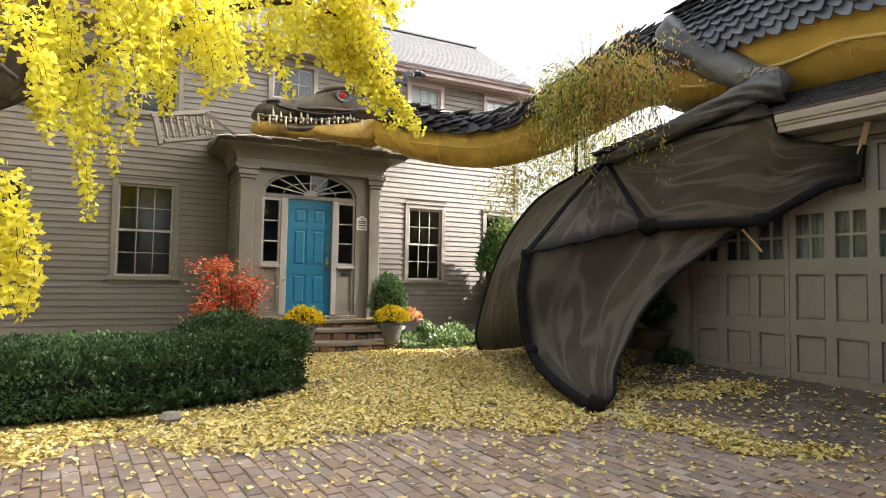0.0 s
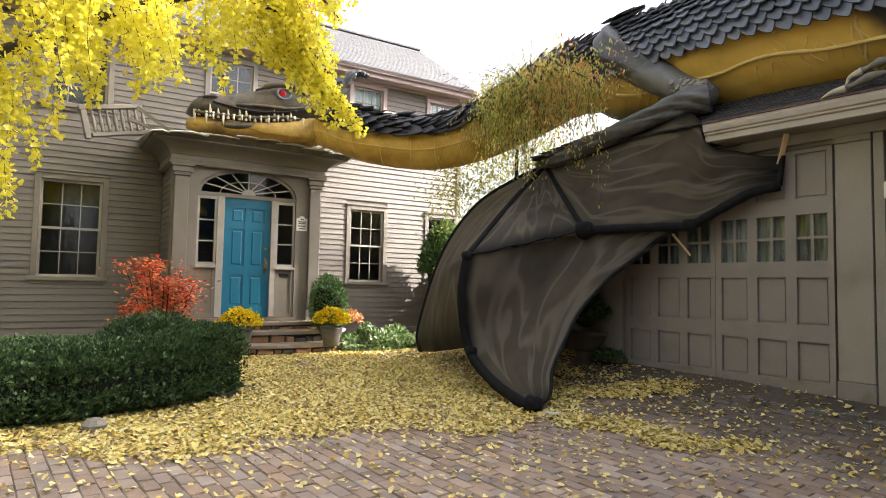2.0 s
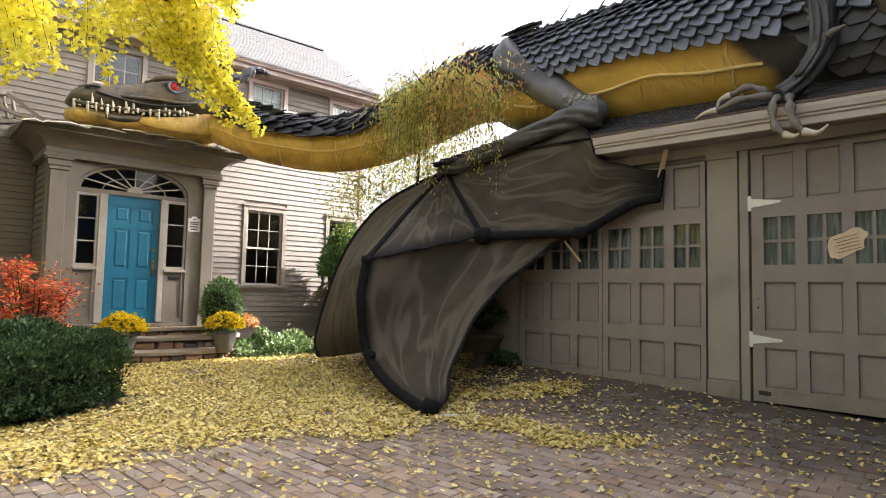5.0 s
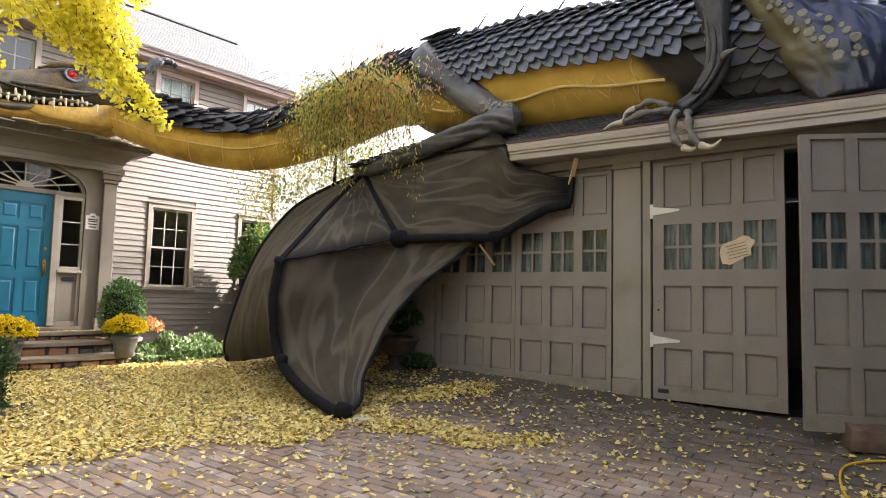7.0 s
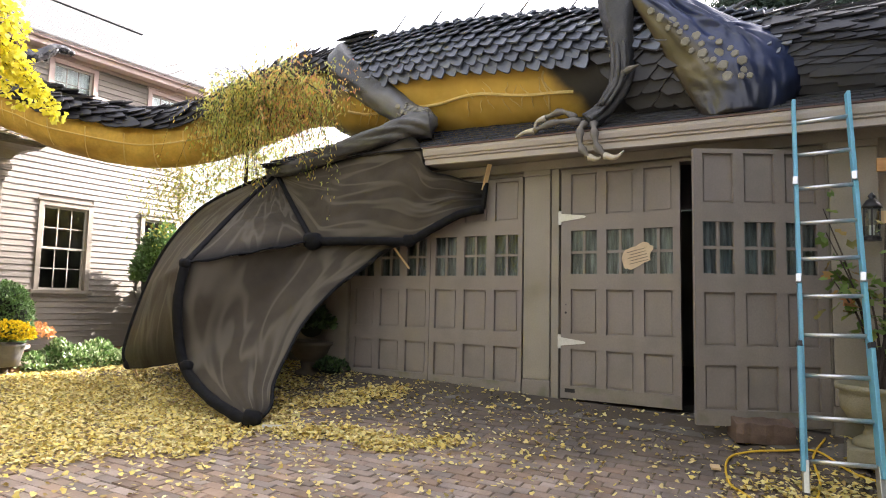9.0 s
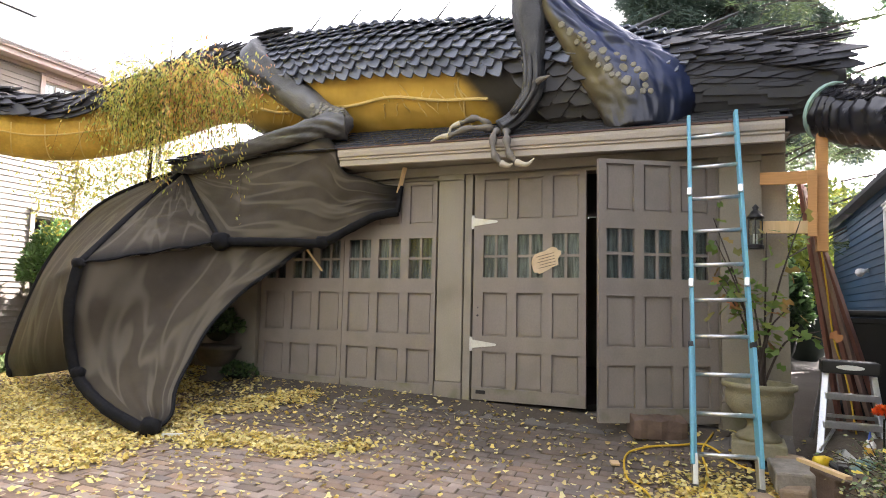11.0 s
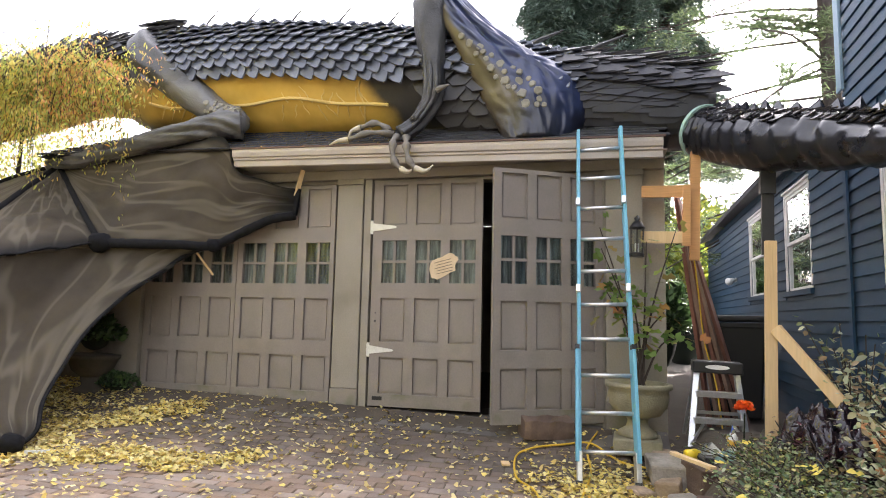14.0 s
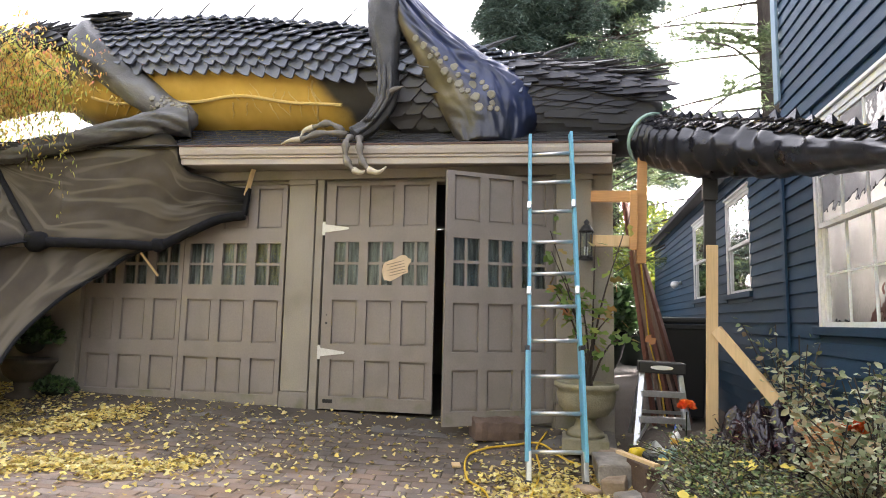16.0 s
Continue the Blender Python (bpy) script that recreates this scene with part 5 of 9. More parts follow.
part("lower_jaw", Mesh().loft([head_ring(*s) for s in JW]), M_JAW, head, "stained ochre lower jaw", smooth=True)
part("jaw_rim", Mesh().tube([(5.07, HY + 0.45 * math.cos(a), 3.77 + 0.3 * math.sin(a)) for a in [radians(150 + 10 * k) for k in range(15)]], 0.024, 6), M_CLAW, head)
part("lip", Mesh().tube([(x, HY - w - 0.005, z + 0.02) for x, z, _, w in SK[1:9]], 0.028, 7), M_HEAD, head, smooth=True)
part("cheek_fold", Mesh().tube(smooth_path([(3.5, HY - 0.32, 3.93), (3.9, HY - 0.38, 3.97), (4.3, HY - 0.45, 3.98), (4.65, HY - 0.47, 4.05)], 5), 0.03, 7), M_HEAD, head, smooth=True)
rnd = random.Random(3)
for k in range(13):
    x = 2.92 + 0.138 * k + rnd.uniform(-0.03, 0.03)
    w = float(np.interp(x, [s[0] for s in SK], [s[3] for s in SK]))
    z = float(np.interp(x, [s[0] for s in SK], [s[1] for s in SK]))
    L = rnd.choice((0.09, 0.13, 0.2))
    part("tooth", Mesh().tube([(x, HY - w - 0.005, z + 0.05), (x - 0.006, HY - w - 0.02, z + 0.05 - L * 0.5), (x + 0.01, HY - w - 0.01, z + 0.05 - L)], [0.026, 0.02, 0.003], 7), M_CLAW, head)
    if k < 11:
        L = rnd.choice((0.1, 0.16, 0.22))
        x += 0.07 + rnd.uniform(-0.02, 0.02)
        part("tooth", Mesh().tube([(x, HY - w - 0.004, z - 0.03), (x, HY - w - 0.02, z - 0.03 + L * 0.5), (x - 0.01, HY - w - 0.008, z - 0.03 + L)], [0.026, 0.019, 0.003], 7), M_CLAW, head)
eye = part("eye", Mesh().turned([(0.0005, -0.085), (0.05, -0.07), (0.08, -0.03), (0.085, 0.0), (0.08, 0.03), (0.05, 0.07), (0.0005, 0.085)], 0, 0, 16), M_EYE, head, "glossy red eye", smooth=True)
eye.matrix_basis = pose(4.23, HY - 0.35, 4.22)
part("pupil", Mesh().tube([(4.227, HY - 0.438, 4.225), (4.227, HY - 0.445, 4.225)], 0.02, 10), M_BLACK, head)
part("eyelid", Mesh().tube([(4.23 + 0.115 * math.cos(a), HY - 0.42, 4.22 + 0.09 * math.sin(a)) for a in [2 * math.pi * k / 16 for k in range(17)]], 0.024, 7), M_PLATE, head, smooth=True)
part("brow", Mesh().tube(smooth_path([(3.8, HY - 0.32, 4.22), (4.05, HY - 0.41, 4.33), (4.35, HY - 0.46, 4.37), (4.62, HY - 0.48, 4.31)], 5), [0.02] * 3 + [0.05] * 9 + [0.035] * 4, 8), M_HEAD, head, smooth=True)
for off, dz in ((0.0, 0.0), (0.16, -0.03), (-0.16, -0.03)):
    part("snout_ridge", Mesh().tube(smooth_path([(3.0, HY + off, 4.02 + dz), (3.4, HY + off * 1.1, 4.12 + dz), (3.8, HY + off * 1.3, 4.23 + dz), (4.2, HY + off * 1.5, 4.45 + dz), (4.6, HY + off * 1.6, 4.52 + dz)], 4), 0.03, 7, wob=0.15), M_HEAD, head, smooth=True)
for k in range(7):
    x = 4.45 + 0.1 * k
    part("crest_flap", Mesh().add([(x, HY - 0.44, 4.38 - 0.05 * k), (x + 0.16, HY - 0.42, 4.33 - 0.05 * k), (x + 0.3, HY - 0.5, 4.44 - 0.05 * k), (x + 0.1, HY - 0.46, 4.47 - 0.05 * k)], [(0, 1, 2, 3)]), M_NECKPLATE, head)
part("nostril", Mesh().tube(smooth_path([(3.0, HY - 0.275, 3.97), (3.1, HY - 0.305, 4.0), (3.24, HY - 0.30, 4.02)], 3), [0.012] + [0.026] * 5 + [0.008], 8), M_BLACK, head, smooth=True)
part("lip_crease", Mesh().tube(smooth_path([(3.15, HY - 0.315, 3.93), (3.45, HY - 0.335, 3.89), (3.8, HY - 0.365, 3.87), (4.15, HY - 0.425, 3.9), (4.45, HY - 0.465, 3.97)], 5), 0.018, 7), M_BLACK, head, smooth=True)
part("cheek_muscle", Mesh().loft([[(x, HY - w - 0.03 * math.sin(a), z + h * math.cos(a)) if 0 <= a <= math.pi else (x, HY - w + 0.1, z + h * math.cos(a)) for a in [2 * math.pi * k / 14 for k in range(14)]] for x, z, h, w in ((3.7, 3.62, 0.04, 0.31), (3.95, 3.62, 0.09, 0.36), (4.3, 3.64, 0.12, 0.43), (4.65, 3.7, 0.17, 0.48), (4.9, 3.74, 0.17, 0.48), (5.02, 3.76, 0.1, 0.45))]), M_JAW, head, smooth=True)
part("jaw_shade", Mesh().tube(smooth_path([(3.3, HY - 0.285, 3.6), (3.55, HY - 0.30, 3.6), (3.8, HY - 0.325, 3.66)], 4), [0.03] + [0.05] * 7 + [0.02], 8), M_HEAD, head, "dark olive patch on the jaw", smooth=True)
part("horn", Mesh().tube(smooth_path([(4.75, HY - 0.30, 4.36), (5.0, HY - 0.34, 4.52), (5.3, HY - 0.34, 4.66), (5.52, HY - 0.32, 4.84), (5.72, HY - 0.3, 4.87), (5.80, HY - 0.3, 4.83)], 4), [0.1] * 4 + [0.095] * 4 + [0.085] * 4 + [0.07] * 4 + [0.05] * 4 + [0.012], 10, wob=0.06), M_BLACKSHEET, head, "curved black horn")
part("horn", Mesh().tube(smooth_path([(4.75, HY + 0.30, 4.36), (5.0, HY + 0.34, 4.52), (5.3, HY + 0.34, 4.66), (5.52, HY + 0.32, 4.84), (5.72, HY + 0.3, 4.87)], 4), [0.1] * 4 + [0.095] * 4 + [0.085] * 4 + [0.07] * 4 + [0.012], 10), M_BLACKSHEET, head)

# fore limb: shoulder, elbow on the eave, then the wing arm
KB = Vector((7.1, 7.0, 2.97))
sm, _ = wrinkled(smooth_path([(7.82, 6.2, 4.74), (7.48, 6.14, 4.62), (7.34, 5.95, 4.4), (7.27, 5.45, 4.05), (7.25, 5.2, 3.9)], 10), [0.14, 0.235, 0.245, 0.24, 0.225, 0.195], 34, 0.03, 1.2, 1.5, 3)
part("shoulder", sm, M_LIMB, dragon, smooth=True)
for k in range(9):
    root = Vector((7.62 - 0.05 * (k % 3), 6.34 - 0.16 * (k // 3) - 0.05 * (k % 3), 4.99 - 0.07 * (k % 3)))
    me_ = bpy.data.meshes.new("shoulder_plate")
    me_.from_pydata([(x * 1.35, y * 1.2, z) for x, y, z in PLATE_M.v], [], PLATE_M.f)
    me_.materials.append(M_RUMP)
    ob = link("shoulder_plate", me_, dragon)
    out = Vector((-0.35 - 0.25 * (k % 3), 0.0, 1.0)).normalized()
    down = Vector((-0.25, -1.0, -0.12))
    down = (down - out * down.dot(out)).normalized()
    side = down.cross(out).normalized()
    ob.matrix_basis = Matrix.Translation(root) @ Matrix((side, -down, side.cross(-down))).transposed().to_4x4() @ Matrix.Rotation(0.05 + 0.05 * (k % 2), 4, "X")
um, us = wrinkled(smooth_path([(7.29, 5.55, 4.12), (7.22, 5.2, 3.87), (7.16, 4.8, 3.6), (7.13, 4.5, 3.46), (7.12, 4.34, 3.42)], 10), [0.20, 0.215, 0.195, 0.17, 0.165, 0.17, 0.155, 0.085], 28, 0.022, 1.2, 4, 5)
part("upper_arm", um, M_LIMB, dragon, smooth=True)
M_ARM = mat("dark_wrinkled_arm_sheet", (0.03, 0.03, 0.032), (0.14, 0.138, 0.136), scale=9, rough=0.42, bump=0.7, fine=24, stretch=(1, 0.35, 1))
am, _ = wrinkled(smooth_path([(7.12, 4.38, 3.41), (6.97, 4.66, 3.36), (6.88, 5.0, 3.25), (6.86, 5.7, 3.12), (6.91, 6.4, 3.01), (7.05, 7.0, 2.97)], 14), [0.16, 0.145, 0.12, 0.112, 0.105, 0.10, 0.09, 0.08], 34, 0.036, 1.5, 3.0, 2, twist=5.0)
part("wing_arm", am, M_ARM, dragon, smooth=True)
fm, _ = wrinkled(smooth_path([(7.16, 4.5, 3.42), (7.08, 5.0, 3.33), (7.06, 5.7, 3.21), (7.08, 6.4, 3.08), (7.12, 6.95, 2.98)], 12), [0.08, 0.075, 0.07, 0.06, 0.04], 22, 0.03, 1.5, 5.0, 7, twist=7.0)
part("arm_fold", fm, M_RIB, dragon, smooth=True)
tagged(part("pebble_relief", pebbles(us, 1.45, 0.16, lambda s, a: 0.5 < s < 0.92 and abs((a - 0.2 + math.pi) % (2 * math.pi) - math.pi) < 1.0, 70, 0.02, 0.04, 21), M_PEBBLE, dragon), kind="stuff")
part("wing_knuckle", Mesh().tube([KB + Vector((0.0, -0.12, 0.03)), KB + Vector((-0.03, -0.04, 0.02)), KB + Vector((-0.06, 0.06, -0.01)), KB + Vector((-0.05, 0.12, -0.03))], [0.06, 0.1, 0.1, 0.04], 10), M_LIMB, dragon, smooth=True)


# wing membrane panels between the ribs
def wing_material():
    """Airbrushed cloth: pale streaks run along each sheet, black paint along its seams."""
    m = mat("grey_brown_wing_cloth", (0.042, 0.035, 0.026), (0.078, 0.065, 0.049), scale=2.4, rough=0.6, bump=0.2, fine=120)
    n, l = m.node_tree.nodes, m.node_tree.links
    bs = n["Principled BSDF"]
    src = bs.inputs["Base Color"].links[0].from_socket
    uv, mp, ns = n.new("ShaderNodeUVMap"), n.new("ShaderNodeMapping"), n.new("ShaderNodeTexNoise")
    uv.uv_map = "sheet"
    mp.inputs["Scale"].default_value = (1.25, 2.7, 1)
    l.new(uv.outputs[0], mp.inputs[0]), l.new(mp.outputs[0], ns.inputs["Vector"])
    ns.inputs["Scale"].default_value, ns.inputs["Detail"].default_value, ns.inputs["Distortion"].default_value = 1.7, 1.0, 0.7
    mr, mx = n.new("ShaderNodeMapRange"), n.new("ShaderNodeMix")
    mid, vein = n.new("ShaderNodeMath"), n.new("ShaderNodeMath")
    mid.operation, vein.operation = "SUBTRACT", "ABSOLUTE"
    mid.inputs[1].default_value = 0.5
    l.new(ns.outputs["Fac"], mid.inputs[0]), l.new(mid.outputs[0], vein.inputs[0]), l.new(vein.outputs[0], mr.inputs[0])
    mr.interpolation_type = "SMOOTHERSTEP"
    mr.inputs[1].default_value, mr.inputs[2].default_value, mr.inputs[3].default_value, mr.inputs[4].default_value = 0.0, 0.085, 0.5, 0.0
    mx.data_type = "RGBA"
    mx.inputs[7].default_value = (0.145, 0.13, 0.102, 1)
    l.new(mr.outputs[0], mx.inputs[0]), l.new(src, mx.inputs[6])
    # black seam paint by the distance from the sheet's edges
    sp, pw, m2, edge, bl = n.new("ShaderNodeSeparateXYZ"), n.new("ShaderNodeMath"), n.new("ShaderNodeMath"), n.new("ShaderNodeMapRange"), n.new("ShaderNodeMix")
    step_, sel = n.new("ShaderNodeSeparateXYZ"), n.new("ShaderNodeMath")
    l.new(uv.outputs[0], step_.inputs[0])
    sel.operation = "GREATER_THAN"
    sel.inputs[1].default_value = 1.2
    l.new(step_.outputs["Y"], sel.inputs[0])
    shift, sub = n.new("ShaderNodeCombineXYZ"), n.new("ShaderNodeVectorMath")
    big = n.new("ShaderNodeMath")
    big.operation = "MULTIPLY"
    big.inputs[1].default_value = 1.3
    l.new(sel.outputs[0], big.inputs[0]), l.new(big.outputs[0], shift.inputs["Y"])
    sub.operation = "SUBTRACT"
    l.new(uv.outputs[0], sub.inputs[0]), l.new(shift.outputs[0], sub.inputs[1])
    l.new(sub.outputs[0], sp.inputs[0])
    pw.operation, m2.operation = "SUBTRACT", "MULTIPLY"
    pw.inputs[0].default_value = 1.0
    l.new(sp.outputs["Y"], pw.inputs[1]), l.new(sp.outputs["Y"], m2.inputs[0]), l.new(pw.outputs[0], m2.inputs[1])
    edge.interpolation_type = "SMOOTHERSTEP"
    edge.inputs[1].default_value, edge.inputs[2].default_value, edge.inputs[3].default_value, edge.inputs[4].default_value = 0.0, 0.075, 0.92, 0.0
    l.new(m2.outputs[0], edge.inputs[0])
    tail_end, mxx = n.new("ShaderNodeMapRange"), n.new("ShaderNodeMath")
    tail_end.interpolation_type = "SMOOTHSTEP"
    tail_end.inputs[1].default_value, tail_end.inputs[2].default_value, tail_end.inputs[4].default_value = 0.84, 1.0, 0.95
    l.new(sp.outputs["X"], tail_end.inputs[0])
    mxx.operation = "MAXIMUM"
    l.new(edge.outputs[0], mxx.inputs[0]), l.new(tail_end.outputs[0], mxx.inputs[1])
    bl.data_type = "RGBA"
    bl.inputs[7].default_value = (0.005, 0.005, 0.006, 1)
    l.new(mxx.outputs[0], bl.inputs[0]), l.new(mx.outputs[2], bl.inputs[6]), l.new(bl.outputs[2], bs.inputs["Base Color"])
    return m


M_WING = wing_material()
M_WING.node_tree.nodes["Principled BSDF"].inputs["Specular IOR Level"].default_value = 0.12
TIP1, J1, MID, TIP2, J2, B1, B2, PEG = Vector((5.97, 8.45, 0.16)), Vector((5.2, 6.22, 1.58)), Vector((5.25, 6.2, 0.52)), Vector((5.21, 5.0, 0.04)), Vector((6.5, 5.62, 1.94)), Vector((6.95, 4.50, 1.98)), Vector((7.14, 3.93, 2.30)), Vector((7.2, 3.66, 2.36))
rib0 = smooth_path([KB, (6.98, 7.66, 2.78), (6.75, 8.3, 2.4), (6.35, 8.55, 1.64), (6.0, 8.6, 0.5), TIP1], 8)
rib1 = smooth_path([KB, (6.2, 6.66, 2.33), J1], 10)
rib1b = smooth_path([J1, (5.16, 6.24, 1.1), MID, (5.22, 5.7, 0.22), TIP2], 8)
rib2 = smooth_path([KB, (6.78, 6.3, 2.45), J2], 8)
rib2b = smooth_path([J2, J2.lerp(B1, 0.3), J2.lerp(B1, 0.7), B1, B1.lerp(B2, 0.5), B2, PEG], 6)
top_edge = smooth_path([KB, (6.95, 6.4, 2.93), (6.92, 5.7, 3.01), (6.92, 5.0, 3.14), (6.93, 4.55, 3.22), (6.91, 4.37, 3.1), (6.905, 4.31, 2.9), (6.97, 4.22, 2.79), (7.1, 4.06, 2.76), (7.16, 3.83, 2.68), (7.2, 3.63, 2.66)], 6)
free = smooth_path([TIP2, (5.42, 4.99, 0.17), (5.6, 5.15, 0.39), (5.85, 5.24, 0.67), (6.15, 5.3, 1.01), (6.5, 5.2, 1.39), (6.78, 5.02, 1.66), (6.93, 4.84, 1.87), B1 + Vector((0.03, 0.08, -0.02))], 6)


def resample(pts, n):
    d = [0]
    for a, b in zip(pts, pts[1:]):
        d.append(d[-1] + (b - a).length)
    out = []
    for k in range(n):
        s = d[-1] * k / (n - 1)
        i = max(j for j in range(len(d)) if d[j] <= s + 1e-9)
        i = min(i, len(pts) - 2)
        out.append(pts[i].lerp(pts[i + 1], (s - d[i]) / max(1e-9, d[i + 1] - d[i])))
    return out


def membrane(a, b, nu, nv, sag, normal, seed=0, pinned=False):
    """A cloth sheet between two edge curves, hanging a little slack."""
    a, b = resample(a, nu), resample(b, nu)
    m = Mesh()
    normal = Vector(normal)
    for i in range(nu):
        for j in range(nv):
            t = j / (nv - 1)
            p = a[i].lerp(b[i], t)
            slack = math.sin(math.pi * t) * min(1, 4 * i / nu) * (min(1, 4 * (nu - 1 - i) / nu) if pinned else 1)
            w = noise.noise(Vector((i * 0.12, t * 6.0, seed))) * (0.035 if seed == 2 else 0.06) + 0.025 * noise.noise(Vector((i * 0.3, t * 13, seed + 4)))
            m.v.append(tuple(p + normal * slack * (sag + w + 0.02 * noise.noise(Vector((i * 0.22 + t * 3, t * 9 - i * 0.1, seed + 8))))))
    m.f = [(i * nv + j, i * nv + j + 1, (i + 1) * nv + j + 1, (i + 1) * nv + j) for i in range(nu - 1) for j in range(nv - 1)]
    return m


seam_pts = [J1.lerp(J2, k / 12) + Vector((-0.02, -0.02, 0.012 * math.sin(k * 1.9))) for k in range(13)]
wing = part("wing", Mesh().tube(rib1, [0.035] * len(rib1), 10), M_RIB, dragon, "folded grey-brown bat wing with black ribs", smooth=True)
full1 = rib1 + rib1b[:17]
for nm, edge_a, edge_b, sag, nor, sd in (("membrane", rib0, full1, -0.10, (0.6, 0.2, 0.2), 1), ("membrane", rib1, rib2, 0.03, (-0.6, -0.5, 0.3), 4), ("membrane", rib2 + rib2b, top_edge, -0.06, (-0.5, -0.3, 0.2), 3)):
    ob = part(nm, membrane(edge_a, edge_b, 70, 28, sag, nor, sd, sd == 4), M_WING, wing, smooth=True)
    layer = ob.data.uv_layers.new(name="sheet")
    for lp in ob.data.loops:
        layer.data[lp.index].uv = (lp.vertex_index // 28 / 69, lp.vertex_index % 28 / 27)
under = [q + Vector((0.05, 0.03, -0.03)) for q in [J2, J2.lerp(B1, 0.5), B1]]
left, right, head_edge = resample(rib1b, 70), resample(free[::-1], 70), resample([J1] + under, 40)
sheet = Mesh()
for i in range(70):
    u = i / 69
    for j in range(40):
        v = j / 39
        p = left[i].lerp(right[i], v) + (head_edge[j] - left[0].lerp(right[0], v)) * (1 - u) ** 1.5
        slack = math.sin(math.pi * v) * min(1, 5 * u)
        ripple = 0.03 * noise.noise(Vector((u * 2.2, v * 5.0, 2))) + 0.014 * noise.noise(Vector((u * 5, v * 13, 6)))
        pucker = 0.022 * math.sin(v * 46) * math.exp(-u * 16) + 0.02 * math.sin((u + 0.5 * v) * 60) * smoothstep(0.8, 1.0, v) * (1 - smoothstep(0.2, 0.5, u))
        sheet.v.append(tuple(p + Vector((-0.62, -0.55, 0.25)) * (slack * (0.06 + ripple) + pucker)))
sheet.f = [(i * 40 + j, i * 40 + j + 1, (i + 1) * 40 + j + 1, (i + 1) * 40 + j) for i in range(69) for j in range(39)]
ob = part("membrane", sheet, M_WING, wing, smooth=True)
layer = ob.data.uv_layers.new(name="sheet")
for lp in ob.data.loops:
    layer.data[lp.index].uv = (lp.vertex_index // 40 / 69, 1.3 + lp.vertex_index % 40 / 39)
for pts, r0, r1 in ((rib0, 0.04, 0.03), (rib1b, 0.05, 0.06), (rib2, 0.038, 0.035), (rib2b, 0.055, 0.05), (free, 0.018, 0.02)):
    part("rib", Mesh().tube(pts, [r0 + (r1 - r0) * i / (len(pts) - 1) for i in range(len(pts))], 10, wob=0.08), M_RIB, wing, smooth=True)
for p, r in ((J1, 0.06), (J2, 0.11), (B1, 0.075), (TIP2 + Vector((0, 0, 0.06)), 0.085), (MID + Vector((0, -0.06, -0.04)), 0.066), (TIP1 + Vector((0, 0, 0.05)), 0.06)):
    part("joint", Mesh().tube([p + Vector((0, -r, -r * 0.5)), p + Vector((0, -r * 0.5, 0)), p + Vector((0, r * 0.5, 0)), p + Vector((0, r, -r * 0.3))], [r * 0.4, r, r, r * 0.4], 10, wob=0.1), M_RIB, wing, smooth=True)
part("wing_hem", Mesh().bar(PEG, (7.2, 3.63, 2.66), 0.04, 0.05, (1, 0, 0)), M_RIB, wing)

part("stitched_seam", Mesh().tube(seam_pts, 0.014, 6, wob=0.4), M_RIB, wing)

# hind leg: thigh sheet, shank, foot over the gutter
TH_L = smooth_path([(7.12, 2.12, 4.80), (7.12, 2.02, 4.46), (7.15, 1.85, 4.14), (7.2, 1.64, 3.71), (7.2, 1.47, 3.42), (7.12, 1.29, 3.09)], 12)
TH_U = smooth_path([(7.25, 1.97, 4.90), (7.34, 1.46, 4.42), (7.42, 1.0, 4.10), (7.45, 0.52, 3.84), (7.40, 0.49, 3.5), (7.3, 0.63, 3.10)], 12)


def thigh_at(f, w):
    """A place on the tented thigh sheet: f from knee to roof, w from its front edge to its back edge."""
    i = min(len(TH_L) - 1, max(0, int(round(f * (len(TH_L) - 1)))))
    bulge = float(np.interp(f, [0, 0.2, 0.5, 0.75, 1], [0.09, 0.14, 0.22, 0.27, 0.2])) * math.sin(math.pi * min(1, max(0, w))) ** 0.7
    fold = -0.06 * math.exp(-((w - 0.43 - 0.04 * math.sin(f * 7)) / 0.05) ** 2) * (1 - smoothstep(0.45, 0.62, f))
    crease = 0.03 * noise.noise(Vector((w * 9 + f * 3, f * 3, 1))) - 0.035 * abs(noise.noise(Vector((w * 7 - f * 6, f * 5 + w * 3, 8)))) + 0.016 * noise.noise(Vector((w * 21 - f * 9, f * 7, 5)))
    star = 0.02 * math.sin(9 * math.atan2(w - 0.62, f - 0.5)) * math.exp(-((w - 0.62) ** 2 + (f - 0.5) ** 2) * 14)
    return TH_L[i].lerp(TH_U[i], w) + Vector((-0.97, -0.1, 0.2)) * (bulge + (fold + crease + star) * min(1, 6 * w, 6 * (1 - w)))


NF, NW = len(TH_L), 44
m = Mesh()
m.loft([[thigh_at(i / (NF - 1), j / (NW - 1)) for j in range(NW)] + [TH_U[i] + Vector((0.35, 0, 0.0)), TH_L[i] + Vector((0.3, 0, 0))] for i in range(NF)])
thigh = part("thigh", m, M_BLUESHEET, dragon, "wrinkled blue-black sheeted thigh with a tan front", smooth=True)
layer = thigh.data.uv_layers.new(name="sheet")
for lp in thigh.data.loops:
    layer.data[lp.index].uv = (lp.vertex_index // (NW + 2) / (NF - 1), min(1.0, lp.vertex_index % (NW + 2) / (NW - 1)))


def thigh_skin(f, a):
    w = (a + math.pi) / (2 * math.pi)
    c, e = thigh_at(f, w), 0.04
    t = (thigh_at(min(1, f + e), w) - thigh_at(max(0, f - e), w)).normalized()
    d = (thigh_at(f, min(1, w + e)) - thigh_at(f, max(0, w - e))).cross(t).normalized()
    return c, d if d.x < 0 else -d, t


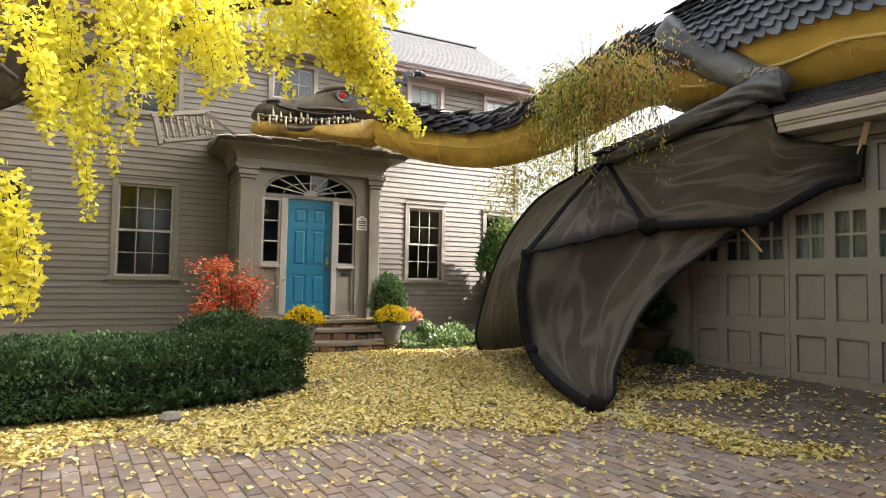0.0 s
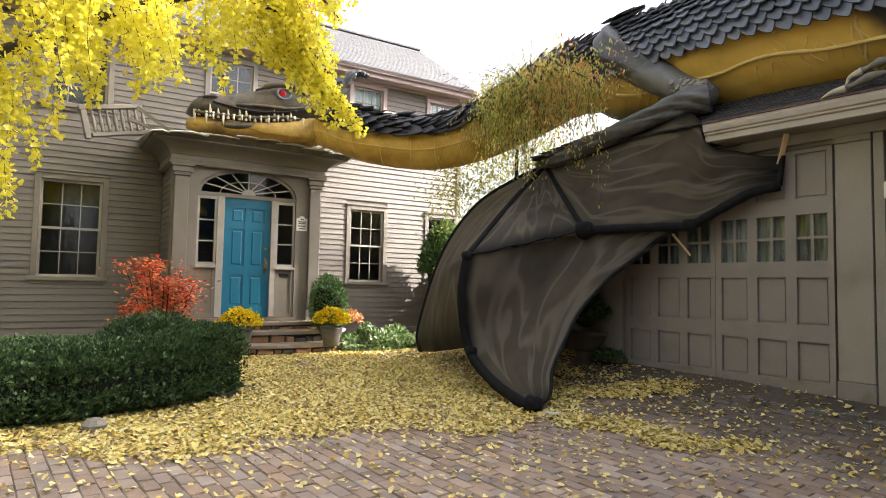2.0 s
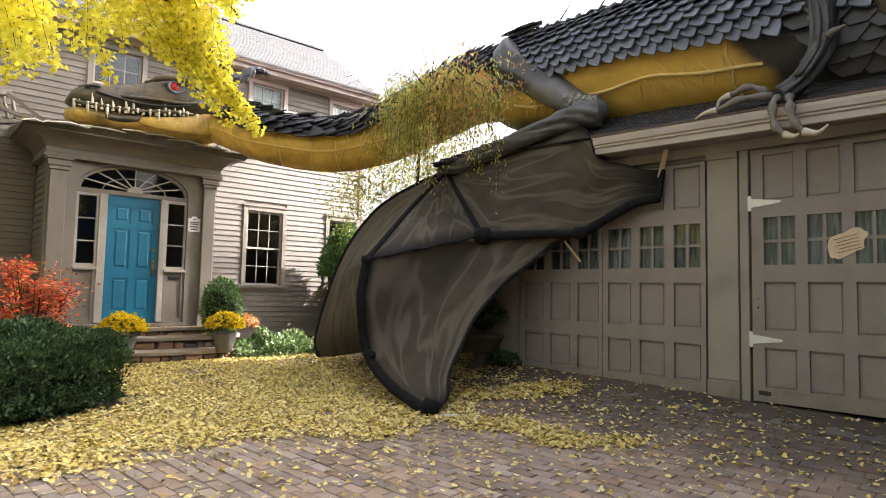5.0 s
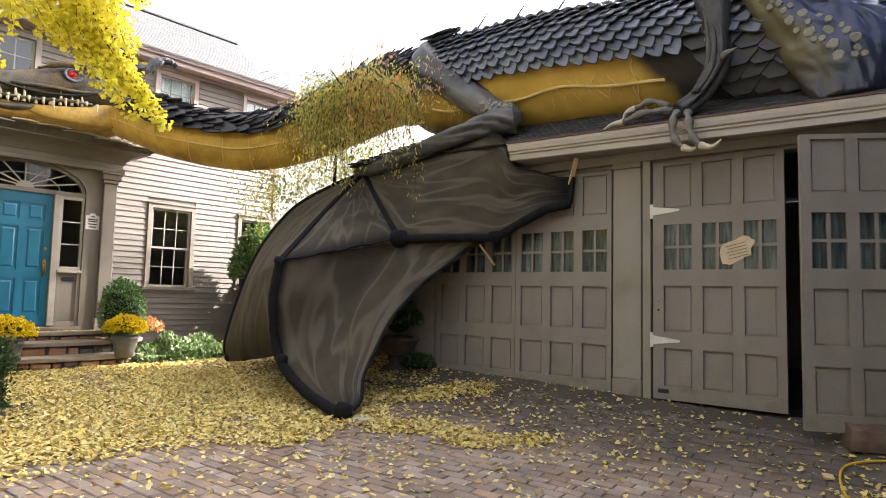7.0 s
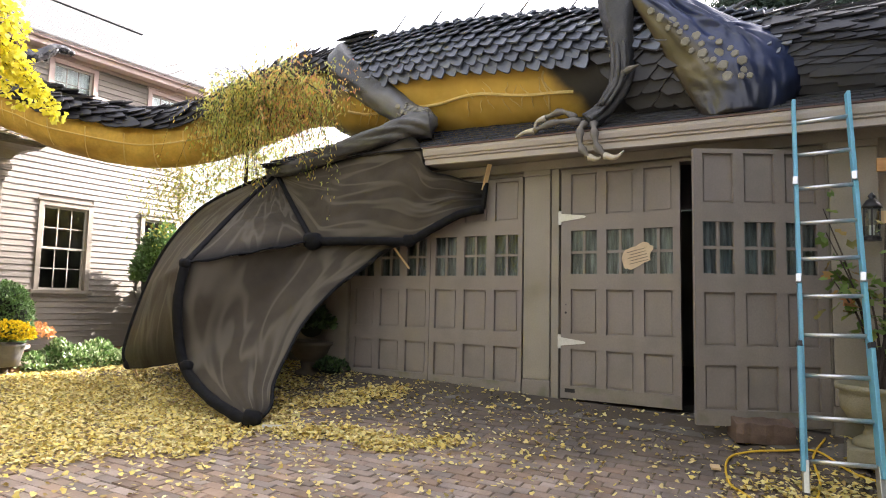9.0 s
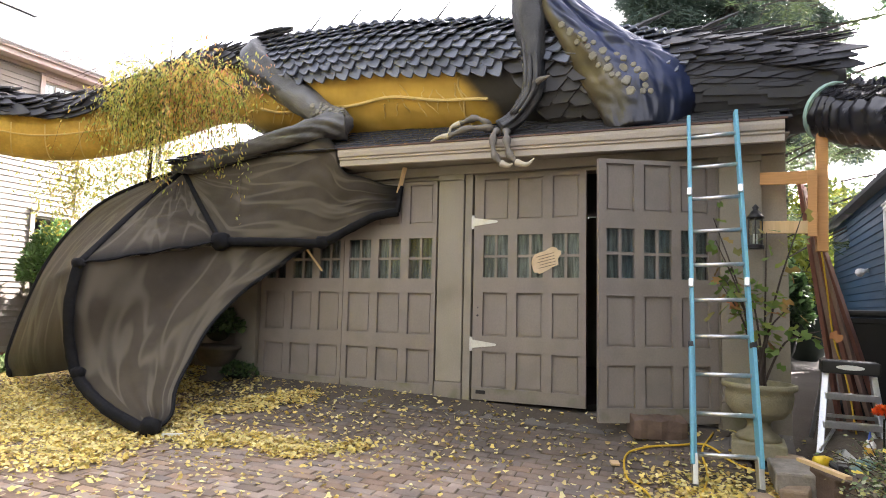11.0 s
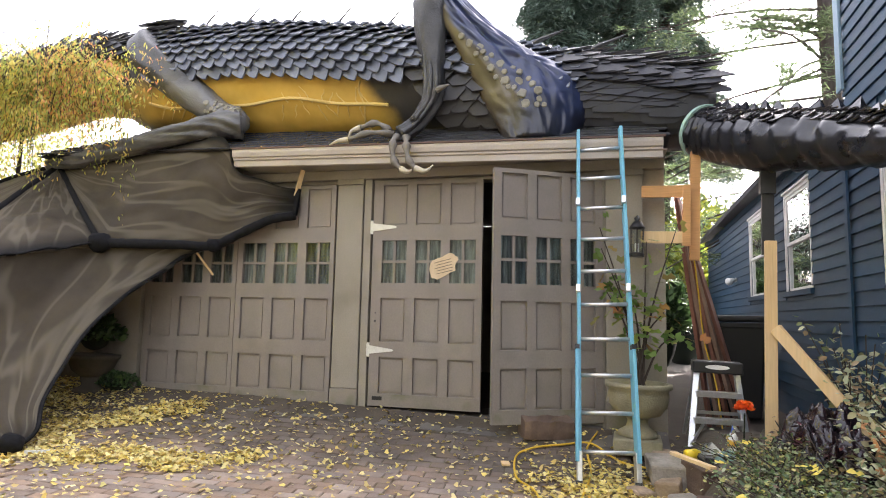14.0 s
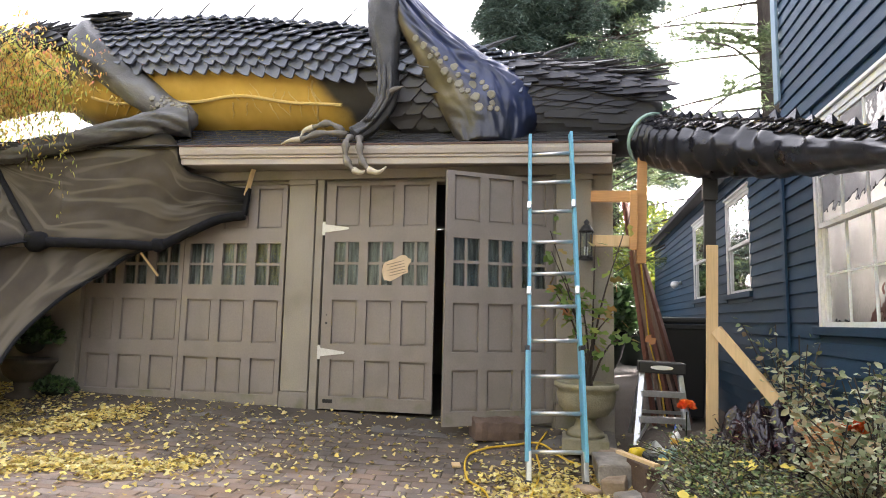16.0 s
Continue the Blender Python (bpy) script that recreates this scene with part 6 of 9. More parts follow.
def pebble_band(f, a):
    w = (a + math.pi) / (2 * math.pi)
    return 0.33 < f < 0.84 and abs(w - float(np.interp(f, [0.33, 0.5, 0.65, 0.84], [0.15, 0.23, 0.34, 0.47]))) < float(np.interp(f, [0.33, 0.45, 0.6, 0.84], [0.035, 0.06, 0.13, 0.09]))


tagged(part("pebble_relief", pebbles(thigh_skin, 1.9, 0.14, pebble_band, 95, 0.03, 0.056, 8), M_PEBBLE, dragon), kind="stuff")
shank = smooth_path([(7.2, 2.12, 4.92), (7.14, 2.16, 4.66), (7.12, 2.14, 4.3), (7.12, 2.08, 3.88), (7.1, 2.08, 3.58), (7.06, 2.22, 3.32), (7.0, 2.36, 3.18)], 5)
km, ks = wrinkled(smooth_path([(7.2, 2.12, 4.92), (7.14, 2.16, 4.66), (7.12, 2.14, 4.3), (7.12, 2.08, 3.88), (7.1, 2.08, 3.58), (7.06, 2.22, 3.32), (7.0, 2.36, 3.18)], 10), [0.12, 0.17, 0.185, 0.17, 0.14, 0.115, 0.105, 0.095, 0.085, 0.08, 0.09], 30, 0.03, 1.3, 3.0, 4, twist=1.5)
part("shank", km, M_LIMB, dragon, smooth=True)
tagged(part("pebble_relief", pebbles(ks, 1.85, 0.15, lambda s, a: 0.42 < s < 0.68 and abs(a) < 0.8, 40, 0.014, 0.026, 9), M_PEBBLE, dragon), kind="stuff")
for k, a in enumerate((2.5, 3.1, 3.7)):
    pts = [p + Vector((math.cos(a), math.sin(a) * 0.9, 0)) * (0.115 if i < 12 else 0.085) for i, p in enumerate(shank[8:26])]
    part("tendon", Mesh().tube(pts, [0.012 + 0.014 * smoothstep(0, 8, i) for i in range(len(pts))], 6, wob=0.15, seed=k), M_LIMB, dragon, smooth=True)
part("shank_spur", Mesh().tube([(7.04, 2.08, 3.62), (7.0, 1.95, 3.66), (6.98, 1.86, 3.68)], [0.04, 0.03, 0.004], 8), M_FOOT, dragon)
for toe, claw in (([(7.0, 2.45, 3.24), (6.94, 2.7, 3.24), (6.92, 2.92, 3.17)], [(6.92, 2.92, 3.17), (6.91, 3.03, 3.16), (6.92, 3.14, 3.12)]),
                  ([(7.02, 2.5, 3.28), (7.02, 2.66, 3.37), (7.0, 2.83, 3.32)], [(7.0, 2.83, 3.32), (6.98, 2.92, 3.28), (6.97, 2.95, 3.2)]),
                  ([(6.96, 2.38, 3.2), (6.87, 2.4, 3.12), (6.86, 2.38, 2.93), (6.87, 2.3, 2.83)], [(6.87, 2.3, 2.83), (6.86, 2.22, 2.80), (6.86, 2.17, 2.82)]),
                  ([(6.98, 2.3, 3.2), (6.88, 2.26, 3.1), (6.86, 2.22, 2.93), (6.86, 2.14, 2.83)], [(6.86, 2.14, 2.83), (6.85, 2.03, 2.80), (6.85, 1.95, 2.86)])):
    toe, claw = ([(x, y, z - 0.05) for x, y, z in c] for c in (toe, claw))
    q = smooth_path(toe, 4)
    part("toe", Mesh().tube(q, [0.033 + 0.012 * math.sin(i * 1.6) for i in range(len(q))], 9, wob=0.08), M_FOOT, dragon, smooth=True)
    q = smooth_path(claw, 4)
    part("claw", Mesh().tube(q, [0.034 * (1 - i / len(q)) + 0.004 for i in range(len(q))], 8), M_CLAW, dragon, smooth=True)

# black wrapped tail on its post
M_TAILWRAP = mat("black_wrap_film", (0.007, 0.007, 0.009), (0.018, 0.018, 0.021), scale=6, rough=0.3, bump=0.2, fine=14)
tail = thing("dragon_tail", "black plastic-wrapped dragon tail resting on a post", "sculpture")
tp = smooth_path([(7.42, -0.60, 3.215), (7.15, -0.78, 3.075), (6.6, -1.01, 2.88), (5.94, -1.37, 2.69), (5.0, -1.53, 2.42), (3.98, -1.56, 2.14)], 20)
girth = lambda f: float(np.interp(f, [0, 0.2, 0.4, 0.6, 0.8, 1], [0.242, 0.245, 0.247, 0.205, 0.112, 0.04]))
rnd = random.Random(13)
tail_rings = []
side = None
for i, p in enumerate(tp):
    t = (tp[min(i + 1, len(tp) - 1)] - tp[max(i - 1, 0)]).normalized()
    side = t.cross(Vector((0, 0, 1))).normalized()
    up = side.cross(t)
    base = girth(i / (len(tp) - 1))
    ring = []
    for j in range(48):
        a = 2 * math.pi * j / 48
        band = (i + 1.6 * math.sin(a * 2 + 0.4)) / 6.0
        lap = 1.06 - 0.13 * (band - math.floor(band))
        fold = 0.018 * noise.noise(Vector((math.cos(a) * 3, math.sin(a) * 3, math.floor(band) * 3.7))) + 0.007 * noise.noise(Vector((math.cos(a) * 9, math.sin(a) * 9, i * 0.5)))
        ring.append(p + (side * math.cos(a) + up * math.sin(a)) * (base * lap + fold))
    tail_rings.append(ring)
part("tail_wrap", Mesh().loft(tail_rings), M_TAILWRAP, tail, smooth=True)
M_FOAM = plain("pale_green_foam", (0.35, 0.52, 0.45), 0.8)
d0 = (tp[1] - tp[0]).normalized()
part("foam_rim", Mesh().tube([tp[0] - d0 * 0.01, tp[0] + d0 * 0.03], 0.268, 24), M_FOAM, tail, "pale green foam rim")
rag = Mesh()


def tail_flap(i, a, w, length, lift):
    """A pointed strip of sheet lapped along the tail."""
    t = (tp[i + 1] - tp[i - 1]).normalized()
    sd = t.cross(Vector((0, 0, 1))).normalized()
    out = sd * math.cos(a) + sd.cross(t) * math.sin(a)
    e, b = out.cross(t), tp[i] + out * (girth(i / (len(tp) - 1)) * 1.03)
    p = [b - e * w - t * 0.02, b + e * w * 0.8 - t * 0.02, b + e * w * rnd.uniform(0.5, 0.9) + t * length * 0.6 + out * lift * 0.6, b + t * length + out * lift, b - e * w * 0.9 + t * length * 0.5 + out * lift * 0.4]
    rag.add(p + [q - out * 0.012 for q in p], [(0, 1, 2, 3, 4), (9, 8, 7, 6, 5)] + [(q, q + 5, (q + 1) % 5 + 5, (q + 1) % 5) for q in range(5)])


for i in range(3, len(tp) - 3, 2):
    for a, w in ((48, 0.045), (72, 0.055), (98, 0.06), (125, 0.06)):
        tail_flap(i, radians(a + rnd.uniform(-6, 6)), w * (0.4 + 0.6 * girth(i / (len(tp) - 1)) / 0.24), rnd.uniform(0.09, 0.15), rnd.uniform(0.008, 0.028))
for i in range(6, len(tp) - 8, 5):
    t = (tp[i + 1] - tp[i - 1]).normalized()
    sd = t.cross(Vector((0, 0, 1))).normalized()
    b, h = tp[i] + sd.cross(t) * girth(i / (len(tp) - 1)), rnd.uniform(0.06, 0.1)
    p = [b - t * 0.07, b + t * 0.08, b + t * rnd.uniform(-0.02, 0.03) + sd.cross(t) * h]
    rag.add([q + sd * 0.03 for q in p[:2]] + [p[2]] + [q - sd * 0.03 for q in p[:2]], [(0, 1, 2), (4, 3, 2), (1, 4, 2), (3, 0, 2)])
tagged(part("tail_fringe", rag, M_BLACKSHEET, tail), kind="stuff")
# ---- brick court ----
BROT = radians(5)
rnd = random.Random(2)
me_brick = []
for v in range(4):
    m = Mesh()
    c, e, L, W = 0.005, 0.004, 0.0975, 0.0492
    rings = [[(x * s, y * t, z) for x, y in ((-1, -1), (1, -1), (1, 1), (-1, 1))] for s, t, z in ((W, L, -0.05), (W, L, -c), (W - c, L - c, 0))]
    k = 0
    for r in rings:
        m.v += r
    for i in range(2):
        m.f += [(4 * i + j, 4 * i + (j + 1) % 4, 4 * i + 4 + (j + 1) % 4, 4 * i + 4 + j) for j in range(4)]
    m.f.append((8, 9, 10, 11))
    m.v = [(x + rnd.uniform(-0.002, 0.002), y + rnd.uniform(-0.002, 0.002), z + (rnd.uniform(-0.002, 0.002) if i > 7 else 0)) for i, (x, y, z) in enumerate(m.v)]
    me = bpy.data.meshes.new("brick")
    me.from_pydata(m.v, [], m.f)
    me.materials.append(M_BRICK)
    me_brick.append((me, m))


def on_court(x, y):
    if x > 6.9 or x < -2.5 or y < -2.2 or y > 10.3:
        return False
    if y > 6.35 + 0.12 * x and x < 3.0:
        return False
    if y < 0.12 and x > 5.3:
        return False
    return y < 10.0 - 0.1 * abs(x - 4.6) and not (x < 3.2 and y > 7.4)


court = tagged(new("brick_court"), "worn red-brown brick court in running bond", "pavement", kind="structure")
M_BRICK_FAR = mat("red_brown_paver_far", (0.215, 0.157, 0.122), (0.36, 0.275, 0.22), scale=3, rough=0.85, bump=0.5, fine=60, dirt=((0.13, 0.105, 0.088), 0.5))


def fired_tones(m, source, garage_dark):
    """Each brick takes its own tone between red and grey; garage_dark: mixes in dark brown towards the garage."""
    n, l = m.node_tree.nodes, m.node_tree.links
    bs = n["Principled BSDF"]
    src = bs.inputs["Base Color"].links[0].from_socket
    who = n.new("ShaderNodeNewGeometry" if source == "Random Per Island" else "ShaderNodeObjectInfo")
    mu, fr, sat, val, hs = n.new("ShaderNodeMath"), n.new("ShaderNodeMath"), n.new("ShaderNodeMapRange"), n.new("ShaderNodeMapRange"), n.new("ShaderNodeHueSaturation")
    mu.operation, fr.operation = "MULTIPLY", "FRACT"
    mu.inputs[1].default_value = 7.31
    sat.inputs[3].default_value, sat.inputs[4].default_value = 0.7, 1.25
    val.inputs[3].default_value, val.inputs[4].default_value = (0.8, 1.2) if garage_dark else (0.95, 1.05)
    l.new(who.outputs[source], mu.inputs[0]), l.new(mu.outputs[0], fr.inputs[0]), l.new(fr.outputs[0], sat.inputs[0]), l.new(who.outputs[source], val.inputs[0])
    l.new(sat.outputs[0], hs.inputs["Saturation"]), l.new(val.outputs[0], hs.inputs["Value"]), l.new(src, hs.inputs["Color"])
    col = hs.outputs[0]
    if garage_dark:
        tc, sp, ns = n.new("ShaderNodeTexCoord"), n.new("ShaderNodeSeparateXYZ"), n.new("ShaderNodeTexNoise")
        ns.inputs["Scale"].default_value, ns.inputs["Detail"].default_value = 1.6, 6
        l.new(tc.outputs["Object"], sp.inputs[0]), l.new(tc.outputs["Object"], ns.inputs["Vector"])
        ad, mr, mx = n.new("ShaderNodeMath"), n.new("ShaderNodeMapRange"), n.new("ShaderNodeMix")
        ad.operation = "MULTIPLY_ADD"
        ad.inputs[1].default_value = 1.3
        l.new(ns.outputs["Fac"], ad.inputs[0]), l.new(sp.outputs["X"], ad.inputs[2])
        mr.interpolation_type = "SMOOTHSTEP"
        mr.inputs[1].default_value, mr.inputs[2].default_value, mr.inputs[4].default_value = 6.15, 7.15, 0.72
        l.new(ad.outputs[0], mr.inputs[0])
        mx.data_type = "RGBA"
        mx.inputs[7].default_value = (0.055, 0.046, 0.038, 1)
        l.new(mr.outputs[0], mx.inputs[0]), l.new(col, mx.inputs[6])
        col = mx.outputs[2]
    l.new(col, bs.inputs["Base Color"])


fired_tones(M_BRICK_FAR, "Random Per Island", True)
fired_tones(M_BRICK, "Random", False)
M_JOINT = mat("sandy_joint", (0.07, 0.058, 0.035), (0.17, 0.14, 0.085), scale=2.5, rough=0.95, bump=0.6, fine=60, dirt=((0.05, 0.042, 0.03), 0.7))
m = Mesh()
for i in range(60):
    for j in range(72):
        x, y = -2.6 + 0.16 * i, -2.2 + 0.175 * j
        if on_court(x + 0.08, y + 0.09):
            m.add([(a, b, ground(a, b) - 0.0075) for a, b in ((x, y), (x + 0.16, y), (x + 0.16, y + 0.175), (x, y + 0.175))], [(0, 1, 2, 3)])
tagged(part("joint_sand", m, M_JOINT, court), kind="stuff")
rest = Mesh()
singles = 0
for i in range(-60, 100):
    for j in range(-30, 70):
        lx, ly = 0.104 * i, 0.206 * j + (0.103 if i % 2 else 0)
        x, y = lx * math.cos(BROT) - ly * math.sin(BROT) + 1.5, lx * math.sin(BROT) + ly * math.cos(BROT) + 0.5
        if not on_court(x, y):
            continue
        z = ground(x, y) + rnd.uniform(-0.004, 0.004)
        slope = (ground(x + 0.05, y) - ground(x - 0.05, y)) / 0.1
        mt = pose(x, y, z, rnd.uniform(-0.8, 0.8), -math.degrees(math.atan(slope)) + rnd.uniform(-1, 1), 5 + rnd.uniform(-0.8, 0.8))
        me, mm = me_brick[rnd.randrange(4)]
        if 3.3 < x < 4.75 and 1.6 < y < 5.2 and singles < 300:
            link("brick", me, court).matrix_basis = mt
            singles += 1
        else:
            rest.add([mt @ Vector(v) for v in mm.v], mm.f)
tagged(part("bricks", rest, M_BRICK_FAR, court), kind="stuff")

# ---- fallen leaves ----
M_GINKGO = leaf_mat("ginkgo_yellow", [(0.78, 0.70, 0.05), (0.88, 0.82, 0.12), (0.84, 0.76, 0.07), (0.93, 0.88, 0.24)], rough=0.5, glow=0.64)
M_FALLEN = leaf_mat("fallen_ginkgo_yellow", [(0.34, 0.22, 0.07), (0.66, 0.50, 0.13), (0.80, 0.66, 0.20), (0.72, 0.56, 0.14), (0.88, 0.80, 0.42), (0.52, 0.46, 0.16), (0.76, 0.63, 0.27), (0.42, 0.28, 0.09), (0.86, 0.76, 0.34)], rough=0.6, glow=0.15)


def near_line(x, y, pts, wide):
    """1 on a broken line, falling to 0 at its edge."""
    best = 9.0
    for (ax, ay), (bx, by) in zip(pts, pts[1:]):
        k = max(0.0, min(1.0, ((x - ax) * (bx - ax) + (y - ay) * (by - ay)) / ((bx - ax) ** 2 + (by - ay) ** 2)))
        best = min(best, math.hypot(x - ax - k * (bx - ax), y - ay - k * (by - ay)))
    return 1 - smoothstep(wide * 0.6, wide * 1.3, best)


def leaf_density(x, y):
    n = noise.noise(Vector((x * 1.1, y * 1.1, 7))) * 0.5 + noise.noise(Vector((x * 3.1, y * 3.1, 1))) * 0.5
    edge = float(np.interp(x, [-3, 0.45, 0.9, 1.5, 2.2, 3.0, 3.8, 4.25, 4.87, 5.25, 5.6, 6.2], [4.9, 5.2, 5.65, 5.15, 5.03, 5.0, 5.06, 4.6, 4.62, 4.4, 4.75, 5.3])) + 0.35 * n
    d = smoothstep(edge - 0.16, edge + 0.22, y) * (0.8 + 0.75 * noise.noise(Vector((x * 1.3, y * 1.3, 9))) + 0.5 * noise.noise(Vector((x * 4.2, y * 4.2, 3))))
    if x > 5.8:
        d *= 0.6
    lobe = 1.0 * near_line(x + 0.2 * n, y + 0.2 * n, ((5.3, 4.5), (5.62, 4.05), (5.5, 3.6), (5.8, 3.2)), 0.2)
    strip = 0.9 * near_line(x + 0.2 * n, y + 0.2 * n, ((6.1, 5.3), (6.5, 4.85), (6.85, 4.6)), 0.24)
    p = math.exp(-(((x - 6.0) / 0.45) ** 2 + ((y - 0.1) / 0.6) ** 2)) * 0.9
    near = 0.016 + 0.03 * smoothstep(3.0, 5.0, y + 0.25 * x) + (0.03 if x > 5.4 else 0)
    return max(d * 0.95, p, near, lobe, strip)


rs = np.random.RandomState(4)
pl, dr, sz = [], [], []
while len(pl) < 70000:
    x, y = rs.uniform(-2.6, 7.3), rs.uniform(-1.5, 10.6)
    if rs.rand() > leaf_density(x, y) or (x < 2.9 and y > 6.6 + 0.12 * x):
        continue
    pl.append((x, y, ground(x, y) + 0.006 + 0.022 * rs.rand()))
    a = rs.uniform(0, 6.283)
    dr.append((math.cos(a), math.sin(a), rs.normal() * 0.2))
    sz.append(rs.uniform(0.026, 0.055))
tagged(foliage("fallen_leaves", pl, dr, sz, "fan", M_FALLEN, seed=5, roll=0.42), "yellow fallen ginkgo leaves over the bricks", "leaves", kind="stuff")
pl, dr, sz = [], [], []
for z, r, yc, w in ((0.435, 0.24, 10.86, 0.9), (0.31, 0.68, 10.86, 1.24), (0.13, 1.08, 10.86, 1.56)):
    for k in range(330):
        t, q = rs.uniform(0.1, math.pi - 0.1), rs.uniform(0.66, 1.0)
        pl.append((4.36 - w * q * math.cos(t), yc - r * q * math.sin(t) ** 0.8, z + 0.012 * rs.rand()))
        a = rs.uniform(0, 6.283)
        dr.append((math.cos(a), math.sin(a), rs.normal() * 0.15)), sz.append(rs.uniform(0.035, 0.06))
for k in range(160):
    pl.append((rs.uniform(2.4, 5.6), YP - 0.41 + 0.25 * rs.rand() ** 2, 3.47))
    pl[-1] = (pl[-1][0], pl[-1][1], roof_edge(pl[-1][0]) + 0.3 + 0.02 * rs.rand() - 0.026 * pl[-1][1])
    a = rs.uniform(0, 6.283)
    dr.append((math.cos(a), math.sin(a), rs.normal() * 0.2)), sz.append(rs.uniform(0.045, 0.07))
tagged(foliage("fallen_leaves", pl, dr, sz, "fan", M_FALLEN, seed=6, roll=0.25), "yellow fallen leaves on the steps and portico roof", "leaves", kind="stuff")

# ---- planting by the house ----
M_HEDGE = leaf_mat("dark_evergreen_leaf", [(0.022, 0.05, 0.016), (0.042, 0.088, 0.026), (0.10, 0.17, 0.055), (0.03, 0.068, 0.02)], rough=0.55, glow=0.2)
M_LIGHTGREEN = leaf_mat("light_green_leaf", [(0.05, 0.11, 0.02), (0.1, 0.2, 0.05), (0.16, 0.27, 0.1), (0.07, 0.15, 0.03)], rough=0.45, glow=0.25)
M_RED = leaf_mat("autumn_red_leaf", [(0.62, 0.06, 0.03), (0.80, 0.14, 0.05), (0.76, 0.28, 0.08), (0.42, 0.04, 0.02), (0.85, 0.2, 0.1), (0.2, 0.2, 0.05), (0.80, 0.24, 0.16)], rough=0.5, glow=0.35)
M_MUM = leaf_mat("yellow_petal", [(0.82, 0.6, 0.012), (0.9, 0.74, 0.03), (0.86, 0.66, 0.015)], rough=0.5, glow=0.3)
M_PALEG = leaf_mat("pale_variegated_leaf", [(0.07, 0.14, 0.04), (0.16, 0.26, 0.08), (0.42, 0.48, 0.28), (0.06, 0.11, 0.03), (0.1, 0.18, 0.05)], rough=0.45, glow=0.25)
# near-black green: stands in for shade inside bushes; also colours dahlia stems
M_CORE = plain("near_black_green", (0.012, 0.018, 0.009), 0.95)
M_ORANGE_L = leaf_mat("orange_leaf", [(0.5, 0.22, 0.08), (0.6, 0.32, 0.12), (0.42, 0.2, 0.1)], glow=0.3)


def lumps(seed, n, centre, radii, flat=0.0):
    """Random directions on a lumpy ellipsoid: places, outward ways."""
    r2 = np.random.RandomState(seed)
    d = r2.normal(size=(n, 3))
    d /= np.linalg.norm(d, axis=1, keepdims=True)
    d[:, 2] = np.where(d[:, 2] < -flat, -d[:, 2], d[:, 2])
    lump = np.array([1 + 0.16 * noise.noise(Vector(tuple(v * 2.3 + seed))) + 0.09 * noise.noise(Vector(tuple(v * 6 + seed))) for v in d])
    depth = r2.uniform(0.8, 1.05, n)
    p = d * np.array(radii) * (lump * depth)[:, None] + np.array(centre)
    return p, d, r2


def shrub(name, label, centre, radii, n, size, shape, material, seed, category="shrub", core=0.8, lean=0.4, group="", flat=0.0):
    bush = thing(name, label, category, group)
    # solid dark core, coloured as the shade deep between the leaves
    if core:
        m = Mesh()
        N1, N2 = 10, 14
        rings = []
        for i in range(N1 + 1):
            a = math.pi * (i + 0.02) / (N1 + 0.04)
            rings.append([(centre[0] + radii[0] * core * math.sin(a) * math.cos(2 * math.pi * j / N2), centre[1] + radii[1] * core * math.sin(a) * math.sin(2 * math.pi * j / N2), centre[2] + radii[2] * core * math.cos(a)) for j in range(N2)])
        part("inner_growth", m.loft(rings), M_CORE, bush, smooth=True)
    p, d, r2 = lumps(seed, n, centre, radii, flat)
    dr = d + r2.normal(size=(n, 3)) * 0.6 + np.array([0, 0, lean])
    foliage("foliage", p, dr, r2.uniform(0.7, 1.3, n) * size, shape, material, bush, seed)
    return bush


# clipped evergreen hedge: swept lumpy bank
hedge = thing("hedge", "clipped dark green evergreen hedge along the court", "hedge")
spine = smooth_path([(-3.2, 6.75, 0.5), (-1.0, 6.72, 0.5), (0.6, 6.8, 0.5), (1.6, 6.95, 0.52), (2.2, 7.25, 0.55), (2.42, 7.5, 0.5)], 10)
r2 = np.random.RandomState(31)
pl, dr, sz = [], [], []
for k in range(82000):
    i = r2.randint(0, len(spine) - 1)
    c = spine[i].lerp(spine[i + 1], r2.rand())
    t = (spine[i + 1] - spine[i]).normalized()
    s = Vector((t.y, -t.x, 0))
    a = r2.uniform(-0.85, math.pi + 0.85)
    top = 0.62 + 0.12 * smoothstep(1.2, 2.6, c.x)
    ca, sa = math.cos(a), math.sin(a)
    ca, sa = math.copysign(abs(ca) ** 0.55, ca), math.copysign(abs(sa) ** 0.6, sa)
    out = s * ca + Vector((0, 0, sa))
    lump = 1 + 0.12 * noise.noise(Vector((c.x * 2.2, a * 1.4, 5))) + 0.13 * noise.noise(Vector((c.x * 7, a * 4, 2))) + 0.1 * noise.noise(Vector((c.x * 17, a * 9, 6)))
    q = r2.uniform(0.84, 1.03) * lump
    p = Vector((c.x, c.y, 0.34)) + s * ca * 0.62 * q + Vector((0, 0, sa * (top - 0.34) * q if sa > 0 else sa * 0.34))
    if i == len(spine) - 2:
        p += t * r2.rand() * 0.25
    if p.z < 0.02:
        continue
    pl.append(p), sz.append(r2.uniform(0.026, 0.046))
    dr.append(out * 0.7 + Vector(r2.normal(size=3)) * 0.65 + Vector((0, 0, 0.75)))
# near-black bank inside the hedge, in place of its inner shade
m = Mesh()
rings = []
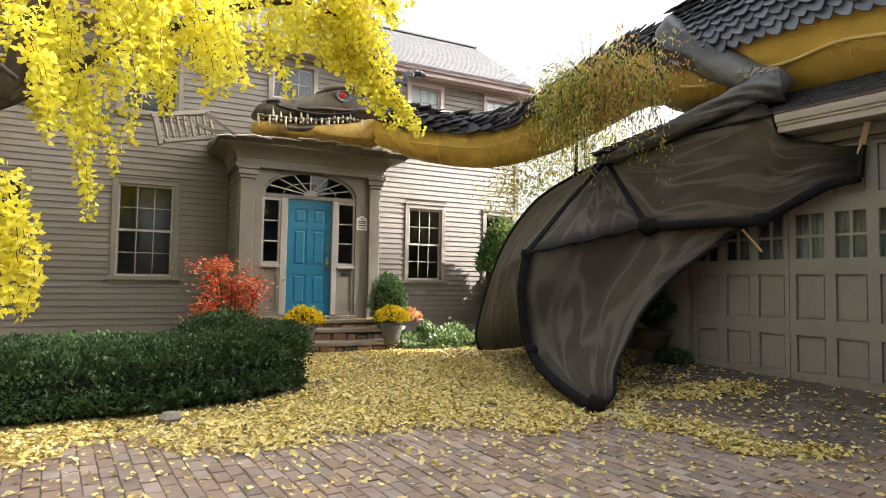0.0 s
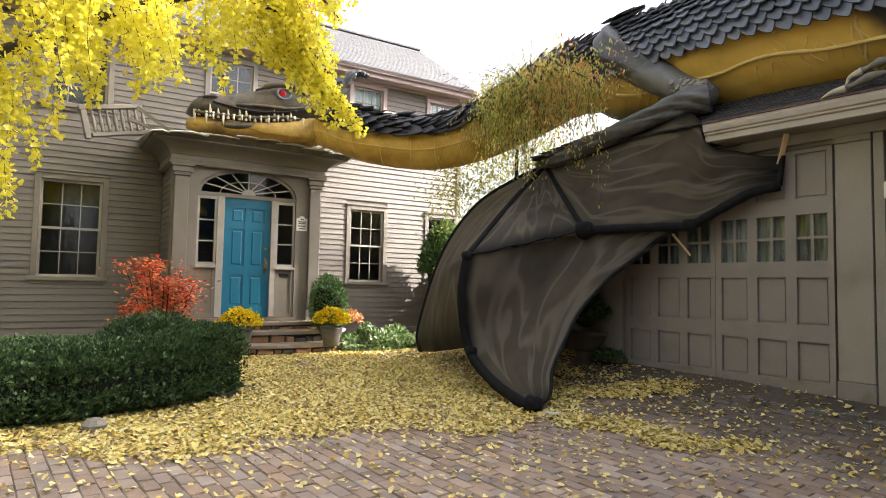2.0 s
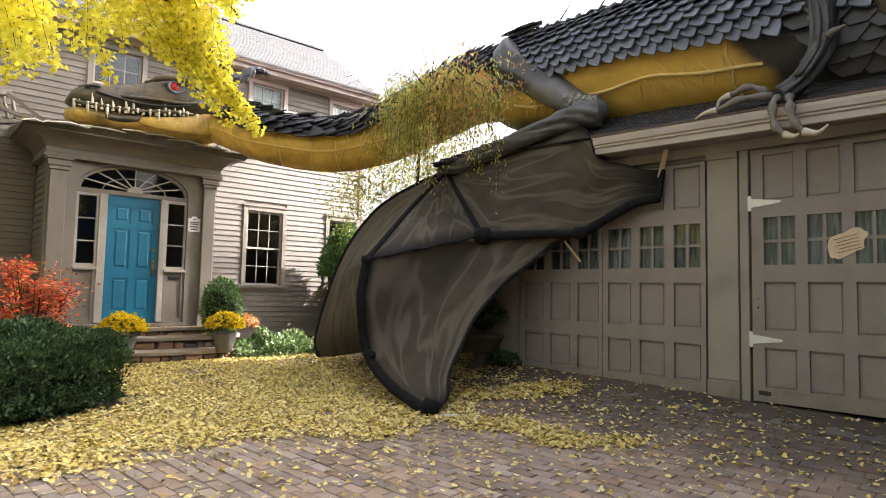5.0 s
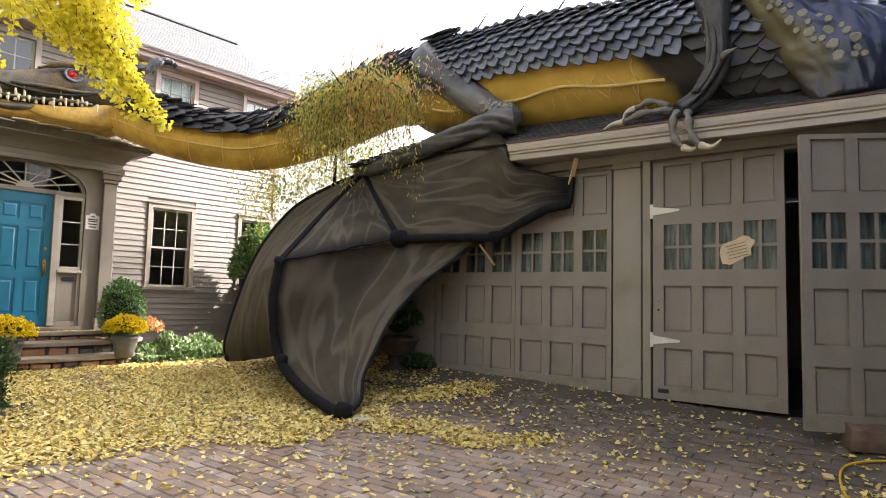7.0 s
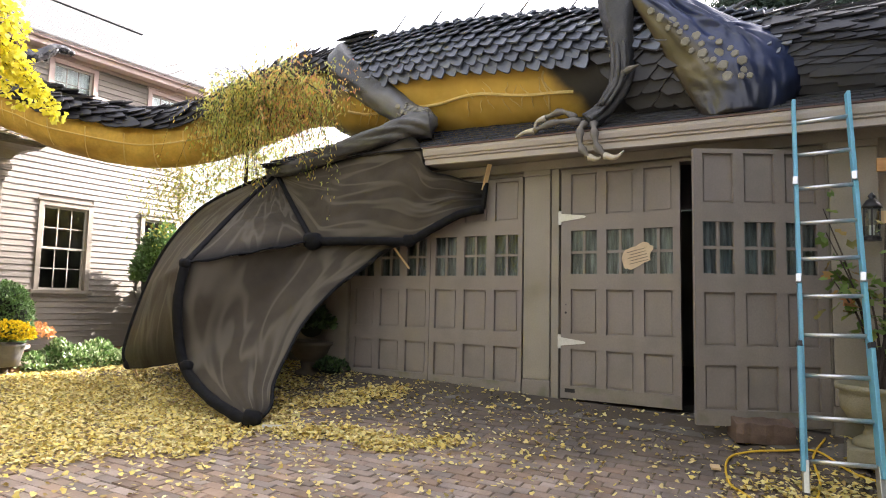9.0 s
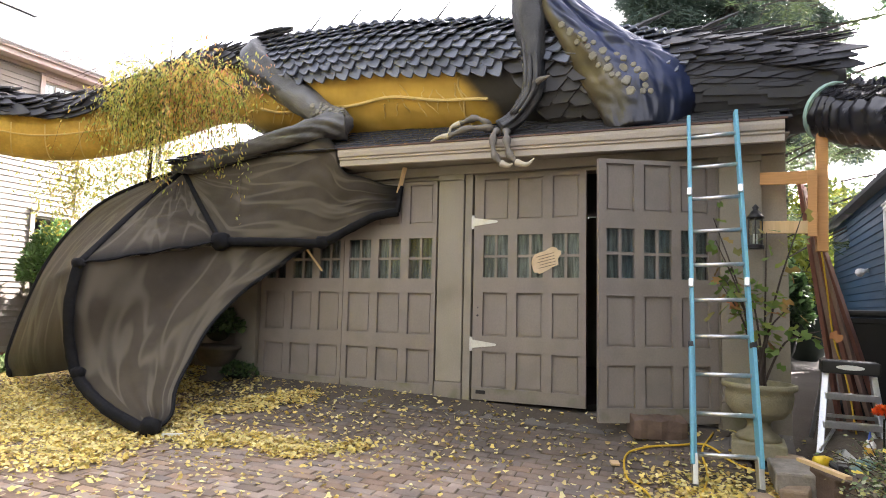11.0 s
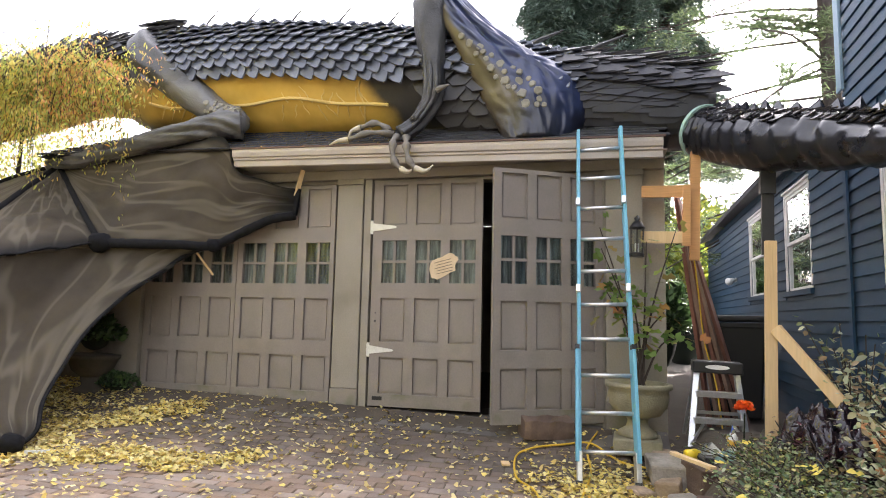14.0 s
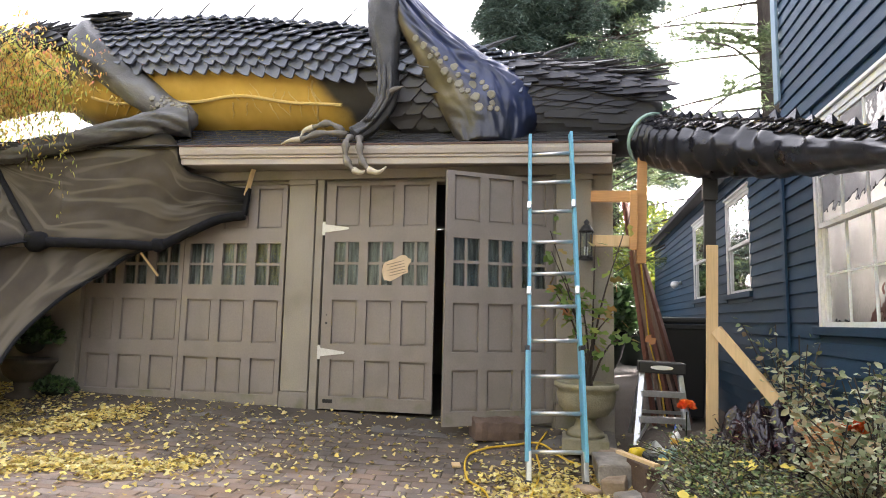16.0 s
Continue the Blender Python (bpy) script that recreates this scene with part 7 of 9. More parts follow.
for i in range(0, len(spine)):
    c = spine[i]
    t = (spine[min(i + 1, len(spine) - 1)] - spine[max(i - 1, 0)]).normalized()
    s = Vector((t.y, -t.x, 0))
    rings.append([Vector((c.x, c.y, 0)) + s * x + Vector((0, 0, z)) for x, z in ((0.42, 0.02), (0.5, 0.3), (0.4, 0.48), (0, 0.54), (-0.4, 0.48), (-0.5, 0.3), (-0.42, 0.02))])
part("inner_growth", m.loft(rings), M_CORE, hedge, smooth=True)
foliage("foliage", pl, dr, sz, "oval", M_HEDGE, hedge, 8)
p, d, r3 = lumps(77, 14000, (2.08, 7.3, 0.36), (0.56, 0.56, 0.48))
foliage("foliage", p, d * 0.7 + r3.normal(size=(14000, 3)) * 0.65 + np.array([0, 0, 0.8]), r3.uniform(0.026, 0.046, 14000), "oval", M_HEDGE, hedge, 9)
# low ground cover behind the hedge
p, d, r3 = lumps(5, 5000, (0.2, 9.6, 0.05), (3.2, 1.7, 0.28))
tagged(foliage("ground_cover", p, d + r3.normal(size=(5000, 3)) * 0.7, r3.uniform(0.05, 0.09, 5000), "oval", M_LIGHTGREEN, seed=3), "low green ground cover along the house wall", "ground cover", kind="stuff")
p, d, r3 = lumps(6, 6000, (6.15, 10.05, 0.06), (0.95, 0.5, 0.3))
p[:, 2] = 0.02 + (p[:, 2] - 0.02) * np.array([0.75 + 0.9 * noise.noise(Vector((v[0] * 3.1, v[1] * 3.1, 1))) for v in p])
tagged(foliage("ground_cover", p, d + r3.normal(size=(6000, 3)) * 0.7 + np.array([0, 0, 0.4]), r3.uniform(0.045, 0.085, 6000), "oval", M_PALEG, seed=4), "pale green low shrubs beside the front steps", "ground cover", kind="stuff")
shrub("box_topiary", "rounded clipped box shrub beside the front door", (5.17, 10.25, 0.76), (0.31, 0.31, 0.50), 6500, 0.035, "oval", M_LIGHTGREEN, 12, core=0.8, flat=1.0)
shrub("orange_shrub", "small shrub with orange autumn leaves", (5.75, 10.75, 0.42), (0.3, 0.25, 0.2), 500, 0.06, "oval", M_ORANGE_L, 13, core=0)
shrub("wall_shrub", "tall leafy green shrub against the house wall", (8.15, 11.2, 1.35), (0.55, 0.45, 1.0), 5200, 0.075, "oval", M_LIGHTGREEN, 14, core=0.7)
# red burning bush: stems and airy leaves
red = thing("red_shrub", "airy shrub with bright red autumn leaves", "shrub")
rnd = random.Random(17)
pl, dr, sz = [], [], []
st = Mesh()
for k in range(36):
    a, R = rnd.uniform(0, 6.283), rnd.uniform(0.08, 0.6)
    b = Vector((2.42 + 0.12 * math.cos(a), 9.3 + 0.12 * math.sin(a), 0.1))
    e = Vector((2.42 + R * math.cos(a), 9.3 + R * math.sin(a), rnd.uniform(0.5, 1.38) - 0.25 * (R > 0.5)))
    pts = smooth_path([b, b.lerp(e, 0.5) + Vector((0, 0, 0.12)), e], 5)
    st.tube(pts, [0.012 * (1 - i / len(pts)) + 0.003 for i in range(len(pts))], 5)
    for q in range(120):
        i = int(min(len(pts) - 1, 2 + rnd.random() ** 0.7 * len(pts)))
        pl.append(pts[i] + Vector((rnd.gauss(0, 0.09), rnd.gauss(0, 0.09), rnd.gauss(0, 0.05))))
        dr.append((rnd.gauss(0, 1), rnd.gauss(0, 1), rnd.gauss(0, 0.35))), sz.append(rnd.uniform(0.04, 0.075))
part("stem", st, M_BARK, red)
foliage("foliage", pl, dr, sz, "oval", M_RED, red, 2, roll=0.5)
M_POT = mat("grey_glazed_pot", (0.09, 0.088, 0.085), (0.15, 0.148, 0.142), scale=8, rough=0.5)


def potted_mum(x, y, z, seed):
    t = thing("potted_mum", "yellow chrysanthemum dome in a grey pot by the steps", "potted plant", "mums at the steps")
    part("pot", Mesh().turned([(0.12, z), (0.15, z + 0.14), (0.175, z + 0.26), (0.185, z + 0.28), (0.185, z + 0.31), (0.16, z + 0.31), (0.15, z + 0.26), (0.01, z + 0.25)], x, y, 22), M_POT, t, smooth=True)
    p, d, r3 = lumps(seed, 900, (x, y, z + 0.36), (0.26, 0.26, 0.2))
    foliage("foliage", p, d, r3.uniform(0.03, 0.05, 900), "oval", M_HEDGE, t, seed)
    p, d, r3 = lumps(seed + 1, 560, (x, y, z + 0.38), (0.285, 0.285, 0.23))
    pp = np.repeat(p, 11, axis=0)
    dd = np.repeat(d, 11, axis=0) + r3.normal(size=(len(pp), 3)) * 0.75
    foliage("bloom", pp, dd, r3.uniform(0.022, 0.036, len(pp)), "oval", M_MUM, t, seed)


potted_mum(3.46, 9.35, 0.15, 41)
potted_mum(5.04, 9.75, 0.13, 45)
tagged(part("loose_stone", Mesh().turned([(0.01, 0.0), (0.09, 0.01), (0.1, 0.05), (0.06, 0.09), (0.01, 0.1)], 1.46, 6.1, 9), M_STONE), "small grey stone at the hedge foot", "stone")

# ---- ginkgo tree ----
ginkgo = thing("ginkgo_tree", "ginkgo tree with drooping bright yellow autumn foliage", "tree")
part("trunk", Mesh().tube(smooth_path([(-2.3, 8.0, -0.1), (-2.25, 7.95, 1.0), (-2.1, 7.85, 2.0), (-1.95, 7.8, 3.4), (-1.9, 7.9, 5.2), (-1.8, 8.0, 7.2)], 4), [0.26] * 4 + [0.22] * 4 + [0.2] * 4 + [0.17] * 4 + [0.12] * 4 + [0.05], 12, wob=0.06), M_BARK, ginkgo, smooth=True)
boughs = [[(-2.1, 7.85, 2.1), (-1.0, 7.3, 2.35), (0.0, 7.0, 2.75), (0.45, 7.1, 3.1), (0.95, 7.3, 3.5), (1.9, 7.3, 4.1), (2.8, 7.1, 4.3), (3.4, 6.95, 3.9), (4.05, 6.85, 3.1)],
          [(0.05, 7.0, 2.78), (0.2, 6.9, 3.3), (0.4, 6.85, 3.9), (0.9, 6.8, 4.6), (2.0, 6.8, 5.0), (3.2, 6.9, 4.7), (3.75, 6.8, 4.2)],
          [(-1.95, 7.8, 3.2), (-0.6, 7.5, 4.2), (0.9, 7.7, 5.0), (2.2, 7.9, 5.3), (3.3, 7.8, 5.0)],
          [(-1.95, 7.8, 2.6), (-1.1, 6.8, 3.0), (-0.3, 6.0, 3.1), (0.3, 5.8, 2.7)]]
boughs += [[(-1.9, 7.9, 5.2), (-0.4, 7.2, 6.2), (1.4, 7.4, 6.6), (2.8, 7.6, 6.2)], [(-1.9, 7.9, 4.6), (-2.6, 6.8, 5.4), (-2.6, 5.6, 5.4)], [(-1.9, 7.9, 5.0), (-2.4, 9.0, 5.9), (-1.6, 9.9, 6.1)]]
for b in boughs:
    pts = smooth_path(b, 5)
    part("limb", Mesh().tube(pts, [0.085 * (1 - i / len(pts)) + 0.012 for i in range(len(pts))], 8, wob=0.1), M_BARK, ginkgo, smooth=True)
r2 = np.random.RandomState(8)
pl, dr, sz = [], [], []
tw = Mesh()


def spray(top, bottom, thick=0.088, dens=8):
    L = (bottom - top).length
    n = max(3, int(L / 0.055))
    ph = r2.uniform(0, 6)
    pts = []
    for i in range(n + 1):
        t = i / n
        p = top.lerp(bottom, t) + Vector((0.04 * math.sin(ph + 5 * t), 0.04 * math.cos(ph + 4 * t), 0))
        pts.append(p)
        for _ in range(dens):
            o = Vector(r2.normal(size=3)) * thick * (1 - 0.45 * t)
            pl.append(p + o * 0.6), sz.append(r2.uniform(0.038, 0.07))
            dr.append(o + Vector((0, 0, -0.05)) + Vector(r2.normal(size=3)) * 0.04)
    tw.tube(pts[::3] + [pts[-1]], 0.0024, 4)


zb = lambda x: float(np.interp(x, [-3, -0.6, 0.0, 0.4, 0.57, 0.84, 1.15, 1.55, 1.85, 2.2, 2.6, 3.1, 3.5, 4.05], [1.8, 2.4, 2.75, 2.55, 2.45, 2.55, 2.9, 3.15, 3.08, 3.2, 3.55, 3.7, 3.45, 3.0]))
for k in range(210):
    x, y = r2.uniform(-2.8, 3.7), r2.uniform(6.2, 8.0)
    b = zb(x) + (0.95 if x < 2.4 else 1.1) * r2.rand() ** 1.2 + 0.12 * (y - 6.9) * 2
    top = Vector((x - r2.uniform(0.1, 0.35), y + r2.normal() * 0.1, b + r2.uniform(0.5, 1.3)))
    spray(top, Vector((x, y, b)))
for x, y, b, t in ((0.72, 6.8, 1.77, 3.0), (0.78, 6.75, 2.0, 3.1), (0.92, 6.8, 2.25, 3.0), (1.05, 6.85, 2.5, 3.2), (0.47, 5.8, 0.95, 1.75), (0.4, 5.82, 1.05, 1.85), (0.36, 5.75, 1.0, 2.0), (0.25, 5.7, 1.1, 2.02), (0.15, 5.8, 1.2, 2.05), (0.28, 5.9, 1.3, 2.05), (0.2, 5.9, 1.0, 1.9), (0.42, 5.78, 1.2, 1.7), (1.72, 6.8, 3.0, 3.6), (1.4, 6.9, 2.85, 3.6), (2.5, 6.8, 3.22, 3.9)):
    spray(Vector((x - 0.08, y, t)), Vector((x, y, b)), 0.075, 9)
for a, b in (((3.0, 6.95, 4.3), (4.06, 6.82, 3.02)), ((2.9, 6.9, 4.1), (3.85, 6.85, 3.12)), ((2.9, 6.95, 4.5), (3.7, 6.9, 3.3)), ((2.8, 6.9, 4.2), (3.55, 6.9, 3.3)), ((3.2, 6.9, 4.8), (3.72, 6.8, 4.22)), ((2.6, 6.9, 4.2), (3.05, 6.9, 3.6)), ((3.1, 7.0, 3.9), (3.55, 6.9, 3.35)), ((3.1, 6.9, 4.4), (3.6, 6.85, 3.75))):
    for _ in range(3):
        j = Vector(r2.normal(size=3)) * 0.06
        spray(Vector(a) + j, Vector(b) + j, 0.085, 8)
for k in range(120):
    x, y, z = r2.uniform(-3.5, 3.4), r2.uniform(5.8, 9.4), r2.uniform(4.6, 7.4)
    if abs(x + 0.2) / 3.8 + (z - 4.6) / 4 > 1.15:
        continue
    spray(Vector((x - 0.2, y, z + r2.uniform(0.4, 0.9))), Vector((x, y, z)), 0.1, 4)
# upper crown added above the view, to shade the left house wall
for k in range(420):
    x, y = r2.uniform(-5.5, 2.6), r2.uniform(6.8, 11.4)
    z = 0.477 * y + 2.1 + 2.4 * r2.rand()
    spray(Vector((x - 0.2, y, z + r2.uniform(0.4, 0.8))), Vector((x, y, z)), 0.16, 5)
tagged(part("twig_mass", tw, M_BARK, ginkgo), kind="stuff")
foliage("foliage", pl, dr, sz, "fan", M_GINKGO, ginkgo, 6, roll=0.9)

# ---- weeping tree in front of the dragon's neck ----
M_WEEP = leaf_mat("olive_autumn_leaf", [(0.34, 0.44, 0.09), (0.56, 0.58, 0.13), (0.76, 0.64, 0.16), (0.78, 0.5, 0.15), (0.44, 0.52, 0.12), (0.82, 0.72, 0.26), (0.36, 0.48, 0.14), (0.66, 0.62, 0.15)], glow=0.7)
weep = thing("weeping_tree", "weeping cherry with thin olive and amber autumn leaves", "tree")
part("trunk", Mesh().tube(smooth_path([(7.7, 8.35, -0.1), (7.6, 8.25, 1.2), (7.35, 7.95, 2.3), (6.85, 7.35, 3.3), (6.65, 6.9, 4.0)], 4), [0.09] * 4 + [0.06] * 4 + [0.026] * 4 + [0.02] * 4 + [0.012], 9, wob=0.08), M_BARK, weep, smooth=True)
sets = {False: ([], [], []), True: ([], [], [])}
tw = Mesh()
crown0 = Vector((6.65, 6.9, 4.0))
WEEP_LIMBS = []
for k in range(16):
    e = Vector((6.4, 7.75, 3.75)).lerp(Vector((6.75, 5.7, 3.95)), r2.rand()) + Vector((r2.normal() * 0.15, r2.normal() * 0.15, r2.uniform(-0.38, 0.25)))
    limb = smooth_path([crown0, crown0.lerp(e, 0.5) + Vector((0, 0, 0.22)), e], 8)
    tw.tube(limb, [0.014 - 0.011 * i / len(limb) for i in range(len(limb))], 5)
    WEEP_LIMBS.append(limb)
for k in range(420):
    limb = WEEP_LIMBS[r2.randint(0, 16)]
    top = limb[r2.randint(4, len(limb))] + Vector(r2.normal(size=3)) * 0.14
    L = r2.uniform(0.15, 0.8) * (1.9 if r2.rand() < 0.3 else 1)
    sway = Vector((r2.normal() * 0.2, r2.normal() * 0.26, 0))
    pts = smooth_path([top, top + sway * 0.6 + Vector((0, 0, -L * 0.35)), top + sway + Vector((0, 0, -L))], 4)
    tw.tube(pts, 0.0018, 4)
    amber = top.y < 6.75 and r2.rand() < 0.3
    pl, dr, sz = sets[amber]
    for q in range(int(6 + 28 * L)):
        i = r2.randint(1, len(pts))
        p = pts[i - 1].lerp(pts[i], r2.rand())
        pl.append(p + Vector(r2.normal(size=3)) * 0.045), sz.append(r2.uniform(0.04, 0.078))
        dr.append(Vector((r2.normal() * 0.55, r2.normal() * 0.55, -0.85 + 0.35 * r2.normal())))
for k in range(40):
    e = crown0 + Vector((r2.uniform(-0.7, 0.2), r2.uniform(-1.0, 1.3), r2.uniform(-0.1, 0.55)))
    tw.tube(smooth_path([crown0, crown0.lerp(e, 0.6) + Vector((0, 0, 0.2)), e], 4), 0.003, 4)
tagged(part("twig_mass", tw, M_BARK, weep), kind="stuff")
M_AMBER = leaf_mat("amber_autumn_leaf", [(0.80, 0.55, 0.14), (0.80, 0.38, 0.14), (0.82, 0.64, 0.2), (0.74, 0.28, 0.2), (0.6, 0.54, 0.14)], glow=0.7)
foliage("foliage", *sets[False], "willow", M_WEEP, weep, 7)
foliage("foliage", *sets[True], "willow", M_AMBER, weep, 9)
# lower paler foliage behind the wing
M_BACKLEAF = leaf_mat("yellow_green_leaf", [(0.24, 0.3, 0.06), (0.42, 0.44, 0.09), (0.56, 0.5, 0.11), (0.3, 0.36, 0.07), (0.6, 0.38, 0.12)], glow=0.6)
pl, dr, sz = [], [], []
for k in range(8200):
    u = r2.rand()
    p = Vector((6.6, 9.0, 2.75)).lerp(Vector((8.9, 8.4, 3.5)), u) + Vector((r2.normal() * 0.25, r2.normal() * 0.25, r2.normal() * 0.42))
    pl.append(p), sz.append(r2.uniform(0.04, 0.08)), dr.append((r2.normal(), r2.normal(), -0.9 + r2.normal() * 0.6))
foliage("foliage", pl, dr, sz, "willow", M_BACKLEAF, weep, 8)
# ---- yard beside the garage ----
BY = -1.8
blue = thing("blue_house", "dark blue clapboard house with white windows", "house")
LOW = (7.30, 17.0, 0.1, 3.3)
TALL = (2.6, 7.30, 0.1, 8.2)
BWIN = [(10.70, 11.86, 1.79, 3.03), (8.46, 9.58, 1.77, 2.99)]
BIG = (5.15, 6.56, 1.39, 3.06)
bp = lambda u, w, o: (u, BY + o, w)
for (u0, u1, w0, w1), wins in ((LOW, BWIN), (TALL, [BIG])):
    m = Mesh()
    for a, b, c, d in cells(u0, u1, w0, w1, [(a + 0.05, b - 0.05, c + 0.01, d - 0.05) for a, b, c, d in wins]):
        m.box(a, b, BY - 0.16, BY, c, d)
    wl = part("wall", m, M_BLUE, blue)
    clapboards(wl, M_BLUE, u0 + 0.02, u1 - 0.02, w0 + 0.1, w1, [(a, b, c - 0.06, d + 0.03) for a, b, c, d in wins], bp, 0.125)
part("wall", Mesh().box(2.6, 2.76, -6.5, BY - 0.161, 0.1, 8.2).box(16.84, 17.0, -6.5, BY - 0.161, 0.1, 3.3).box(2.6, 17.0, -6.66, -6.501, 0.1, 3.3).box(7.15, 7.30, -6.5, BY - 0.161, 3.46, 8.2).box(2.6, 7.30, -6.66, -6.501, 3.301, 8.2), M_BLUE, blue)
part("floor_slab", Mesh().box(2.76, 16.8, -6.5, BY - 0.17, 0.4, 0.6).box(2.76, 7.15, -6.5, BY - 0.17, 8.0, 8.2), M_ROOM, blue)
part("roof", Mesh().add([(7.31, BY + 0.2, 3.28), (17.2, BY + 0.2, 3.28), (17.2, -4.5, 4.46), (7.31, -4.5, 4.46), (7.31, BY + 0.2, 3.36), (17.2, BY + 0.2, 3.36), (17.2, -4.5, 4.56), (7.31, -4.5, 4.56)], [(3, 2, 1, 0), (4, 5, 6, 7), (0, 1, 5, 4), (1, 2, 6, 5), (2, 3, 7, 6), (3, 0, 4, 7)]), M_SHINGLE_DK, blue)
part("corner_board", Mesh().box(7.20, 7.33, BY + 0.03, BY + 0.055, 3.5, 8.2), mat("pale_blue_trim", (0.12, 0.2, 0.27), (0.16, 0.25, 0.32), scale=4, rough=0.5), blue, bevel=0.004)
part("corner_board", Mesh().box(7.22, 7.30, BY + 0.03, BY + 0.05, 0.2, 3.25), M_BLUE, blue)
for w in BWIN:
    sash_window(blue, *w, BY, rows=1, cols=1, trim=M_WHITE, sashm=M_WHITE, place=bp, cw=0.045, proud=0.02, sillm=M_BLUE, flush=0.024)
sash_window(blue, *BIG, BY, rows=2, cols=3, trim=M_WHITE, sashm=M_WHITE, place=bp, curtain=True, cw=0.055, proud=0.02, sillm=M_BLUE, flush=0.024)
flood = thing("wall_lamp", "small white floodlight on the blue wall", "lamp")
part("housing", Mesh().tube([(13.1, BY + 0.03, 2.17), (13.03, BY + 0.1, 2.16), (12.93, BY + 0.17, 2.13)], [0.02, 0.04, 0.07], 10), M_WHITE, flood, smooth=True)
part("arm", Mesh().tube([(13.12, BY + 0.0, 2.19), (13.1, BY + 0.04, 2.17)], 0.035, 8), M_WHITE, flood)

# ladder leaning on the gutter
lad = thing("ladder", "sky-blue fibreglass ladder with metal rungs leaning on the gutter", "ladder")
LB, LT = (Vector((6.14, 0.415, 0.11)), Vector((6.20, -0.02, 0.13))), (Vector((6.93, 0.555, 3.125)), Vector((6.93, 0.175, 3.145)))
for k in range(2):
    part("rail", Mesh().bar(LB[k].lerp(LT[k], 0.06), LT[k], 0.028, 0.07), M_LADDER, lad, bevel=0.004)
    o = (LB[0] - LB[1]).normalized() * (0.03 if k == 0 else -0.03)
    part("fly_rail", Mesh().bar(LB[k].lerp(LT[k], 0.05) + o * 0.4 + Vector((-0.05, 0, 0.01)), LB[k].lerp(LT[k], 0.33) + o * 0.4 + Vector((-0.05, 0, 0.01)), 0.028, 0.06), M_LADDER, lad, bevel=0.004)
    part("rail_cap", Mesh().bar(LB[k].lerp(LT[k], 0.33) + o * 0.4 + Vector((-0.05, 0, 0.01)), LB[k].lerp(LT[k], 0.342) + o * 0.4 + Vector((-0.05, 0, 0.01)), 0.034, 0.066), M_BLACK, lad)
    part("foot", Mesh().bar(LB[k] + Vector((0, 0, -0.01)), LB[k].lerp(LT[k], 0.075), 0.04, 0.085), M_ALU, lad, bevel=0.005)
    part("rubber_pad", Mesh().bar(LB[k] + Vector((-0.01, 0, -0.02)), LB[k] + Vector((0, 0, 0.015)), 0.05, 0.1), M_BLACK, lad)
    for f in (0.5, 0.76):
        p = LB[k].lerp(LT[k], f)
        part("rung_lock", Mesh().box(-0.03, 0.03, -0.02, 0.02, -0.035, 0.035, pose(p.x - 0.03, p.y, p.z, 0, 14, 0)), M_ALU, lad, bevel=0.006)
for k in range(10):
    f = (0.235 + 0.305 * k) / 3.2
    part("rung", Mesh().tube([LB[0].lerp(LT[0], f), LB[1].lerp(LT[1], f)], 0.017, 10), M_ALU, lad, smooth=True)

# stone urn with a leggy shrub
urn = thing("stone_urn", "weathered stone urn planter on a square foot", "planter")
M_URN = mat("mossy_cast_stone", (0.2, 0.18, 0.11), (0.33, 0.30, 0.21), scale=6, rough=0.9, bump=0.5, dirt=((0.10, 0.10, 0.04), 0.75))
UX, UY = 6.92, -0.02
part("bowl", Mesh().turned([(0.10, 0.53), (0.19, 0.56), (0.245, 0.64), (0.26, 0.73), (0.25, 0.77), (0.285, 0.79), (0.285, 0.83), (0.25, 0.83), (0.23, 0.78), (0.02, 0.77)], UX, UY, 26), M_URN, urn, smooth=True)
part("stem", Mesh().turned([(0.17, 0.37), (0.16, 0.41), (0.1, 0.45), (0.085, 0.5), (0.1, 0.528)], UX, UY, 20), M_URN, urn, smooth=True)
part("foot", Mesh().box(UX - 0.2, UX + 0.2, UY - 0.2, UY + 0.2, 0.24, 0.368), M_URN, urn, bevel=0.015)
M_SHRUBLEAF = leaf_mat("green_to_red_leaf", [(0.08, 0.15, 0.03), (0.15, 0.24, 0.06), (0.24, 0.3, 0.07), (0.36, 0.14, 0.06), (0.12, 0.2, 0.05), (0.2, 0.3, 0.08)], rough=0.8, glow=0.4)
pot = thing("potted_shrub", "leggy shrub with large green and reddening leaves in the urn", "plant")
rnd = random.Random(6)
pl, dr, sz = [], [], []
st = Mesh()
for k in range(9):
    e = Vector((UX + rnd.uniform(-0.2, 0.12), UY + rnd.uniform(-0.5, 0.45), rnd.uniform(1.2, 2.25)))
    b = Vector((UX + rnd.uniform(-0.06, 0.06), UY + rnd.uniform(-0.06, 0.06), 0.76))
    pts = smooth_path([b, b.lerp(e, 0.4) + Vector((0, 0, 0.2)), e], 5)
    st.tube(pts, [0.01 * (1 - i / len(pts)) + 0.003 for i in range(len(pts))], 6)
    for q in range(14):
        p = pts[rnd.randrange(4, len(pts))]
        pl.append(p + Vector((rnd.gauss(0, 0.05), rnd.gauss(0, 0.06), rnd.gauss(0, 0.05)))), sz.append(rnd.uniform(0.07, 0.125))
        dr.append((rnd.gauss(-0.3, 0.6), rnd.gauss(0, 1), rnd.gauss(-0.35, 0.4)))
part("stem", st, M_BARK, pot)
foliage("foliage", pl, dr, sz, "maple", M_SHRUBLEAF, pot, 3, roll=0.5)

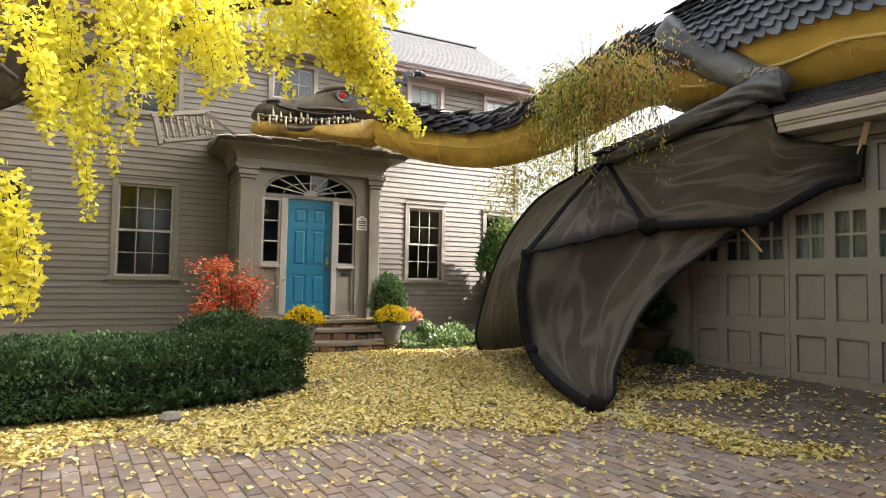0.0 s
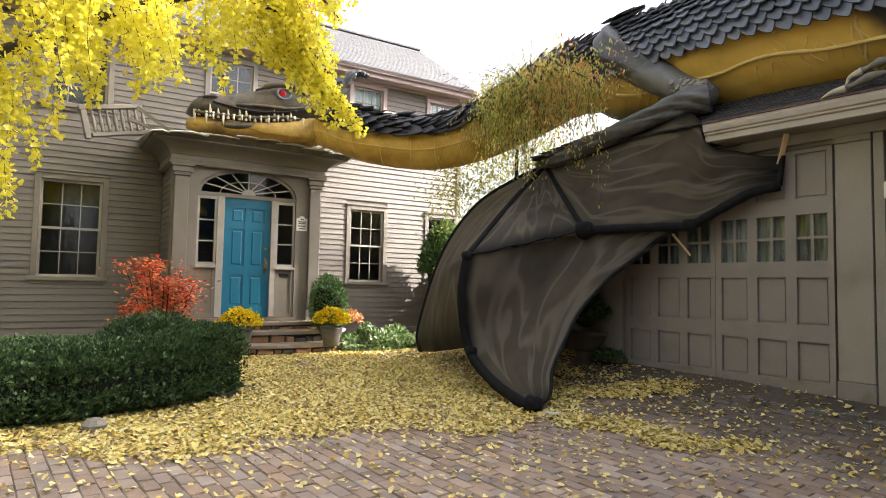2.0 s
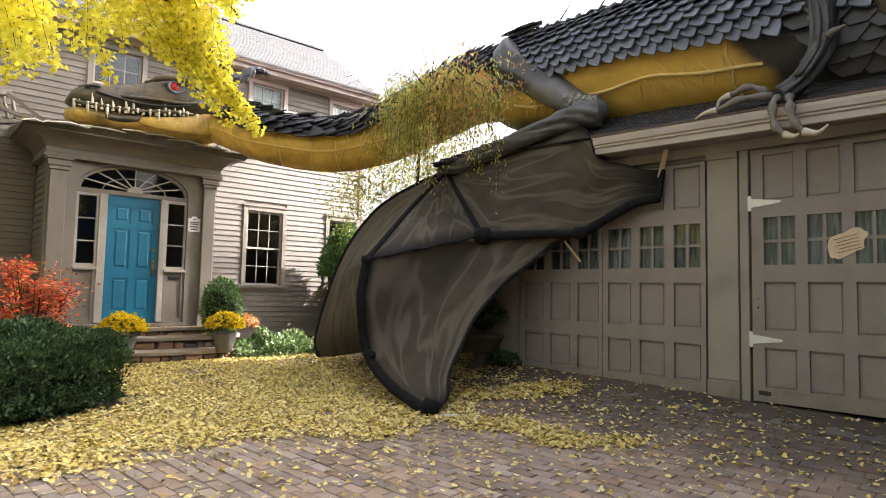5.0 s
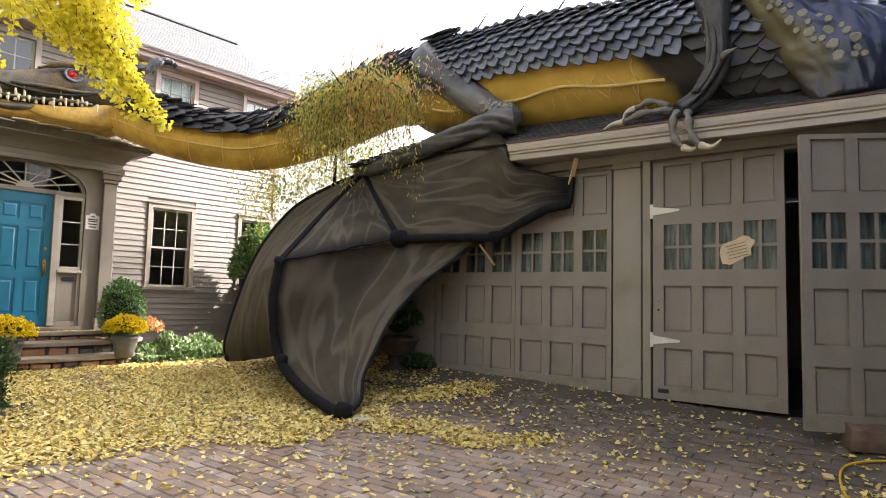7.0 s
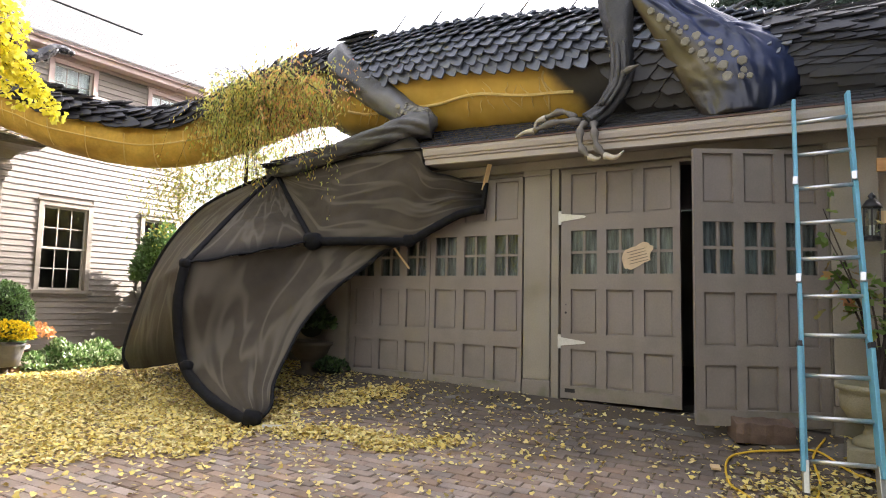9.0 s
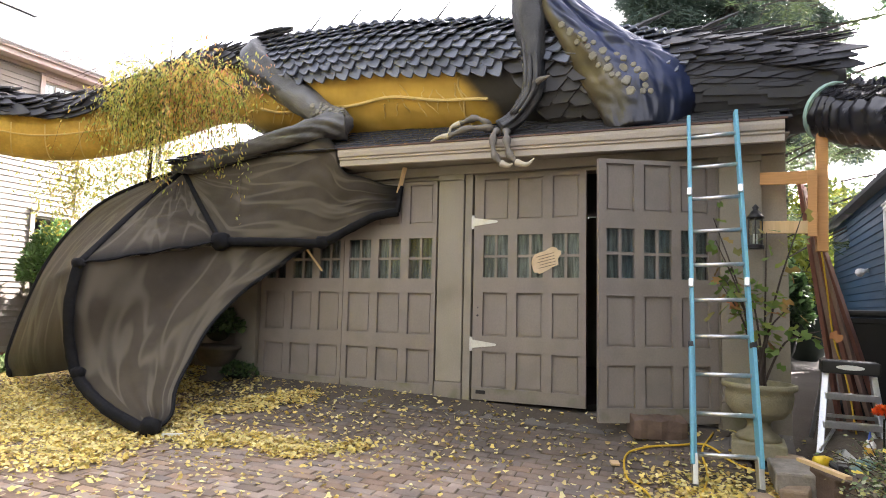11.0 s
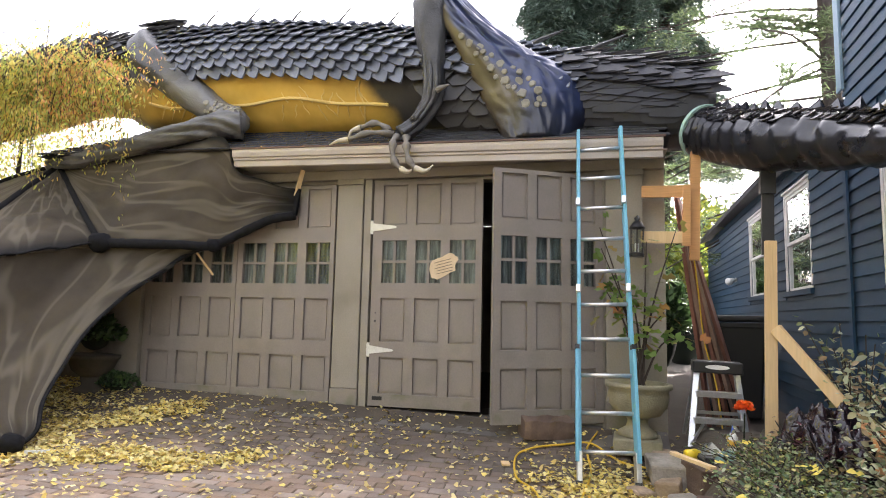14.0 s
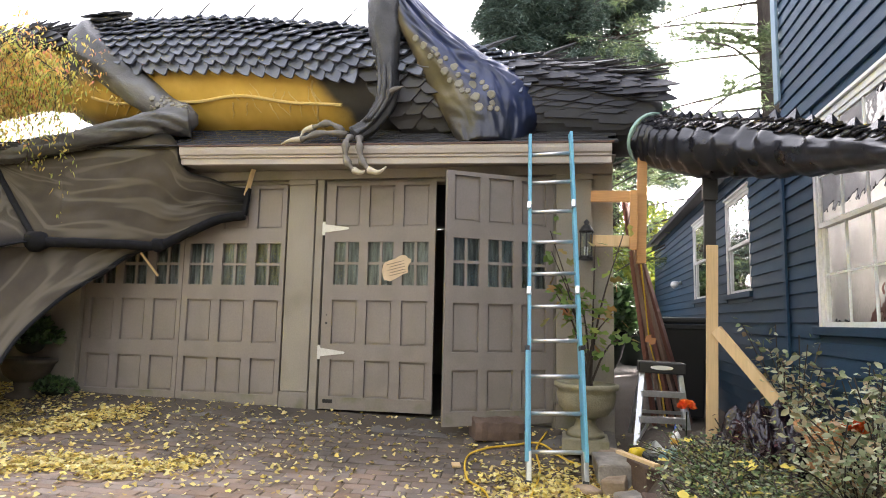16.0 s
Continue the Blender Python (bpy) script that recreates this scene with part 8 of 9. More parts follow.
# timber block, chip, cord
tagged(part("timber_block", Mesh().loft([[(x * 0.125 * (1 + 0.07 * math.sin(k * 2.1 + x)), -0.235 + 0.0588 * k, z * (1 + 0.05 * math.sin(k * 1.7 + 3 * x))) for x, z in ((-1, 0.0), (1, 0.0), (1.02, 0.1), (0.93, 0.185), (0.1, 0.178), (-0.9, 0.165), (-1.03, 0.08))] for k in range(9)]), M_OLD_WOOD, bevel=0.006), "weathered reddish timber block on the bricks", "timber").matrix_basis = pose(7.04, 0.79, 0.262, 0, -4, 24)
tagged(part("wood_chip", Mesh().box(-0.04, 0.04, -0.035, 0.035, 0, 0.018, pose(6.34, 1.03, ground(6.34, 1.03) + 0.008, 0, -8, 20)), M_PINE_WOOD, bevel=0.003), "small square pale wood offcut on the bricks", "offcut")
cordp = smooth_path([(5.0, 0.5, 0), (5.8, 0.69, 0), (6.08, 0.89, 0), (6.51, 0.97, 0), (6.72, 0.85, 0), (6.85, 0.6, 0), (6.93, 0.37, 0), (6.62, 0.1, 0), (6.6, -0.25, 0), (6.9, -0.42, 0), (7.3, -0.5, 0)], 7)
tagged(part("extension_cord", Mesh().tube([(p.x, p.y, ground(p.x, p.y) + 0.018) for p in cordp], 0.009, 6), M_CORD, smooth=True), "yellow extension cord winding over the bricks", "cord")
cordp = smooth_path([(7.2, 0.33, 0), (6.81, 0.4, 0), (6.35, 0.34, 0), (5.91, 0.37, 0), (5.3, 0.42, 0)], 7)
tagged(part("extension_cord", Mesh().tube([(p.x, p.y, ground(p.x, p.y) + 0.018) for p in cordp], 0.009, 6), M_CORD, smooth=True), "yellow extension cord under the ladder", "cord")

# lantern on the pier
lan = thing("wall_lantern", "black iron wall lantern with glass panes", "lamp")
LX, LY = 7.24, 0.005
part("base", Mesh().turned([(0.07, 1.97), (0.07, 2.0), (0.06, 2.01)], LX, LY, 14), M_BLACK, lan)
part("cap", Mesh().turned([(0.075, 2.24), (0.07, 2.26), (0.035, 2.31), (0.02, 2.315), (0.03, 2.34), (0.005, 2.37)], LX, LY, 14), M_BLACK, lan, smooth=True)
for a in range(6):
    part("bar", Mesh().tube([(LX + 0.06 * math.cos(a * 1.047), LY + 0.06 * math.sin(a * 1.047), 2.0), (LX + 0.065 * math.cos(a * 1.047), LY + 0.065 * math.sin(a * 1.047), 2.25)], 0.006, 5), M_BLACK, lan)
part("glass", Mesh().turned([(0.055, 2.005), (0.06, 2.245)], LX, LY, 14), M_GLASS, lan).visible_shadow = False
part("candle", Mesh().tube([(LX, LY, 2.0), (LX, LY, 2.1)], 0.02, 8), M_WHITE, lan)
part("bracket", Mesh().box(LX + 0.05, 7.33, LY - 0.03, LY + 0.03, 2.28, 2.32), M_BLACK, lan)

# lumber bracket at the garage corner
brk = thing("lumber_bracket", "orange-brown lumber bracket fixed to the garage corner", "bracket")
part("arm", Mesh().box(7.26, 7.30, -0.46, -0.03, 2.55, 2.66), mat("orange_lumber", (0.5, 0.25, 0.09), (0.6, 0.33, 0.13), scale=8, rough=0.7, stretch=(1, 0.1, 1)), brk, bevel=0.003)
part("arm", Mesh().box(7.26, 7.30, -0.42, -0.03, 2.11, 2.22), M_PINE_WOOD, brk, bevel=0.003)
part("upright", Mesh().box(7.23, 7.258, -0.47, -0.40, 2.08, 2.66), bpy.data.materials["orange_lumber"], brk, bevel=0.003)
part("upright", Mesh().box(7.30, 7.40, -0.56, -0.472, 1.96, 3.0), bpy.data.materials["orange_lumber"], brk, bevel=0.003)
# planks against the side wall
rnd = random.Random(9)
M_OLD_PLANK = mat("weathered_pink_brown_plank", (0.22, 0.14, 0.105), (0.38, 0.26, 0.2), scale=7, rough=0.85, bump=0.4, stretch=(1, 1, 0.12))
for k in range(5):
    t = (7.66 + 0.05 * k, -0.37 - 0.03 * k, 2.70 - 0.09 * k - 0.06 * rnd.random())
    b = (8.36 + 0.06 * k, -0.78 - 0.10 * k, 0.30)
    tagged(part("leaning_plank", Mesh().bar(b, t, 0.12 + 0.02 * (k % 2), 0.036, (0.3, 1, 0)), M_RED_WOOD if k % 2 == 0 else M_OLD_PLANK, bevel=0.004), "long red-brown plank leaning on the garage side" if k % 2 == 0 else "weathered pink-brown plank leaning on the garage side", "plank", "planks leaning on the garage")
tagged(part("hanging_cord", Mesh().tube(smooth_path([(7.62, -0.50, 2.3), (7.7, -0.58, 1.75), (7.85, -0.66, 1.2), (7.8, -0.76, 0.8), (7.6, -0.8, 0.36)], 6), 0.008, 6), M_CORD, smooth=True), "yellow cord hanging down beside the planks", "cord")
# wheeled bin
bin_ = thing("wheelie_bin", "black plastic wheeled rubbish bin", "bin")
part("body", Mesh().loft([[(9.0 + sx * a, -1.1 + sy * b, z) for sx, sy in ((-1, -1), (1, -1), (1, 1), (-1, 1))] for a, b, z in ((0.24, 0.22, 0.36), (0.3, 0.28, 1.42))]), M_BLACK, bin_, bevel=0.03)
part("lid", Mesh().box(8.66, 9.34, -1.42, -0.78, 1.425, 1.50), M_BLACK, bin_, bevel=0.025)
part("rim", Mesh().box(8.68, 9.32, -1.40, -0.80, 1.36, 1.418), M_BLACK, bin_, bevel=0.01)
for y in (-1.34, -0.86):
    part("wheel", Mesh().tube([(9.25, y - 0.03, 0.42), (9.25, y + 0.03, 0.42)], 0.11, 16), M_BLACK, bin_)
# aluminium step ladder
stp = thing("step_ladder", "small aluminium step ladder with black top tread", "step ladder")
sx, sy = 7.0, -0.62
fl_, fr_ = Vector((6.98, -0.46, 0.31)), Vector((7.08, -0.93, 0.31))
tl_, tr_ = Vector((7.22, -0.53, 0.98)), Vector((7.28, -0.86, 0.98))
for a, b in ((fl_, tl_), (fr_, tr_)):
    part("rail", Mesh().bar(a, b, 0.05, 0.025), M_ALU, stp, bevel=0.003)
for f in (0.33, 0.66):
    a, b = fl_.lerp(tl_, f), fr_.lerp(tr_, f)
    part("tread", Mesh().bar(a, b, 0.09, 0.05, (0, 0, 1)), M_ALU, stp, bevel=0.003)
for a, c in ((fl_, 0.3), (fr_, -0.3)):
    part("tread_brace", Mesh().bar(a + Vector((-0.01, 0, 0.02)), fl_.lerp(tl_, 0.33).lerp(fr_.lerp(tr_, 0.33), 0.5 - c) + Vector((-0.01, 0, -0.03)), 0.016, 0.022), M_ALU, stp)
part("top_tread", Mesh().box(7.14, 7.36, -0.90, -0.49, 0.935, 1.04), M_BLACK, stp, "black plastic top tread", bevel=0.012)
part("badge", Mesh().turned([(0.001, 0), (0.1, 0), (0.1, 0.003), (0.001, 0.004)], 0, 0, 24), M_WHITE, stp).matrix_basis = pose(7.138, -0.69, 0.99, 0, -90, 0) @ Matrix.Diagonal((0.2, 1, 1, 1))
for a, b in ((Vector((7.55, -0.45, 0.33)), tl_), (Vector((7.65, -0.97, 0.33)), tr_)):
    part("rear_leg", Mesh().bar(a, b + Vector((0.08, 0, 0)), 0.022, 0.03), M_ALU, stp)
part("rear_brace", Mesh().bar((7.45, -0.47, 0.55), (7.52, -0.93, 0.55), 0.02, 0.03), M_ALU, stp)

# garden bed with its stone and timber edge
bed = Mesh()
N1, N2 = 26, 20
for i in range(N1):
    for j in range(N2):
        x, y = 2.2 + 5.4 * i / (N1 - 1), -1.82 + 1.75 * j / (N2 - 1)
        yb = -0.30 if x < 5.6 else -0.42
        h = 0.36 * smoothstep(0.0, 0.35, yb + 0.1 - y) * smoothstep(7.6, 7.0, x)
        bed.v.append((x, y, ground(x, y) - 0.02 + h * (1 - 0.35 * smoothstep(5.5, 7, x)) + 0.03 * noise.noise(Vector((x * 4, y * 4, 0)))))
bed.f = [(i * N2 + j, (i + 1) * N2 + j, (i + 1) * N2 + j + 1, i * N2 + j + 1) for i in range(N1 - 1) for j in range(N2 - 1)]
tagged(part("garden_bed", bed, M_SOIL, smooth=True), "raised dark soil garden bed", "garden bed", kind="structure")


M_EDGE = mat("weathered_brown_granite", (0.19, 0.17, 0.145), (0.36, 0.325, 0.28), scale=9, rough=0.9, bump=0.8, fine=45, dirt=((0.05, 0.045, 0.03), 0.6))
M_EDGE2 = mat("rusty_sandstone", (0.2, 0.14, 0.09), (0.34, 0.26, 0.18), scale=8, rough=0.9, bump=0.8, fine=40)


def stone(x, y, z, sx, sy, sz, rz, mt, seed, nm="edging_stone", lb="rough grey granite edging stone", ct="stone"):
    r = random.Random(seed)
    m = Mesh()
    p = [(ix * sx * (1 + r.uniform(-0.15, 0.15)), iy * sy * (1 + r.uniform(-0.15, 0.15)), iz * sz * (1 + r.uniform(-0.1, 0.1))) for iz in (0, 1) for ix, iy in ((-1, -1), (1, -1), (1, 1), (-1, 1))]
    mtx = pose(x, y, z, r.uniform(-4, 4), r.uniform(-4, 4), rz)
    m.add([mtx @ Vector(q) for q in p], [(3, 2, 1, 0), (4, 5, 6, 7), (0, 1, 5, 4), (1, 2, 6, 5), (2, 3, 7, 6), (3, 0, 4, 7)])
    tagged(part(nm, m, mt, bevel=0.018), lb, ct, "stones along the bed")


for k, (x, y, z, a, b, c, rz) in enumerate(((6.44, -0.12, 0.1, 0.2, 0.12, 0.19, 6), (6.14, -0.14, 0.03, 0.08, 0.09, 0.18, -10), (5.88, -0.22, 0.0, 0.12, 0.09, 0.17, 14), (6.1, 0.07, 0.02, 0.09, 0.07, 0.11, 40), (5.6, -0.2, -0.01, 0.13, 0.1, 0.15, -8), (6.72, -0.14, 0.2, 0.12, 0.1, 0.1, -12), (5.05, -0.16, -0.02, 0.16, 0.12, 0.12, 4), (4.7, -0.2, -0.02, 0.17, 0.12, 0.12, -8))):
    y -= 0.1
    stone(x, y, z, a, b, c, rz, M_EDGE if k % 2 == 0 else M_EDGE2, k)
for k, (x, y, z, rz) in enumerate(((6.2, -0.47, 0.06, 16), (5.66, -0.5, 0.03, 6))):
    tagged(part("bed_timber", Mesh().box(-0.2, 0.2, -0.09, 0.09, 0, 0.27 - 0.1 * k, pose(x, y, z, 0, 0, rz)), M_OLD_WOOD, bevel=0.012), "sawn brown timber block edging the bed", "timber", "timbers along the bed")
# things left on the edging
drill = thing("power_drill", "yellow and black cordless drill lying down", "tool")
part("body", Mesh().tube([(6.28, -0.36, 0.38), (6.34, -0.45, 0.38)], [0.035, 0.04], 10), plain("tool_yellow", (0.7, 0.5, 0.02), 0.4), drill, smooth=True)
part("handle", Mesh().tube([(6.32, -0.44, 0.38), (6.28, -0.5, 0.35)], 0.025, 8), M_BLACK, drill)
part("battery", Mesh().box(6.22, 6.31, -0.55, -0.49, 0.31, 0.38), M_BLACK, drill, bevel=0.006)
tagged(part("folded_paper", Mesh().add([(6.36, -0.44, 0.36), (6.46, -0.52, 0.36), (6.44, -0.56, 0.46), (6.35, -0.5, 0.46), (6.5, -0.63, 0.36), (6.4, -0.66, 0.37)], [(0, 1, 2, 3), (1, 4, 5, 2)]), M_WHITE), "crumpled white paper bag on the bed edge", "paper")
btl = thing("glue_bottle", "white bottle with a pointed cap", "bottle")
part("body", Mesh().turned([(0.035, 0.40), (0.037, 0.41), (0.037, 0.50), (0.02, 0.53)], 6.52, -0.72, 12), M_WHITE, btl, smooth=True)
part("cap", Mesh().turned([(0.014, 0.531), (0.012, 0.55), (0.004, 0.59)], 6.52, -0.72, 10), plain("blue_cap", (0.05, 0.1, 0.4), 0.4), btl)
part("label_band", Mesh().turned([(0.0378, 0.43), (0.0378, 0.48)], 6.52, -0.72, 12), plain("amber_label", (0.6, 0.35, 0.05), 0.5), btl)
tagged(part("wood_strip", Mesh().bar((6.25, -0.26, 0.385), (5.85, -0.50, 0.385), 0.05, 0.025), M_PINE_WOOD, bevel=0.003), "pale wood strip lying on the timber", "offcut")
tagged(part("blue_tarp_scrap", Mesh().turned([(0.1, 0.34), (0.12, 0.36), (0.07, 0.42), (0.01, 0.44)], 6.3, -0.68, 9), plain("faded_green_cloth", (0.12, 0.2, 0.18), 0.8)), "crumpled green-blue cloth on the bed edge", "cloth")
# stake that carries the tail
stake = thing("tail_post", "pale pine post with a black top and a brace", "post")
part("post", Mesh().box(6.60, 6.64, -1.06, -0.97, 0.2, 2.06), M_PINE_WOOD, stake, bevel=0.003)
part("post_top", Mesh().box(6.645, 6.69, -1.05, -0.96, 1.95, 2.80).box(6.62, 6.70, -1.06, -0.945, 2.45, 2.70), M_BLACK, stake)
part("brace", Mesh().bar((6.58, -1.04, 1.36), (6.15, -1.62, 0.55), 0.04, 0.09), M_PINE_WOOD, stake, bevel=0.003)
# heap of black plastic
hp = Mesh()
N1, N2 = 70, 60
for i in range(N1):
    for j in range(N2):
        u, v = i / (N1 - 1) * 2 - 1, j / (N2 - 1) * 2 - 1
        h = max(0, 1 - u * u - v * v) ** 0.6
        crumple = 0.2 * abs(noise.noise(Vector((u * 2.6 + v, v * 2.6, 2)))) + 0.13 * abs(noise.noise(Vector((u * 6, v * 6 - u * 3, 5)))) + 0.05 * abs(noise.noise(Vector((u * 15, v * 13, 8))))
        hp.v.append((6.1 + 0.42 * u + 0.03 * noise.noise(Vector((v * 5, u * 5, 1))), -1.3 + 0.44 * v, 0.28 + 0.40 * h + crumple * (0.3 + h)))
hp.f = [(i * N2 + j, (i + 1) * N2 + j, (i + 1) * N2 + j + 1, i * N2 + j + 1) for i in range(N1 - 1) for j in range(N2 - 1)]
M_SHEETING = mat("crumpled_black_film", (0.006, 0.005, 0.006), (0.022, 0.007, 0.009), scale=5, rough=0.12, bump=0.6, fine=22)
tagged(part("plastic_sheet", hp, M_SHEETING, smooth=True), "crumpled glossy black plastic sheeting in the bed", "plastic sheet")
# bed plants
M_VARIEG = leaf_mat("grey_green_leaf", [(0.16, 0.22, 0.1), (0.3, 0.36, 0.2), (0.62, 0.64, 0.48), (0.22, 0.26, 0.1), (0.42, 0.28, 0.17), (0.5, 0.52, 0.34)], glow=0.25)
M_LOWG = leaf_mat("bed_green_leaf", [(0.04, 0.08, 0.03), (0.09, 0.16, 0.05), (0.16, 0.22, 0.08), (0.40, 0.36, 0.10), (0.14, 0.08, 0.05), (0.06, 0.11, 0.035), (0.36, 0.38, 0.24), (0.03, 0.06, 0.02)], glow=0.2)


def leafy(name, label, x, y, z, h, spread, stems, per, size, material, seed, shape="oval"):
    t = thing(name, label, "plant", "plants in the bed")
    r = random.Random(seed)
    st, pl, dr, sz = Mesh(), [], [], []
    for k in range(stems):
        e = Vector((x + r.gauss(0, spread), y + r.gauss(0, spread), z + h * r.uniform(0.5, 1.0)))
        b = Vector((x + r.gauss(0, spread * 0.3), y + r.gauss(0, spread * 0.3), z))
        pts = smooth_path([b, b.lerp(e, 0.5) + Vector((r.gauss(0, 0.03), r.gauss(0, 0.03), 0.05)), e], 4)
        st.tube(pts, 0.004, 5)
        for q in range(per):
            p = pts[r.randrange(2, len(pts))]
            pl.append(p + Vector((r.gauss(0, 0.03), r.gauss(0, 0.03), r.gauss(0, 0.03)))), sz.append(size * r.uniform(0.6, 1.3))
            dr.append((r.gauss(0, 1), r.gauss(0, 1), r.gauss(0.2, 0.4)))
    part("stem", st, M_BARK, t)
    foliage("foliage", pl, dr, sz, shape, material, t, seed, roll=0.5)
    return t


leafy("bed_shrub", "leggy grey-green shrub in the bed", 6.42, -1.55, 0.35, 1.1, 0.15, 20, 24, 0.065, M_VARIEG, 61)
leafy("bed_shrub", "leggy grey-green shrub in the bed", 5.25, -1.6, 0.35, 0.85, 0.22, 26, 34, 0.05, M_VARIEG, 62)
leafy("bed_shrub", "leggy grey-green shrub in the bed", 4.75, -1.4, 0.35, 0.65, 0.24, 30, 34, 0.048, M_VARIEG, 63)
for k, (x, y) in enumerate(((5.3, -0.75), (4.9, -0.65), (5.0, -1.05), (4.5, -0.8), (4.4, -1.2), (5.55, -0.95), (4.15, -0.75), (5.8, -0.85))):
    leafy("bed_plant", "low tangled green bed plant", x, y, 0.28, 0.34, 0.18, 44, 30, 0.03, M_LOWG, 70 + k)
leafy("bed_plant", "dark red-stemmed plant over the plastic heap", 5.85, -1.15, 0.4, 0.36, 0.2, 14, 8, 0.06, leaf_mat("dark_purple_leaf", [(0.05, 0.015, 0.02), (0.09, 0.02, 0.025), (0.04, 0.03, 0.02)]), 90, "long")
rnd = random.Random(44)
pl = [(rnd.uniform(4.3, 6.2), rnd.uniform(-1.2, -0.5), rnd.uniform(0.5, 0.62)) for k in range(16)]
tagged(foliage("fallen_leaves", pl, [(rnd.gauss(0, 1), rnd.gauss(0, 1), 0.15) for k in pl], [rnd.uniform(0.06, 0.11) for k in pl], "maple", leaf_mat("fallen_maple_yellow", [(0.75, 0.6, 0.08), (0.85, 0.7, 0.15), (0.6, 0.5, 0.1)], glow=0.3), seed=45, roll=0.3), "yellow fallen leaves caught in the bed plants", "leaves", kind="stuff")
m = Mesh()
m.loft([[(5.62 - 0.30 * i / 9 + 0.05 * math.sin(j * 1.7 + i * 0.8), -1.33 - 0.04 * j + 0.03 * math.sin(i * 1.3 + j), 0.80 - 0.36 * (i / 9) ** 1.2 + 0.02 * math.sin(j * 2.9 + i)) for j in range(7)] for i in range(10)], closed=False, caps=False)
netting = part("cloth_strip", m, mat("faded_orange_netting", (0.34, 0.16, 0.06), (0.5, 0.26, 0.1), scale=12, rough=0.8, bump=0.6, fine=60), smooth=True)
netting.modifiers.new("thickness", "SOLIDIFY").thickness = 0.008
tagged(netting, "faded orange netting draped beside the plastic", "netting")
M_DAHLIA = leaf_mat("orange_dahlia_petal", [(0.75, 0.11, 0.02), (0.85, 0.2, 0.03), (0.7, 0.08, 0.03)], glow=0.3)
for k, (x, y, z, r_) in enumerate(((6.43, -0.79, 0.73, 0.06), (5.24, -1.52, 0.81, 0.065))):
    t = thing("dahlia", "orange dahlia bloom on a thin stem", "flower", "dahlias in the bed")
    part("stem", Mesh().tube([(x, y, 0.3), (x + 0.02, y, z * 0.7), (x, y, z - 0.03)], 0.006, 6), M_CORE, t)
    p, d, r3 = lumps(100 + k, 130, (x, y, z), (r_ * 0.5, r_ * 0.5, r_ * 0.45))
    foliage("bloom", p, d, r3.uniform(0.04, 0.06, 130), "oval", M_DAHLIA, t, k)

# pegs, foot board and urn by the wing
for k, (a, b, w) in enumerate((((6.02, 8.2, 0.0), (5.92, 8.28, 0.24), 0.035), ((6.3, 8.0, 0.0), (6.2, 8.1, 0.2), 0.03), ((7.2, 3.66, 2.58), (7.14, 3.56, 2.86), 0.05), ((7.12, 4.6, 1.66), (6.97, 4.75, 1.92), 0.045))):
    tagged(part("wooden_stake", Mesh().bar(a, b, w, 0.02), M_PINE_WOOD, bevel=0.002), "pale wooden stake pinning the wing", "stake", "stakes at the wing")
tagged(part("wood_wedge", Mesh().add([(5.25, 4.9, ground(5.2, 4.9)), (5.55, 4.75, ground(5.2, 4.9)), (5.3, 4.8, ground(5.2, 4.9)), (5.25, 4.9, 0.05), (5.5, 4.77, 0.03), (5.3, 4.8, 0.05)], [(0, 2, 1), (3, 4, 5), (0, 1, 4, 3), (1, 2, 5, 4), (2, 0, 3, 5)]), M_WHITE), "pale wedge of wood at the wing tip", "offcut")
# stone colour darkened to carry the wing's shadow on the planter
M_SHADED_PLANTER = mat("shade_darkened_stone", (0.06, 0.052, 0.04), (0.12, 0.10, 0.075), scale=6, rough=0.95, bump=0.5)
log = thing("stone_planter", "low stone planter in the shade of the wing", "planter")
part("bowl", Mesh().turned([(0.12, 0.42), (0.22, 0.5), (0.27, 0.62), (0.3, 0.64), (0.3, 0.68), (0.05, 0.67)], 7.05, 6.1, 22), M_SHADED_PLANTER, log, smooth=True)
part("foot", Mesh().turned([(0.2, 0.2), (0.18, 0.28), (0.1, 0.32), (0.12, 0.42)], 7.05, 6.1, 18), M_SHADED_PLANTER, log, smooth=True)
shrub("planter_shrub", "dark leafy plant in the shaded planter", (7.05, 6.1, 0.85), (0.3, 0.3, 0.25), 900, 0.07, "oval", M_HEDGE, 55, core=0.5)

# ---- trees behind ----
M_SPRUCE = leaf_mat("spruce_needle", [(0.03, 0.055, 0.04), (0.05, 0.085, 0.06), (0.08, 0.12, 0.085)], rough=0.6, glow=0.1)
M_PINE = leaf_mat("pine_needle", [(0.07, 0.11, 0.045), (0.12, 0.17, 0.075), (0.18, 0.22, 0.10)], rough=0.6, glow=0.35)
M_FARLEAF = leaf_mat("far_yellow_green_leaf", [(0.12, 0.18, 0.02), (0.22, 0.26, 0.03), (0.3, 0.3, 0.04), (0.1, 0.15, 0.03)], glow=0.4)


